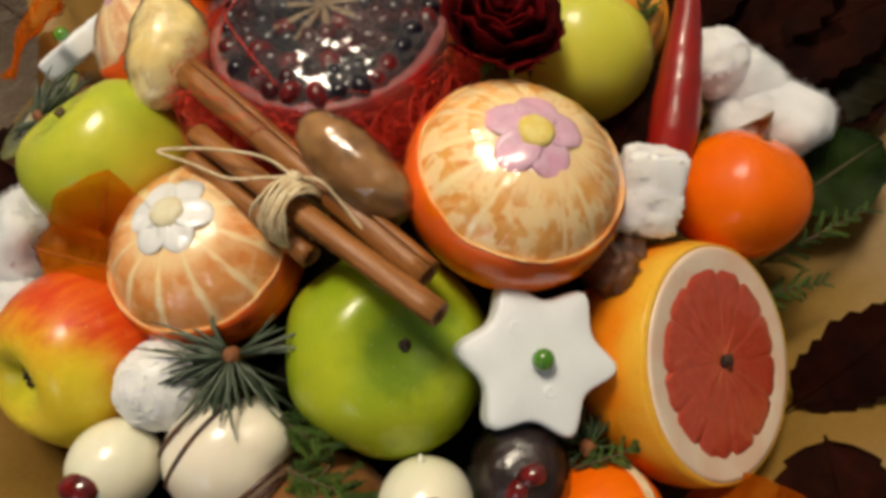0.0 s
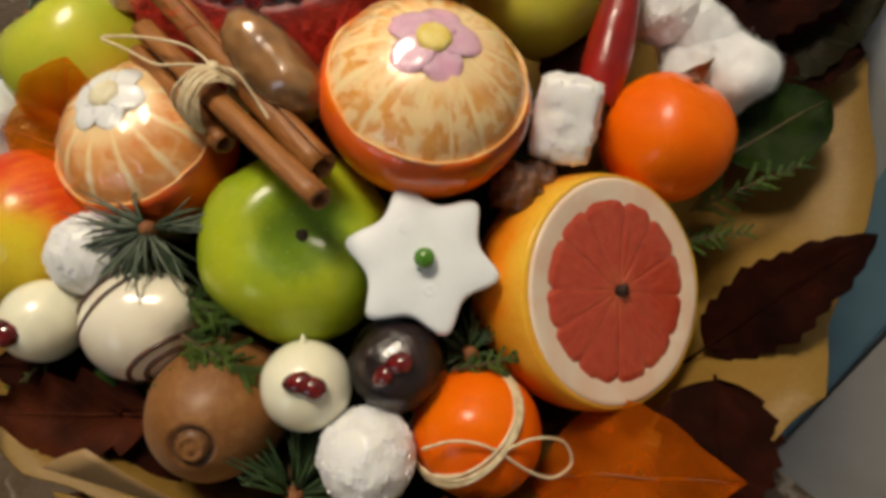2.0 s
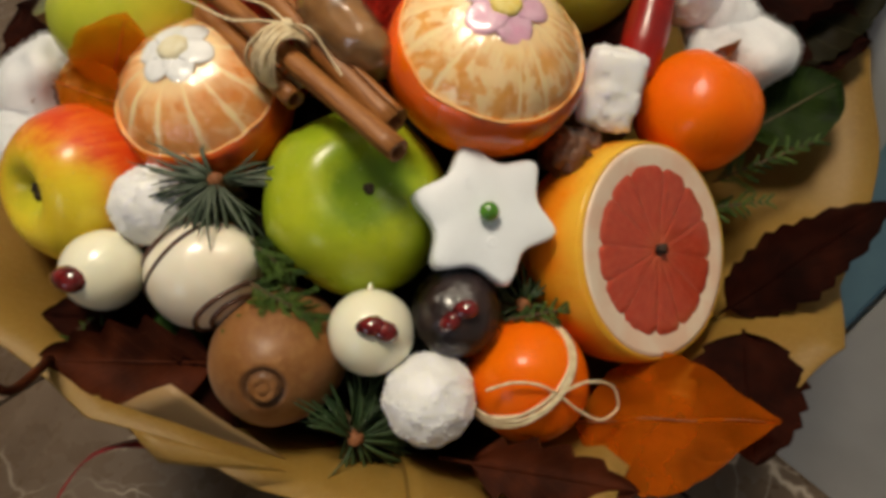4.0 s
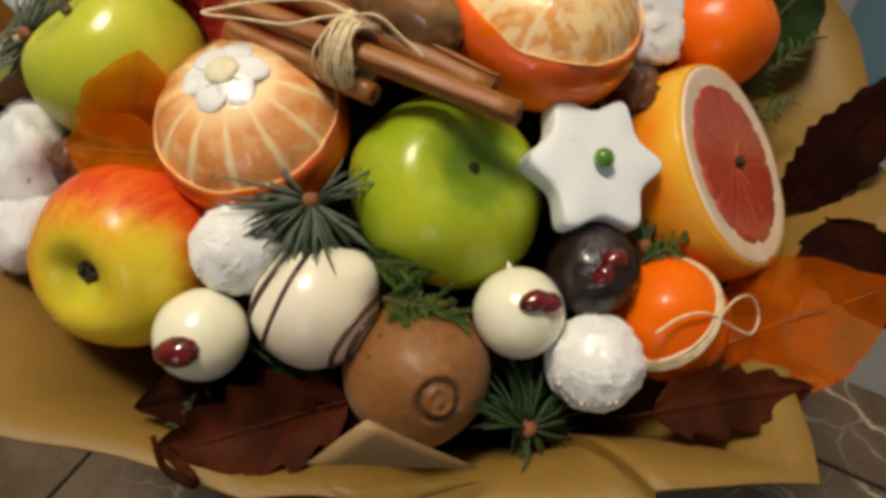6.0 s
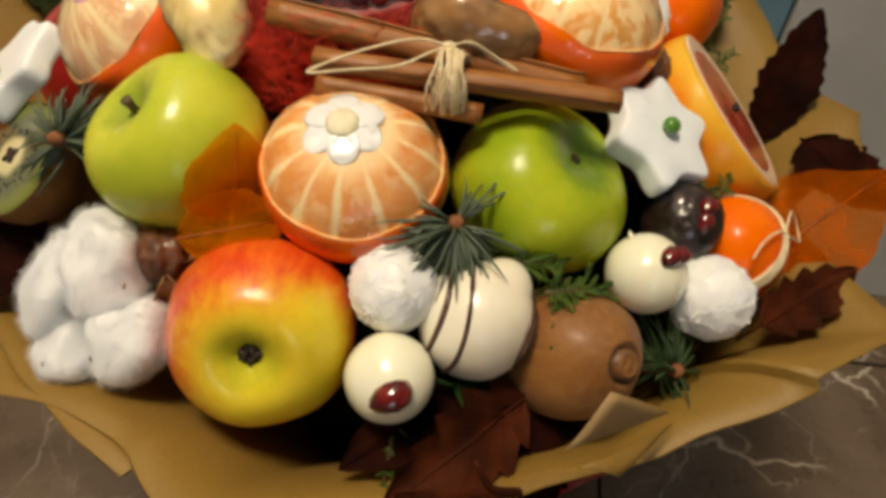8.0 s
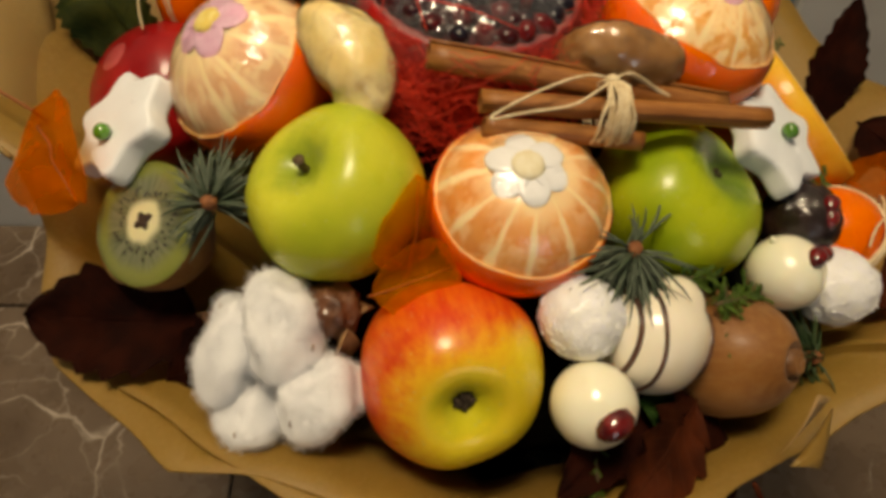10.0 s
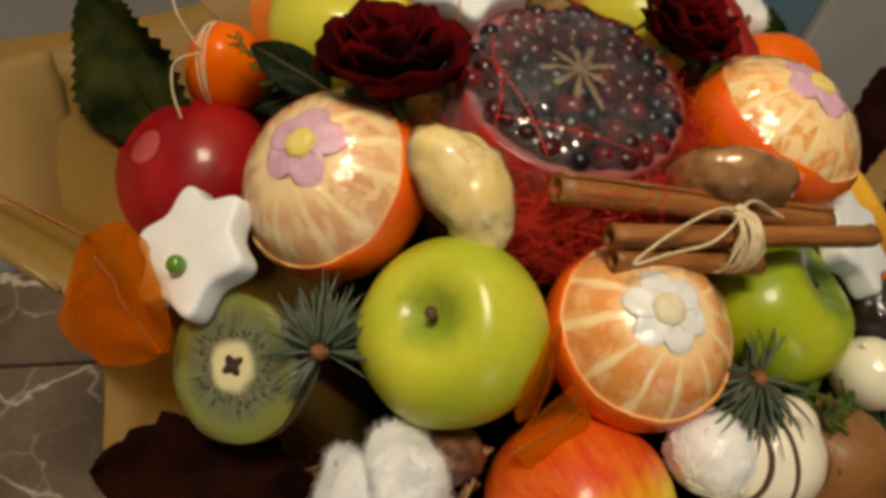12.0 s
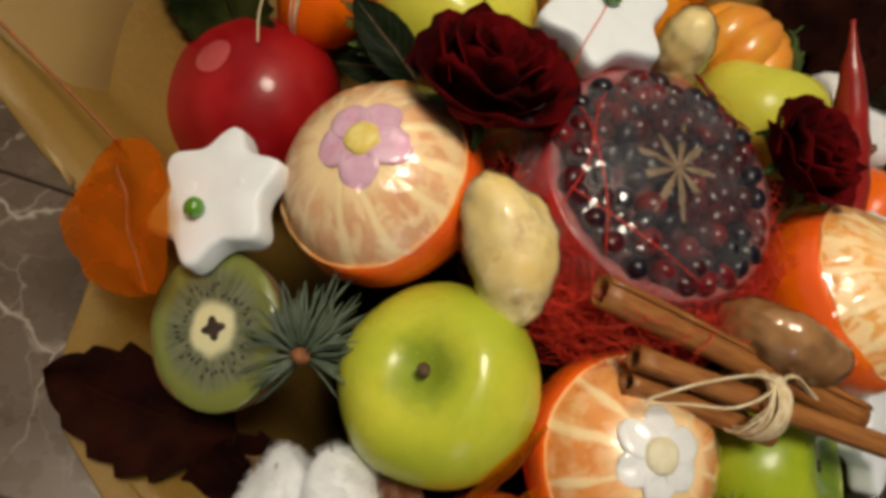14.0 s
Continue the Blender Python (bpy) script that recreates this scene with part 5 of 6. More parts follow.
C_W1, C_W2, C_D1 = Vector((-0.0047, 0.0856, 0.2163)), Vector((-0.1230, 0.1020, 0.2131)), Vector((0.0290, 0.0978, 0.2185))
s1 = Vector((-0.0010, 0.0780, 0.2325)) - C_W1
s1.normalize()
side = Vector((0.95, -0.1, -0.25))
choc_ball(C_W1, 0.0176, WHITE_CHOC, "glossy white chocolate ball with two red seeds",
          [C_W1 + (s1 * 0.0180 - side * 0.0022), C_W1 + (s1 * 0.0178 + side * 0.0030)], [side + Vector((0, 0.3, 0.3)), side], (-0.1, 0.6, 0.75), seed=1.0, size=0.0060)
s2 = (Vector((-0.1290, 0.0900, 0.2225)) - C_W2).normalized()
choc_ball(C_W2, 0.0174, WHITE_CHOC, "glossy white chocolate ball with one dark seed", [C_W2 + s2 * 0.0168], [(0.9, -0.1, 0.1)], None, seed=2.0, size=0.0086)
s3 = (Vector((0.0319, 0.0888, 0.2361)) - C_D1).normalized()
choc_ball(C_D1, 0.0178, DARK_CHOC, "dark chocolate ball in clear film with red seeds", [C_D1 + s3 * 0.0172, C_D1 + (s3 + Vector((-0.35, -0.35, -0.1))).normalized() * 0.0165], [(0.9, 0.3, 0.2), (0.6, 0.2, 0.6)], None, 0.0016, 3.0, 0.0058)


def striped_sweet(c, R, pinch):
    ob = thing("striped_sweet", pose(*c), "cream coloured sweet with dark chocolate stripes", "sweet", "round sweets")
    nrm = Vector((0.93 * 0.923 - 0.37 * 0.302, -0.93 * 0.384 - 0.37 * 0.683, -0.93 * 0.024 - 0.37 * 0.665)).normalized()
    e = Vector(pinch).normalized()

    def skin(p):
        d = p.normalized()
        k = R * (1 + 0.055 * max(0, d.dot(e)) + 0.22 * max(0, d.dot(e) - 0.88) / 0.12 * 0.9)
        k *= 1 - 0.06 * abs(d.dot(Vector((0, 0.75, -0.65))))
        return d * k

    bm = ball_mesh(1.0, 4)
    for v in bm.verts:
        v.co = skin(v.co)
    part("shell", shake(bm, 0.0006, 0.012, 4.0), CREAM_CHOC, ob)
    a = nrm.orthogonal().normalized()
    b = nrm.cross(a)
    for off, w in ((-0.70, 0.0012), (-0.34, 0.0010), (0.76, 0.0012), (0.90, 0.0012)):
        rr = math.sqrt(1 - off * off)
        line = []
        for k in range(49):
            f = 2 * math.pi * k / 48
            d = nrm * (off + 0.04 * math.sin(2 * f + off * 9)) + (a * math.cos(f) + b * math.sin(f)) * rr
            line.append(skin(d) * 1.004)
        part("chocolate_stripe", tube(line, w, 6, ends=False), DRIZZLE, ob)
    return ob


striped_sweet((-0.0806, 0.1050, 0.2150), 0.0240, (0.75, 0.1, 0.55))


def coconut_ball(c, R, label, shape=(1, 1, 1), square=0.0, seed=1, axis=(0, 0, 1), name="coconut_ball"):
    ob = thing(name, stand(c, axis), label, "sweet", "round sweets")
    bm = ball_mesh(1.0, 4)
    for v in bm.verts:
        d = v.co.normalized()
        if square:
            m = max(abs(d.x), abs(d.y), abs(d.z))
            d = d.lerp(d / m, square)
        v.co = Vector((d.x * shape[0], d.y * shape[1], d.z * shape[2])) * R * 0.97
    shake(bm, 0.0013, 0.006, seed)
    shake(bm, 0.0006, 0.0022, seed + 3)
    surf = [(v.co.copy(), v.normal.copy()) for v in bm.verts]
    part("core", bm, COCONUT, ob)
    r = rng(seed + 50)
    bm = bmesh.new()
    for k in range(500 if square else 900):
        p, nrm = r.choice(surf)
        t = nrm.orthogonal().normalized()
        t = (t * r.uniform(-1, 1) + nrm.cross(t) * r.uniform(-1, 1)).normalized()
        s = nrm.cross(t)
        L, W = r.uniform(0.0006, 0.0016), r.uniform(0.0003, 0.0007)
        tilt = nrm * r.uniform(0.0, 0.0005)
        q = p + nrm * r.uniform(-0.0003, 0.0000)
        low, top = nrm * -0.0003, nrm * 0.00010
        c8 = [bm.verts.new(q + x + y + z) for z in (low, top) for x, y in ((-t * L, -s * W), (t * L + tilt, -s * W), (t * L + tilt, s * W), (-t * L, s * W))]
        for f in ((0, 3, 2, 1), (4, 5, 6, 7), (0, 1, 5, 4), (1, 2, 6, 5), (2, 3, 7, 6), (3, 0, 4, 7)):
            bm.faces.new([c8[i] for i in f])
    part("coconut_coating", bm, COCONUT, ob, "white grated coconut", smooth=False, kind="stuff")
    return ob


coconut_ball((-0.1061, 0.1268, 0.2300), 0.0178, "white coconut ball half hidden by a spruce sprig", seed=1)
coconut_ball((0.0214, 0.0667, 0.2019), 0.0192, "white coconut ball in clear film beside a small mandarin", seed=2)
coconut_ball((0.0861, 0.2000, 0.2600), 0.0150, "white coconut block beside a smooth orange", (0.95, 0.95, 1.28), 0.62, 3, (0.1, 0.55, 0.8), "coconut_block")
coconut_ball((0.1312, 0.2794, 0.2650), 0.0175, "white coconut ball beside a cotton boll", seed=4)


def wrapped_nut(c, axis, L, R, mat, label, pinch=0.0, seed=1.0, name="dried_fruit", kidney=0.0, wide=None, flat=0.9):
    bm = bmesh.new()
    prof = []
    for i in range(37):
        a = math.pi * i / 36
        z = L * math.cos(a)
        w = R * (math.sin(a) ** (0.75 if not pinch else 1.15)) if 0 < i < 36 else 0
        prof.append((w, z))
    lathe(prof, 48, bm)
    for v in bm.verts:
        v.co.x += kidney * (v.co.z / L) ** 2 * R
        v.co.y *= flat
    shake(bm, 0.0019 if pinch else 0.0018, 0.013, seed)
    shake(bm, 0.0010 if pinch else 0.0009, 0.0045, seed + 5)
    ob = thing(name, frame_zx(c, axis, wide) if wide else stand(c, axis), label, "dried fruit", "wrapped dried fruit")
    wrap_bm = bm.copy()
    wrap_bm.normal_update()
    for v in wrap_bm.verts:
        v.co += v.normal * 0.0007
    part("fruit_body", bm, mat, ob)
    shell = part("cling_film", shake(shake(wrap_bm, 0.0005, 0.004, seed + 2), 0.0003, 0.0015, seed + 8), CLEAR_WRAP, ob, "tight crinkled clear film")
    shell.visible_shadow = False
    return ob


wrapped_nut((-0.0310, 0.1840, 0.2890), (0.72, -0.66, -0.22), 0.0265, 0.0200, NUT, "glossy brown dried fruit wrapped in clear film", 0, 1.0, wide=(-0.11, -0.37, 0.74), flat=0.62)
wrapped_nut((-0.1180, 0.2580, 0.2890), (0.0035, 0.047, 0.0248), 0.0285, 0.0175, GINGER, "pale yellow candied root in clear film", 1, 2.0, "candied_root", 0.25)
wrapped_nut((0.0080, 0.3130, 0.2990), (-0.1, 0.25, 0.9), 0.0220, 0.0135, GINGER, "small golden candied fruit wrapped in clear film", 0, 3.0)


def peeled_orange(c, axis, R, label, lobes=9):
    """A peeled orange in clear film: one plump segment beside the other, dark grooves between them."""
    ob = thing("peeled_orange", stand(c, axis), label, "orange", "fruit of the bouquet")
    for k in range(lobes):
        bm = bmesh.new()
        rows = []
        for i in range(15):
            a = math.pi * (0.02 + 0.96 * i / 14)
            row = []
            for j in range(9):
                u = 2 * j / 8 - 1
                f = 2 * math.pi * (k + 0.5 + 0.5 * u) / lobes
                rr = R * (1 - 0.11 * abs(u) ** 2.6)
                p = Vector((rr * math.sin(a) * math.cos(f), rr * math.sin(a) * math.sin(f), rr * 0.86 * math.cos(a)))
                row.append(bm.verts.new(p + noise.noise_vector(p * 110) * 0.0006))
            rows.append(row)
        for p, q in zip(rows, rows[1:]):
            for j in range(8):
                bm.faces.new((p[j], p[j + 1], q[j + 1], q[j]))
        part("segment", bm, GOLD_FLESH, ob)
    part("pith_core", shake(ball_mesh(R * 0.80, 3), 0.001, 0.01, 2.0), PITH, ob)
    return ob


GOLD_FLESH = mat_plain("golden_segment_skin", (0.88, 0.40, 0.035), (0.86, 0.30, 0.02), 0.35, 60, 0.4, 160, 0.0008, Coat_Weight=0.6, Coat_Roughness=0.10, Subsurface_Weight=0.15, Subsurface_Radius=(0.003, 0.001, 0.0004))
peeled_orange((0.0870, 0.3210, 0.2650), (0.75, 0.15, 0.60), 0.0330, "golden peeled orange behind a pale apple")

# ---- cinnamon and twine ----


def quill(a, b, R, seed):
    """A bark roll: a spiral cross-section drawn from a to b."""
    a, b = Vector(a), Vector(b)
    bm = bmesh.new()
    L = (b - a).length
    n, rows = 34, []
    for i in range(17):
        z = L * i / 16
        ring_out, ring_in = [], []
        k = 1 + 0.05 * noise.noise(Vector((z * 40, seed, 0)))
        bend = Vector((math.sin(3.1 * i / 16 + seed) * 0.0006, math.cos(2.3 * i / 16) * 0.0006, 0))
        for j in range(n):
            f = 1.5 * 2 * math.pi * j / (n - 1) + seed
            r = R * k * (1.0 - 0.30 * j / (n - 1)) * (1 + 0.03 * math.sin(3 * f + seed))
            e = Vector((math.cos(f), math.sin(f), 0))
            ring_out.append(bm.verts.new(e * r + bend + Vector((0, 0, z))))
            ring_in.append(bm.verts.new(e * (r - R * 0.13) + bend + Vector((0, 0, z))))
        rows.append(ring_out + ring_in[::-1])
    m = 2 * n
    for p, q in zip(rows, rows[1:]):
        for j in range(m):
            bm.faces.new((p[j], p[(j + 1) % m], q[(j + 1) % m], q[j]))
    for row in (rows[0], rows[-1]):
        for j in range(n - 1):
            bm.faces.new((row[j], row[j + 1], row[m - 2 - j], row[m - 1 - j]))
    for v in bm.verts:
        v.co += noise.noise_vector(v.co * 160) * 0.0003
    return bm, stand(a, b - a)


def cinnamon_bundle():
    ob = thing("cinnamon_bundle", pose(0, 0, 0), "three brown cinnamon sticks tied with raffia", "cinnamon")
    ends = (((0.0006, 0.1262, 0.2775), (-0.0945, 0.2045, 0.2870), 0.0053), ((-0.0035, 0.1445, 0.2750), (-0.1012, 0.2290, 0.2985), 0.0066), ((-0.0460, 0.1555, 0.2715), (-0.0975, 0.1985, 0.2800), 0.0048))
    for i, (a, b, R) in enumerate(ends):
        bm, m = quill(a, b, R, 1.3 * i + 0.4)
        st = part("cinnamon_stick", bm, CINNAMON, ob)
        st.matrix_basis = m
    c = Vector((-0.0538, 0.1697, 0.2815))
    d = (Vector(ends[0][1]) - Vector(ends[0][0])).normalized()
    up = Vector((0.0, 0.0, 1.0)) - d * d.z
    up.normalize()
    s = d.cross(up).normalized()
    r = rng(4)
    for k in range(36):
        off, lean = r.uniform(-0.0075, 0.0065), r.uniform(-0.0025, 0.0025)
        w, h = 0.0112 + r.uniform(-0.0010, 0.0018), 0.0122 + r.uniform(-0.0008, 0.0014)
        bulge = 1.0 - 0.16 * (abs(off) / 0.01) ** 2
        line = []
        for j in range(37):
            f = 2 * math.pi * j / 36
            spread = 0.80 - 0.20 * math.sin(f)
            wob = noise.noise(Vector((math.cos(f) * 1.3, math.sin(f) * 1.3, k * 1.7))) * 0.0016
            line.append(c + d * (off * spread + lean * math.cos(f) + wob) + s * w * bulge * math.cos(f) + up * h * (bulge * math.sin(f) + 0.05 * max(0.0, math.sin(f))))
        part("twine_loop", tube(line, r.uniform(0.00042, 0.00072), 6, ends=False), TWINE, ob)
    knot = c + up * 0.0128 + Vector((0.0025, 0.0045, 0.0006))
    part("knot", shake(shake(tube([knot + d * -0.0026, knot, knot + d * 0.0026], [0.0012, 0.0023, 0.0012], 9), 0.0008, 0.002, 3.0), 0.0003, 0.001, 1.0), TWINE, ob)
    for k, pts in enumerate((
            [knot, (-0.0620, 0.1800, 0.2982), (-0.0820, 0.1862, 0.2965), (-0.1015, 0.1900, 0.2930), (-0.1030, 0.1888, 0.2922), (-0.0905, 0.1830, 0.2925), (-0.0745, 0.1742, 0.2935), (-0.0610, 0.1720, 0.2960), knot],
            [knot, (-0.0410, 0.1715, 0.2945), (-0.0310, 0.1632, 0.2870), (-0.0206, 0.1537, 0.2795)],
            [knot, (-0.0415, 0.1725, 0.2938), (-0.0320, 0.1640, 0.2868), (-0.0270, 0.1590, 0.2835)])):
        part("twine_end", tube(smooth_line(pts, 7), 0.00062 - 0.00005 * k, 5), TWINE, ob)
    return ob


cinnamon_bundle()


def ring_round(c, R, p1, p2, p3, spread, n, seed, tall=1.0):
    """Lines of twine round a ball, near the circle through three directions."""
    a, b, q = (Vector(p).normalized() for p in (p1, p2, p3))
    nrm = (b - a).cross(q - a).normalized()
    h = a.dot(nrm)
    r = rng(seed)
    out = []
    for k in range(n):
        nn = (nrm + Vector([r.uniform(-spread, spread) for _ in range(3)])).normalized()
        hh = h + r.uniform(-spread, spread) * 0.3
        e = nn.orthogonal().normalized()
        f = nn.cross(e)
        rr = math.sqrt(max(0.05, 1 - hh * hh))
        ring = [(nn * hh + (e * math.cos(2 * math.pi * j / 40) + f * math.sin(2 * math.pi * j / 40)) * rr) * R for j in range(41)]
        out.append([Vector(c) + Vector((q.x, q.y, q.z * tall)) for q in ring])
    return out


def mandarin_tie():
    ob = thing("raffia_tie", pose(0, 0, 0), "pale raffia twine tied in a bow round a mandarin", "twine", "raffia ties")
    c = Vector((0.0616, 0.0850, 0.1930))
    for line in ring_round(c, 0.0268, (0.36, 0.62, 0.69), (0.34, -0.60, 0.72), (-0.62, -0.77, 0.08), 0.09, 5, 7):
        part("twine_loop", tube(line, 0.0007, 5, ends=False), TWINE, ob)
    k = Vector((0.0715, 0.0700, 0.2125))
    for pts in (
            [k, (0.083, 0.0765, 0.2135), (0.0945, 0.0800, 0.2060), (0.0990, 0.0760, 0.1960), (0.0920, 0.0695, 0.1960), (0.0820, 0.0680, 0.2040), k],
            [k, (0.063, 0.0700, 0.2185), (0.0530, 0.0695, 0.2185), (0.0430, 0.0665, 0.2155)],
            [k, (0.066, 0.0650, 0.2090), (0.0580, 0.0630, 0.2050), (0.0480, 0.0640, 0.1990)]):
        part("twine_end", tube(smooth_line(pts, 7), 0.0006, 5), TWINE, ob)


def kumquat_tie():
    ob = thing("raffia_tie", pose(0, 0, 0), "pale raffia twine tied round a kumquat", "twine", "raffia ties")
    c = Vector((-0.1120, 0.4225, 0.2420))
    for line in ring_round(c, 0.0218, (-0.35, 0.1, 0.93), (-0.85, -0.4, 0.3), (-0.75, -0.5, -0.4), 0.09, 4, 9, 1.18):
        part("twine_loop", tube(line, 0.0005, 5, ends=False), TWINE, ob)
    k = c + Vector((-0.0135, -0.003, 0.0195))
    for pts in ([k, (-0.138, 0.425, 0.258), (-0.146, 0.418, 0.249), (-0.152, 0.404, 0.244)], [k, (-0.128, 0.432, 0.279), (-0.118, 0.447, 0.290)]):
        part("twine_end", tube(smooth_line(pts, 6), 0.0005, 5), TWINE, ob)


mandarin_tie()
kumquat_tie()

# ---- cotton, roses, chili ----


def cotton_boll(lobes, husks, label, seed):
    ob = thing("cotton_boll", pose(0, 0, 0), label, "cotton", "cotton bolls")
    r = rng(seed)
    for i, (p, R, s) in enumerate(lobes):
        p = Vector(p)
        bm = ball_mesh(R * 1.11, 4)
        for v in bm.verts:
            v.co += s[1] * v.co.dot(s[1]) * (s[0] - 1)
        shake(bm, 0.0058, 0.015, seed + i)
        shake(bm, 0.0009, 0.010, seed + i + 9)
        surf = [(v.co.copy(), v.normal.copy()) for v in bm.verts]
        lobe = part("cotton_lock", bm, COTTON, ob)
        lobe.matrix_basis = Matrix.Translation(p)
        bm = bmesh.new()
        for k in range(3200):
            q, nrm = r.choice(surf)
            t = nrm.orthogonal().normalized()
            t = (t * r.uniform(-1, 1) + nrm.cross(t) * r.uniform(-1, 1)).normalized()
            L = r.uniform(0.003, 0.008)
            mid = q + nrm * r.uniform(0.0003, 0.0016) + t * L * 0.5
            end = q + nrm * r.uniform(-0.0006, 0.0026) + t * L * 0.9
            w = nrm.cross(t) * 0.00009
            a = [bm.verts.new(x) for x in (q - w, q + w, mid + w, mid - w, end)]
            bm.faces.new(a[:4]), bm.faces.new((a[3], a[2], a[4]))
        part("cotton_fuzz", bm, COTTON, lobe, kind="stuff")
        for k in range(3):
            q, nrm = r.choice(surf)
            t = nrm.orthogonal().normalized()
            part("chaff", tube([q - t * r.uniform(0.0008, 0.0020), q + nrm * 0.0006, q + t * r.uniform(0.0008, 0.0022) + nrm * 0.0004], [0.0002, 0.00045, 0.0002], 5), HUSK, lobe, "dark speck of husk")
    for a, b, w in husks:
        a, b = Vector(a), Vector(b)
        d = b - a
        s = d.cross(Vector((0.2, -0.6, 0.8))).normalized()
        up = s.cross(d).normalized()
        bm = bmesh.new()
        rows = []
        for i in range(8):
            t = i / 7
            ww = w * math.sin(math.pi * (0.12 + 0.86 * t)) * (1 + 0.25 * noise.noise(Vector((t * 5, w * 900, 0))))
            c = a + d * t + up * 0.004 * math.sin(2.6 * t)
            rows.append([bm.verts.new(c + s * ww * u + up * (0.004 * u * u + o)) for o in (0.0004, -0.0004) for u in ((-1, -0.4, 0.4, 1) if o > 0 else (1, 0.4, -0.4, -1))])
        for p, q in zip(rows, rows[1:]):
            for j in range(8):
                bm.faces.new((p[j], p[(j + 1) % 8], q[(j + 1) % 8], q[j]))
        bm.faces.new(rows[0][::-1]), bm.faces.new(rows[-1])
        part("husk", bm, HUSK, ob, "dry curled brown husk")
    return ob


LONG, OUT = Vector((0.54, 0.57, 0.62)).normalized(), Vector((0.2, -0.3, 0.9)).normalized()
cotton_boll([((-0.2165, 0.2200, 0.2090), 0.0128, (1.70, LONG)), ((-0.1970, 0.2090, 0.2215), 0.0142, (1.45, LONG)), ((-0.1980, 0.1835, 0.2005), 0.0162, (1.06, Vector((0.7, -0.6, 0.3)).normalized())), ((-0.2215, 0.1985, 0.1880), 0.0140, (1.08, LONG))],
            [((-0.2001, 0.2270, 0.2196), (-0.1929, 0.2290, 0.2365), 0.0065), ((-0.1834, 0.1949, 0.1988), (-0.1780, 0.1952, 0.2208), 0.0072), ((-0.1801, 0.2108, 0.2082), (-0.1608, 0.1925, 0.2174), 0.0070), ((-0.2147, 0.2384, 0.2018), (-0.2200, 0.2420, 0.2145), 0.0050), ((-0.1833, 0.1815, 0.1900), (-0.1815, 0.1735, 0.2044), 0.0050)],
            "fluffy white open cotton boll with brown husks", 11)
cotton_boll([((0.1500, 0.2790, 0.2520), 0.0160, (1.1, OUT)), ((0.1640, 0.2600, 0.2440), 0.0180, (1.1, Vector((1, 0, 0)))), ((0.1480, 0.2620, 0.2440), 0.0150, (1.0, OUT))],
            [((0.1420, 0.258, 0.238), (0.1530, 0.250, 0.262), 0.005), ((0.172, 0.262, 0.232), (0.180, 0.248, 0.248), 0.005)],
            "fluffy white cotton boll beside a smooth orange", 23)


def rose(c, axis, R, seed, label):
    ob = thing("rose", stand(c, axis), label, "rose", "dried roses")
    r = rng(seed)
    k = 0
    for ring, (n, rad, high, lean) in enumerate(((2, 0.14, 0.66, -0.05), (3, 0.30, 0.70, 0.0), (4, 0.48, 0.66, 0.08), (5, 0.70, 0.52, 0.22), (5, 0.90, 0.28, 0.42))):
        for i in range(n):
            k += 1
            a = 2 * math.pi * (i + r.uniform(-0.2, 0.2)) / n + ring * 0.7
            bm = bmesh.new()
            half = math.pi / n * 1.35
            nu, nv = 8, 7
            sides = []
            for skin in (0, 1):
                grid = []
                for iu in range(nu + 1):
                    u = 2 * iu / nu - 1
                    row = []
                    for iv in range(nv + 1):
                        v = iv / nv
                        f = u * half * (0.55 + 0.45 * v)
                        edge = 1 - 0.28 * abs(u) ** 2.5 + 0.16 * noise.noise(Vector((u * 2.4, k * 2.1, 0)))
                        z = (-0.55 + (high + 0.55) * v * edge) * R
                        rr = rad * R * (0.35 + 0.65 * math.sin(min(1.0, v * 1.1) * math.pi / 2)) + lean * R * 0.35 * v * v + 0.10 * R * max(0, v - 0.75) / 0.25
                        rr += noise.noise(Vector((u * 2.2, v * 2.2, k * 3.7))) * 0.20 * R * v - skin * 0.0006
                        row.append(bm.verts.new((rr * math.cos(a + f), rr * math.sin(a + f), z)))
                    grid.append(row)
                sides.append(grid)
            for grid in sides:
                for iu in range(nu):
                    for iv in range(nv):
                        bm.faces.new((grid[iu][iv], grid[iu + 1][iv], grid[iu + 1][iv + 1], grid[iu][iv + 1]))
            g, h = sides
            rimg = [g[i2][nv] for i2 in range(nu + 1)]
            rimh = [h[i2][nv] for i2 in range(nu + 1)]
            for i2 in range(nu):
                bm.faces.new((rimg[i2], rimg[i2 + 1], rimh[i2 + 1], rimh[i2]))
            part("petal", bm, ROSE, ob)
    for i in range(5):
        a = 2 * math.pi * i / 5
        e = Vector((math.cos(a), math.sin(a), 0))
        part("sepal", tube([e * R * 0.25 + Vector((0, 0, -0.5 * R)), e * R * 0.75 + Vector((0, 0, -0.42 * R)), e * R * 0.85 + Vector((0, 0, -0.70 * R))], [0.0026, 0.0022, 0.0003], 6), CEDAR, ob, "dry green sepal")
    return ob


rose((-0.0985, 0.3180, 0.3050), (0.08, 0.20, 0.97), 0.0285, 3, "dark red dried rose beside a peeled mandarin")
rose((0.0250, 0.2450, 0.3080), (0.15, -0.2, 0.96), 0.0225, 8, "dark red dried rose beside a pale green apple")

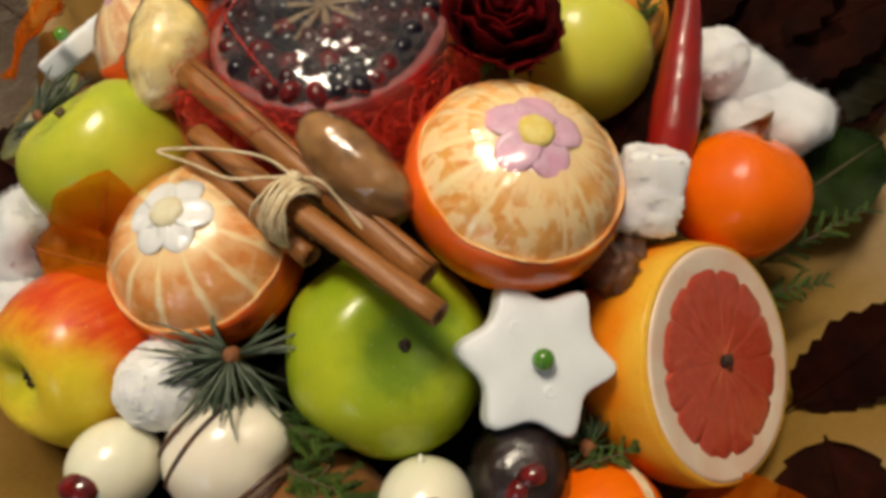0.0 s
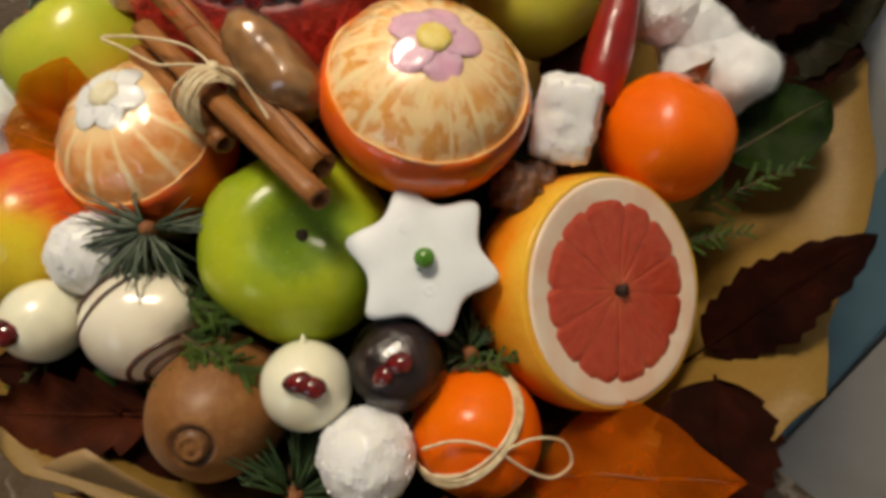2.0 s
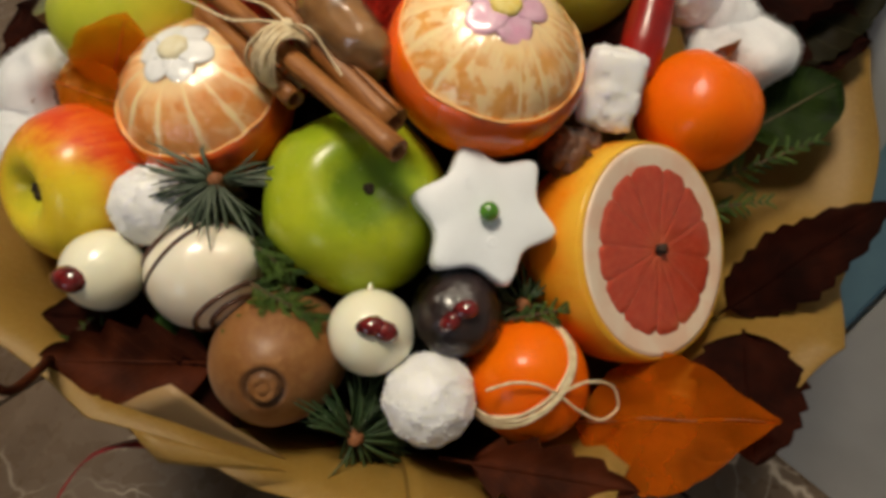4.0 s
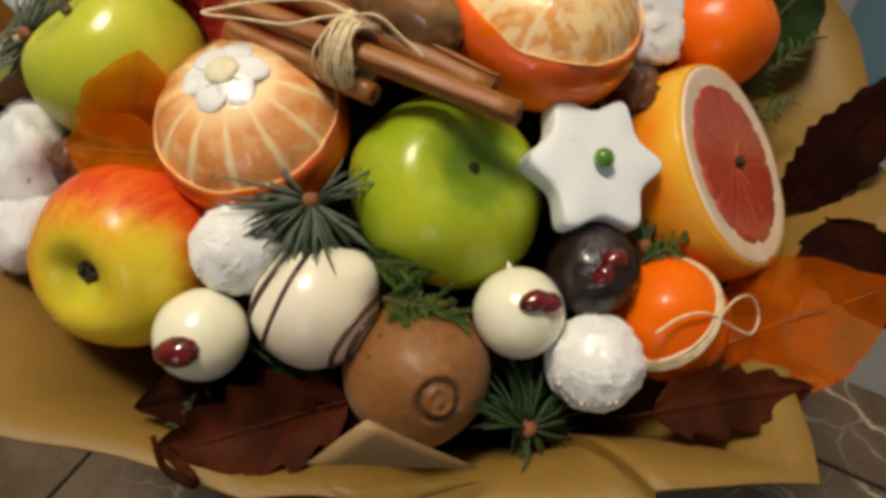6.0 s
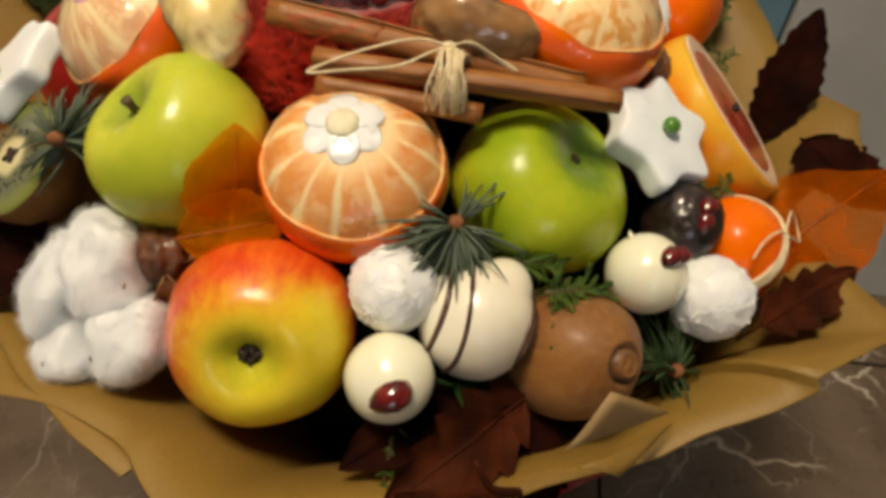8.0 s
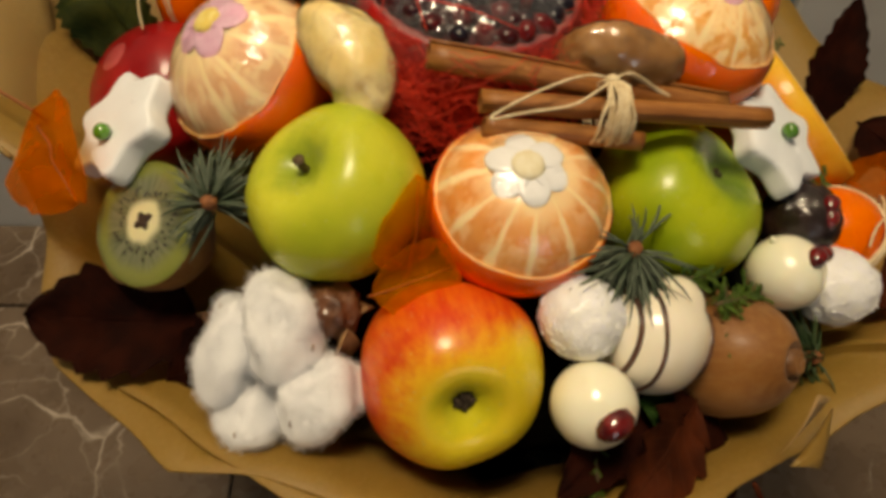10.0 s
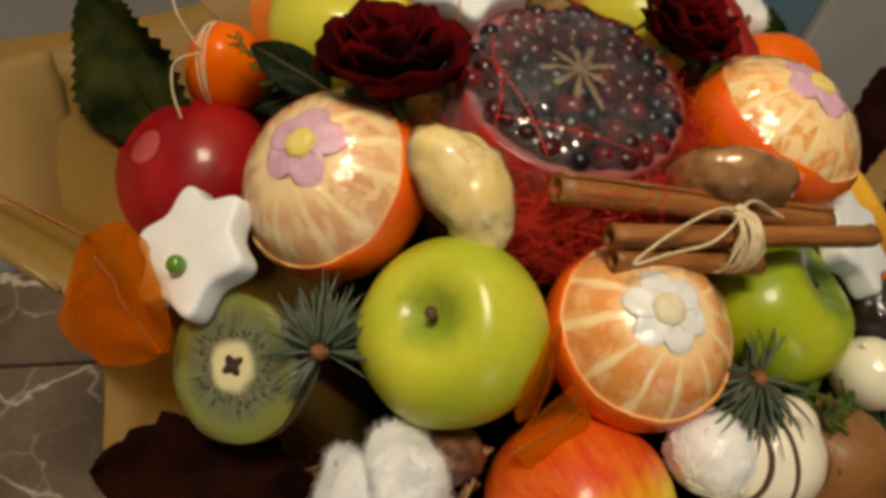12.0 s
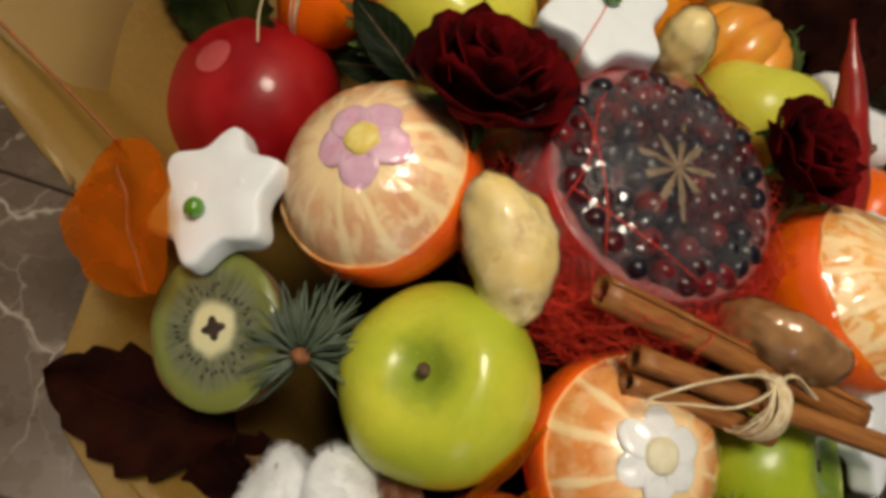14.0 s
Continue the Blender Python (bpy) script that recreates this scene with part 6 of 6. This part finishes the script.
line = smooth_line([(0.0995, 0.2200, 0.2535), (0.1013, 0.2286, 0.2615), (0.1045, 0.2475, 0.2751), (0.1075, 0.2650, 0.2880), (0.1105, 0.2830, 0.3005), (0.1132, 0.3000, 0.3125)], 6)
n = len(line)
chili = thing("chili_pepper", pose(0, 0, 0), "glossy dark red chili pepper standing upright", "chili")
part("chili_skin", shake(tube(line, [0.0112 * max(0.10, (1 - (i / (n - 1)) ** 2.4)) * (0.82 + 0.18 * min(1, i / 8)) for i in range(n)], 18), 0.0012, 0.011, 2.0), CHILI, chili)
part("chili_cap", tube([line[0] - Vector((0.001, 0.002, 0.003)), line[0], line[1]], [0.0035, 0.0066, 0.0074], 14), CEDAR, chili, "green cap")

# ---- greenery ----


def spruce_sprig(c, axis, L, n, seed, label, droop=0.0, flat=0.55, mat=NEEDLE, toward=None):
    ob = thing("spruce_sprig", stand(c, axis), label, "spruce sprig", "spruce sprigs")
    r = rng(seed)
    bm = bmesh.new()
    ways = [r.uniform(0, 6.28) for _ in range(7)]
    if toward:
        way = stand((0, 0, 0), axis).inverted() @ Vector(toward)
        lean = math.atan2(way.y, way.x)
        ways = [lean + q for q in (-1.55, -1.05, -0.55, -0.15, 0.35, 0.8, 1.3, 2.5)]
    for k in range(n):
        a = r.gauss(r.choice(ways), 0.24 if toward else 0.42)
        up = r.uniform(-0.3, 0.8) * (1 - flat) + r.uniform(-0.2, 0.3)
        e = Vector((math.cos(a), math.sin(a), up)).normalized()
        ln = L * r.uniform(0.55, 1.12)
        s = e * 0.0018 + Vector((0, 0, r.uniform(-0.010, 0.001)))
        sag = Vector((0, 0, -(droop + 0.12) * ln * r.uniform(0.4, 1.6))) + Vector((r.uniform(-1, 1), r.uniform(-1, 1), r.uniform(-0.6, 0.6))) * ln * 0.22
        w = r.uniform(0.75, 1.1)
        tube([s, s + e * ln * 0.25 + sag * 0.03, s + e * ln * 0.5 + sag * 0.22, s + e * ln * 0.78 + sag * 0.6, s + e * ln * 0.97 + sag], [0.00040 * w, 0.00062 * w, 0.00068 * w, 0.00056 * w, 0.00010], 5, bm)
    part("needles", bm, mat, ob, "dense stiff needles", kind="stuff")
    bm = ball_mesh(0.0035, 2)
    for v in bm.verts:
        v.co.z *= 1.15
    part("bud", shake(bm, 0.0012, 0.0015, seed), BUD, ob, "small rust brown bud")
    part("twig", tube([(0, 0, -0.001), (0.002, 0.001, -0.012), (0.003, 0.003, -0.032)], [0.0018, 0.0020, 0.0022], 7), STEM, ob)
    return ob


spruce_sprig((-0.0755, 0.1290, 0.2480), (0.05, -0.45, 0.89), 0.0290, 125, 1, "blue green spruce sprig on the white sweets", 0.16, toward=(-0.45, -0.80, -0.3))
spruce_sprig((-0.1935, 0.2590, 0.2510), (-0.40, -0.25, 0.88), 0.0250, 120, 2, "blue green spruce sprig beside a cut kiwi", 0.05, toward=(0.6, 0.5, 0.3))
spruce_sprig((-0.0070, 0.0540, 0.1835), (0.45, -0.60, 0.65), 0.0290, 130, 3, "dark green spruce sprig beside a whole kiwi", 0.1, mat=NEEDLE_GREEN, toward=(0.85, -0.15, 0.1))
spruce_sprig((0.0560, 0.1080, 0.2150), (0.2, -0.4, 0.9), 0.0170, 40, 4, "dark green spruce sprig below the grapefruit", 0.1, mat=NEEDLE_GREEN)


def cedar_spray(c, tip, normal, seed, label, n=11, L=0.016):
    c, tip = Vector(c), Vector(tip)
    d = tip - c
    ln = d.length
    ob = thing("cedar_spray", frame_zx(c, normal, d), label, "cedar sprig", "cedar sprays")
    r = rng(seed)
    bm, stems = bmesh.new(), bmesh.new()
    tube([(0, 0, 0), (ln * 0.5, 0, 0.002), (ln, 0, 0)], [0.0008, 0.0006, 0.0003], 5, stems)
    for k in range(n):
        t = (k + 0.6) / n
        for sgn in (-1, 1):
            a = math.radians(r.uniform(18, 58)) * sgn
            l2 = L * (1.15 - 0.6 * t) * r.uniform(0.45, 1.25)
            e = Vector((math.cos(a), math.sin(a), r.uniform(-0.5, 0.5)))
            p0 = Vector((ln * t, 0, 0.002 * math.sin(math.pi * t)))
            m = 13
            for j in range(m):
                q = p0 + e * l2 * j / m + Vector((0, 0, -0.25 * l2 * (j / m) ** 2))
                for s2 in (-1, 1):
                    b = a + s2 * r.uniform(0.4, 0.8)
                    f = Vector((math.cos(b), math.sin(b), r.uniform(-0.5, 0.4))) * l2 * r.uniform(0.14, 0.26) * (1.1 - 0.5 * j / m)
                    tube([q, q + f * 0.55, q + f], [0.00034, 0.00040, 0.00008], 3, bm)
    part("foliage", bm, CEDAR, ob, "fine green scale leaves", kind="stuff")
    part("twig", stems, STEM, ob)
    return ob


cedar_spray((-0.0600, 0.1120, 0.2330), (-0.0430, 0.0960, 0.2390), (0.1, -0.6, 0.8), 1, "green cedar spray below the spruce sprig", 9, 0.014)
cedar_spray((-0.0400, 0.0980, 0.2230), (-0.0560, 0.0620, 0.2310), (0.1, -0.6, 0.8), 2, "green cedar spray lying on a whole kiwi", 12, 0.011)
cedar_spray((-0.0550, 0.0950, 0.2270), (-0.0300, 0.0770, 0.2350), (0.1, -0.6, 0.8), 6, "green cedar spray lying on a whole kiwi", 11, 0.014)
cedar_spray((-0.1250, 0.0950, 0.1950), (-0.1430, 0.0700, 0.1950), (0, -0.5, 0.85), 3, "thin green cedar twig beside a red apple", 7, 0.007)
cedar_spray((0.1500, 0.2000, 0.2100), (0.1950, 0.2280, 0.2030), (-0.2, -0.5, 0.85), 4, "green cedar spray beside a smooth orange", 11, 0.012)
cedar_spray((0.1450, 0.1850, 0.2050), (0.1750, 0.1900, 0.2080), (-0.2, -0.5, 0.85), 5, "green cedar spray beside a smooth orange", 8, 0.010)
cedar_spray((-0.1180, 0.3600, 0.2680), (-0.1280, 0.3870, 0.2950), (-0.4, -0.3, 0.85), 7, "thin dark cedar twig leaning on a kumquat", 12, 0.008)
cedar_spray((0.0960, 0.2900, 0.2780), (0.0960, 0.3050, 0.3020), (-0.3, -0.5, 0.8), 8, "thin green cedar twig beside a pale apple", 8, 0.009)
cedar_spray((0.0500, 0.1000, 0.2150), (0.0780, 0.1030, 0.2250), (0.1, -0.6, 0.8), 9, "dark green cedar spray below the grapefruit", 8, 0.010)


def leaf(base, tip, normal, width, mat, label, teeth=9, bite=0.06, curl=0.10, stalk=0.012, belly=0.42, cup=0.12, seed=1, name="leaf", stalk_to=None, curled_to=None, point=1.0, wavy=0.10):
    base, tip = Vector(base), Vector(tip)
    d = tip - base
    L = d.length
    ob = thing(name, frame_zx(base, normal, d), label, "leaf", "leaves of the bouquet")
    bm = bmesh.new()
    uvl = bm.loops.layers.uv.new("UVMap")
    nu, nv = 10, 30
    place, sides = {}, []
    rise, fall = belly * 1.3, (1 - belly) * 1.4 * point
    peak = rise / (rise + fall)
    for skin in (0, 1):
        grid = []
        for j in range(nv + 1):
            v = j / nv
            w = width * 0.5 * v ** rise * (1 - v) ** fall / (peak ** rise * (1 - peak) ** fall)
            saw = 1 + bite * ((v * teeth) % 1.0 - 0.5) * 2 + 0.10 * noise.noise(Vector((v * 5, seed, 0.3)))
            row = []
            for i in range(nu + 1):
                u = 2 * i / nu - 1
                ww = w * (1 + (saw - 1) * abs(u))
                z = curl * L * (v - v * v) * 2 - curl * L * 0.9 * v ** 3 + cup * width * (abs(u) ** 1.5) * math.sin(math.pi * min(1, v + 0.05))
                z += noise.noise(Vector((u * 1.4, v * 3.4, seed * 1.9))) * width * wavy - skin * 0.0004
                p = bm.verts.new((L * v + 0.02 * L * abs(u), u * ww, z))
                place[p] = ((u + 1) / 2, v)
                row.append(p)
            grid.append(row)
        sides.append(grid)
    for grid in sides:
        for j in range(nv):
            for i in range(nu):
                bm.faces.new((grid[j][i], grid[j][i + 1], grid[j + 1][i + 1], grid[j + 1][i]))
    for face in bm.faces:
        for lp in face.loops:
            lp[uvl].uv = place[lp.vert]
    bmesh.ops.remove_doubles(bm, verts=bm.verts, dist=0.00005)
    part("blade", bm, mat, ob)
    g = sides
    ribs = []
    for v in (0.02, 0.2, 0.4, 0.6, 0.8, 0.95):
        z = curl * L * (v - v * v) * 2 - curl * L * 0.9 * v ** 3 + noise.noise(Vector((0, v * 3.4, seed * 1.9))) * width * wavy
        ribs.append(Vector((L * v, 0, z + 0.0002)))
    start = [Vector((-stalk, 0, -stalk * 0.3))] if stalk_to is None else [ob.matrix_basis.inverted() @ Vector(stalk_to)]
    part("midrib", tube(smooth_line(start + ribs, 4), [(0.0004 if mat is ORANGE_LEAF else 0.0009) * (1 - 0.78 * k / (4 * len(ribs))) for k in range(4 * len(ribs) + 1)], 5), mat if mat in (BROWN_LEAF, RUST_LEAF, DARK_LEAF, FRESH_LEAF) else STEM if mat not in (ORANGE_LEAF, AMBER_LEAF) else RUST_STEM, ob)
    if curled_to:
        inv = ob.matrix_basis.inverted()
        pts = [Vector((L * 0.93, 0, ribs[-1].z))] + [inv @ Vector(p) for p in curled_to]
        line = smooth_line(pts, 5)
        part("curled_tip", tube(line, [0.0021 - 0.0013 * k / (len(line) - 1) for k in range(len(line))], 8), mat, ob, "curled dry tip")
    return ob


RUST_STEM = mat_plain("rust_leaf_stalk", (0.34, 0.10, 0.02), (0.24, 0.07, 0.015), 0.6, 200, 0)
leaf((0.1590, 0.1430, 0.1800), (0.2180, 0.1740, 0.2300), (-0.55, -0.55, 0.6), 0.034, BROWN_LEAF, "dark red brown autumn leaf with toothed edge", 9, 0.10, 0.04, seed=1)
leaf((0.1560, 0.1180, 0.2000), (0.1530, 0.0600, 0.1990), (-0.15, -0.10, 0.98), 0.046, BROWN_LEAF, "dark red brown autumn leaf on kraft paper", 7, 0.10, 0.0, stalk=0.001, cup=0.04, seed=2)
leaf((0.0850, 0.0790, 0.1715), (0.1515, 0.0705, 0.2205), (-0.50, -0.02, 0.86), 0.062, AMBER_LEAF, "orange skeleton leaf under the grapefruit", 5, 0.03, 0.0, belly=0.60, cup=0.03, seed=3, point=2.2)
leaf((0.0400, 0.0480, 0.1880), (0.1010, 0.0360, 0.2120), (-0.05, -0.35, 0.93), 0.026, RUST_LEAF, "rust brown autumn leaf on kraft paper", 5, 0.20, 0.0, seed=4)
leaf((-0.0720, 0.0780, 0.1880), (-0.1143, 0.0380, 0.2330), (0.15, -0.60, 0.78), 0.036, RUST_LEAF, "rust brown autumn leaf with a curled tip", 5, 0.22, 0.06, seed=5, curled_to=[(-0.1185, 0.0345, 0.2360), (-0.1250, 0.0375, 0.2420), (-0.1265, 0.0440, 0.2500)])
leaf((-0.085, 0.096, 0.190), (-0.1480, 0.0800, 0.2080), (0.1, -0.5, 0.85), 0.030, BROWN_LEAF, "dark red brown autumn leaf below white sweets", 8, 0.08, 0.05, seed=6)
leaf((-0.060, 0.072, 0.172), (-0.0900, 0.0380, 0.2020), (0.2, -0.6, 0.8), 0.045, BROWN_LEAF, "dark red brown autumn leaf on kraft paper", 7, 0.08, 0.05, seed=16)
leaf((-0.216, 0.253, 0.192), (-0.2800, 0.2850, 0.2220), (-0.35, -0.45, 0.82), 0.052, BROWN_LEAF, "broad dark brown autumn leaf beside a cotton boll", 6, 0.12, 0.05, belly=0.45, seed=7)
leaf((-0.198, 0.222, 0.180), (-0.2490, 0.2310, 0.1870), (-0.35, -0.5, 0.8), 0.058, BROWN_LEAF, "dark brown autumn leaf under a cotton boll", 6, 0.10, 0.05, seed=8)
leaf((-0.2230, 0.3660, 0.2475), (-0.1960, 0.3190, 0.2150), (-0.75, 0.1, 0.65), 0.056, AMBER_LEAF, "orange skeleton leaf with a long stalk beside star", 5, 0.03, 0.05, belly=0.5, seed=9, stalk_to=(-0.2600, 0.4360, 0.2760))
leaf((-0.1470, 0.1868, 0.2380), (-0.1325, 0.1965, 0.2740), (0.15, -0.95, 0.20), 0.042, ORANGE_LEAF, "orange skeleton leaf draped over a yellow green apple", 3, 0.03, 0.05, belly=0.34, cup=-0.06, seed=10, wavy=0.02)
leaf((-0.1700, 0.1830, 0.2440), (-0.1290, 0.1767, 0.2390), (-0.20, -0.75, 0.62), 0.031, ORANGE_LEAF, "orange skeleton leaf cupped between two apples", 4, 0.03, 0.06, stalk=0.001, belly=0.5, cup=0.14, seed=11)
leaf((-0.1490, 0.4155, 0.2120), (-0.1455, 0.4900, 0.2700), (-0.60, -0.45, 0.65), 0.054, DARK_LEAF, "large dark green leaf standing against kraft paper", 15, 0.13, 0.10, cup=0.30, seed=12, wavy=0.28)
leaf((-0.1050, 0.3480, 0.2700), (-0.1230, 0.3820, 0.2900), (-0.4, -0.4, 0.8), 0.021, VEINED_LEAF, "small dark green leaf with pale veins beside a kumquat", 6, 0.03, 0.1, seed=13)
leaf((-0.0980, 0.3560, 0.2640), (-0.1280, 0.3540, 0.2860), (-0.4, -0.4, 0.8), 0.019, VEINED_LEAF, "small dark green leaf with pale veins beside a kumquat", 6, 0.03, 0.1, seed=14)
leaf((0.1680, 0.2300, 0.2180), (0.2120, 0.2560, 0.2260), (-0.3, -0.5, 0.82), 0.044, GREEN_LEAF, "round green leaf beside a smooth orange", 10, 0.02, 0.05, belly=0.5, seed=15)
leaf((-0.1000, 0.0930, 0.2000), (-0.0840, 0.0720, 0.2035), (0.1, -0.6, 0.8), 0.021, FRESH_LEAF, "small green leaf below white sweets", 6, 0.02, 0.08, belly=0.55, seed=17)
leaf((0.1550, 0.3000, 0.2300), (0.2350, 0.3050, 0.2800), (-0.35, -0.55, 0.75), 0.075, FLECKED_LEAF, "dark mottled leaf behind a cotton boll", 9, 0.04, 0.04, belly=0.45, seed=18)
leaf((0.1400, 0.3150, 0.2500), (0.2000, 0.3500, 0.3150), (-0.35, -0.6, 0.7), 0.070, BROWN_LEAF, "dark brown leaf standing behind a cotton boll", 8, 0.08, 0.04, seed=19)
leaf((0.1500, 0.2920, 0.2400), (0.2240, 0.2680, 0.2640), (-0.2, -0.6, 0.75), 0.062, BROWN_LEAF, "dark brown leaf lying behind a cotton boll", 7, 0.07, 0.06, seed=24)
leaf((0.1500, 0.3020, 0.2500), (0.2180, 0.2980, 0.2960), (-0.3, -0.6, 0.7), 0.056, BROWN_LEAF, "dark brown leaf standing behind a cotton boll", 8, 0.07, 0.05, seed=25)
leaf((0.1250, 0.3150, 0.2550), (0.1350, 0.3350, 0.3250), (-0.45, -0.6, 0.65), 0.045, BROWN_LEAF, "dark brown leaf standing behind a chili", 8, 0.08, 0.04, seed=20)
leaf((0.0820, 0.2440, 0.2380), (0.1000, 0.2620, 0.2760), (-0.1, -0.75, 0.65), 0.034, BROWN_LEAF, "dark pointed leaf between an apple and a chili", 6, 0.05, 0.04, seed=21)
leaf((0.0600, 0.3650, 0.2700), (0.1000, 0.4000, 0.3050), (-0.4, -0.6, 0.7), 0.050, ORANGE_LEAF, "orange skeleton leaf behind a pale apple", 5, 0.03, 0.05, seed=22)


def walnut(c, R, seed, label):
    bm = ball_mesh(R, 4)
    for v in bm.verts:
        d = v.co.normalized()
        k = 1 + 0.10 * math.sin(d.x * 9 + 3 * noise.noise(d * 2.3)) + 0.16 * noise.noise(d * 4 + Vector((seed, 0, 0)))
        v.co = d * R * k
    return single("walnut", bm, WALNUT, pose(*c, 20 * seed, 30, 0), label, "walnut", "walnuts")


walnut((-0.1760, 0.2020, 0.2200), 0.0120, 1.0, "brown walnut kernel beside a cotton boll")
walnut((0.0680, 0.1680, 0.2480), 0.0110, 2.0, "brown walnut kernel beside the grapefruit")
walnut((0.0760, 0.1780, 0.2420), 0.0100, 3.0, "brown walnut kernel beside the grapefruit")


def sisal_nest():
    r = rng(77)
    bm = bmesh.new()
    c = Vector((-0.0500, 0.2600, 0.2820))
    for k in range(1500):
        a = r.uniform(math.radians(150), math.radians(395))
        rad = r.uniform(0.050, 0.066)
        z = r.uniform(-0.032, 0.010)
        pts = []
        b, span = a, r.uniform(0.15, 0.8) * r.choice((-1, 1))
        wob = r.uniform(0, 6)
        for i in range(6):
            t = i / 5
            b = a + span * t
            rr = rad + 0.006 * math.sin(wob + 5 * t)
            pts.append(c + Vector((rr * math.cos(b), rr * math.sin(b), z + 0.010 * math.sin(wob * 2 + 4 * t) + r.uniform(-0.002, 0.002))))
        tube(smooth_line(pts, 2), r.uniform(0.00007, 0.00018), 3, bm, ends=False)
    single("sisal_nest", bm, SISAL, pose(0, 0, 0), "tangled red sisal fibres round the pomegranate", "sisal", kind="stuff")


sisal_nest()


def film_strands():
    ob = thing("sisal_strand", pose(0, 0, 0), "thin red sisal strands lying over the film", "sisal")
    for pts in ([(-0.098, 0.263, 0.300), (-0.085, 0.272, 0.3105), (-0.066, 0.292, 0.3115), (-0.040, 0.306, 0.304)],
                [(-0.092, 0.240, 0.300), (-0.086, 0.258, 0.3105), (-0.076, 0.284, 0.3120), (-0.068, 0.303, 0.304)],
                [(-0.062, 0.216, 0.301), (-0.076, 0.232, 0.3080), (-0.088, 0.252, 0.3085), (-0.093, 0.270, 0.303)],
                [(-0.030, 0.306, 0.303), (-0.010, 0.298, 0.3035), (-0.003, 0.285, 0.3035)],
                [(-0.072, 0.305, 0.303), (-0.058, 0.318, 0.3145), (-0.040, 0.330, 0.3155), (-0.020, 0.345, 0.3150), (-0.006, 0.352, 0.306)],
                [(-0.006, 0.232, 0.296), (-0.012, 0.214, 0.290), (-0.006, 0.196, 0.284)],
                [(-0.100, 0.232, 0.284), (-0.088, 0.222, 0.283), (-0.070, 0.214, 0.284), (-0.056, 0.206, 0.280)]):
        part("strand", tube(smooth_line(pts, 7), 0.00026, 5), SISAL, ob)


film_strands()


def ribbon():
    line = smooth_line([(-0.020, 0.062, 0.150), (-0.048, 0.042, 0.160), (-0.062, 0.043, 0.160), (-0.076, 0.047, 0.160), (-0.094, 0.050, 0.160), (-0.114, 0.046, 0.160), (-0.126, 0.034, 0.158), (-0.140, 0.012, 0.130), (-0.158, -0.015, 0.030), (-0.170, -0.035, -0.060), (-0.165, -0.060, FLOOR + 0.004)], 8)
    bm = bmesh.new()
    rows = []
    for i, p in enumerate(line):
        tw = 0.5 + 1.2 * math.sin(i * 0.12)
        s = Vector((0.2 * math.cos(tw), math.cos(tw), math.sin(tw))).normalized() * 0.0035
        nrm = s.cross(line[min(i + 1, len(line) - 1)] - line[max(0, i - 1)]).normalized() * 0.0002
        rows.append([bm.verts.new(p - s + nrm), bm.verts.new(p + s + nrm), bm.verts.new(p + s - nrm), bm.verts.new(p - s - nrm)])
    for a, b in zip(rows, rows[1:]):
        for j in range(4):
            bm.faces.new((a[j], a[(j + 1) % 4], b[(j + 1) % 4], b[j]))
    bm.faces.new(rows[0][::-1]), bm.faces.new(rows[-1])
    single("ribbon", bm, RIBBON, pose(0, 0, 0), "narrow red satin ribbon curling down to the floor", "ribbon")


ribbon()

# ---- floor tiles ----


def floor_tiles():
    inv = floor.matrix_basis.inverted()
    full = finish("tile", box_mesh(TX - 0.003, TY - 0.003, 0.008, (0, 0, -0.004), 0.0009), TILE, smooth=False)
    edge = finish("tile", box_mesh(TX - 0.003, 0.106, 0.008, (0, 0, -0.004), 0.0009), TILE, smooth=False)
    for i in range(-4, 6):
        for j in range(0, 13):
            x = 0.4745 + TX * i
            y = -0.055 if j == 0 else -0.237 - TY * (j - 1)
            ob = new("tile", full if j else edge)
            ob.parent = floor
            ob.matrix_basis = inv @ ROOM @ pose(x, y, 0.001)


floor_tiles()
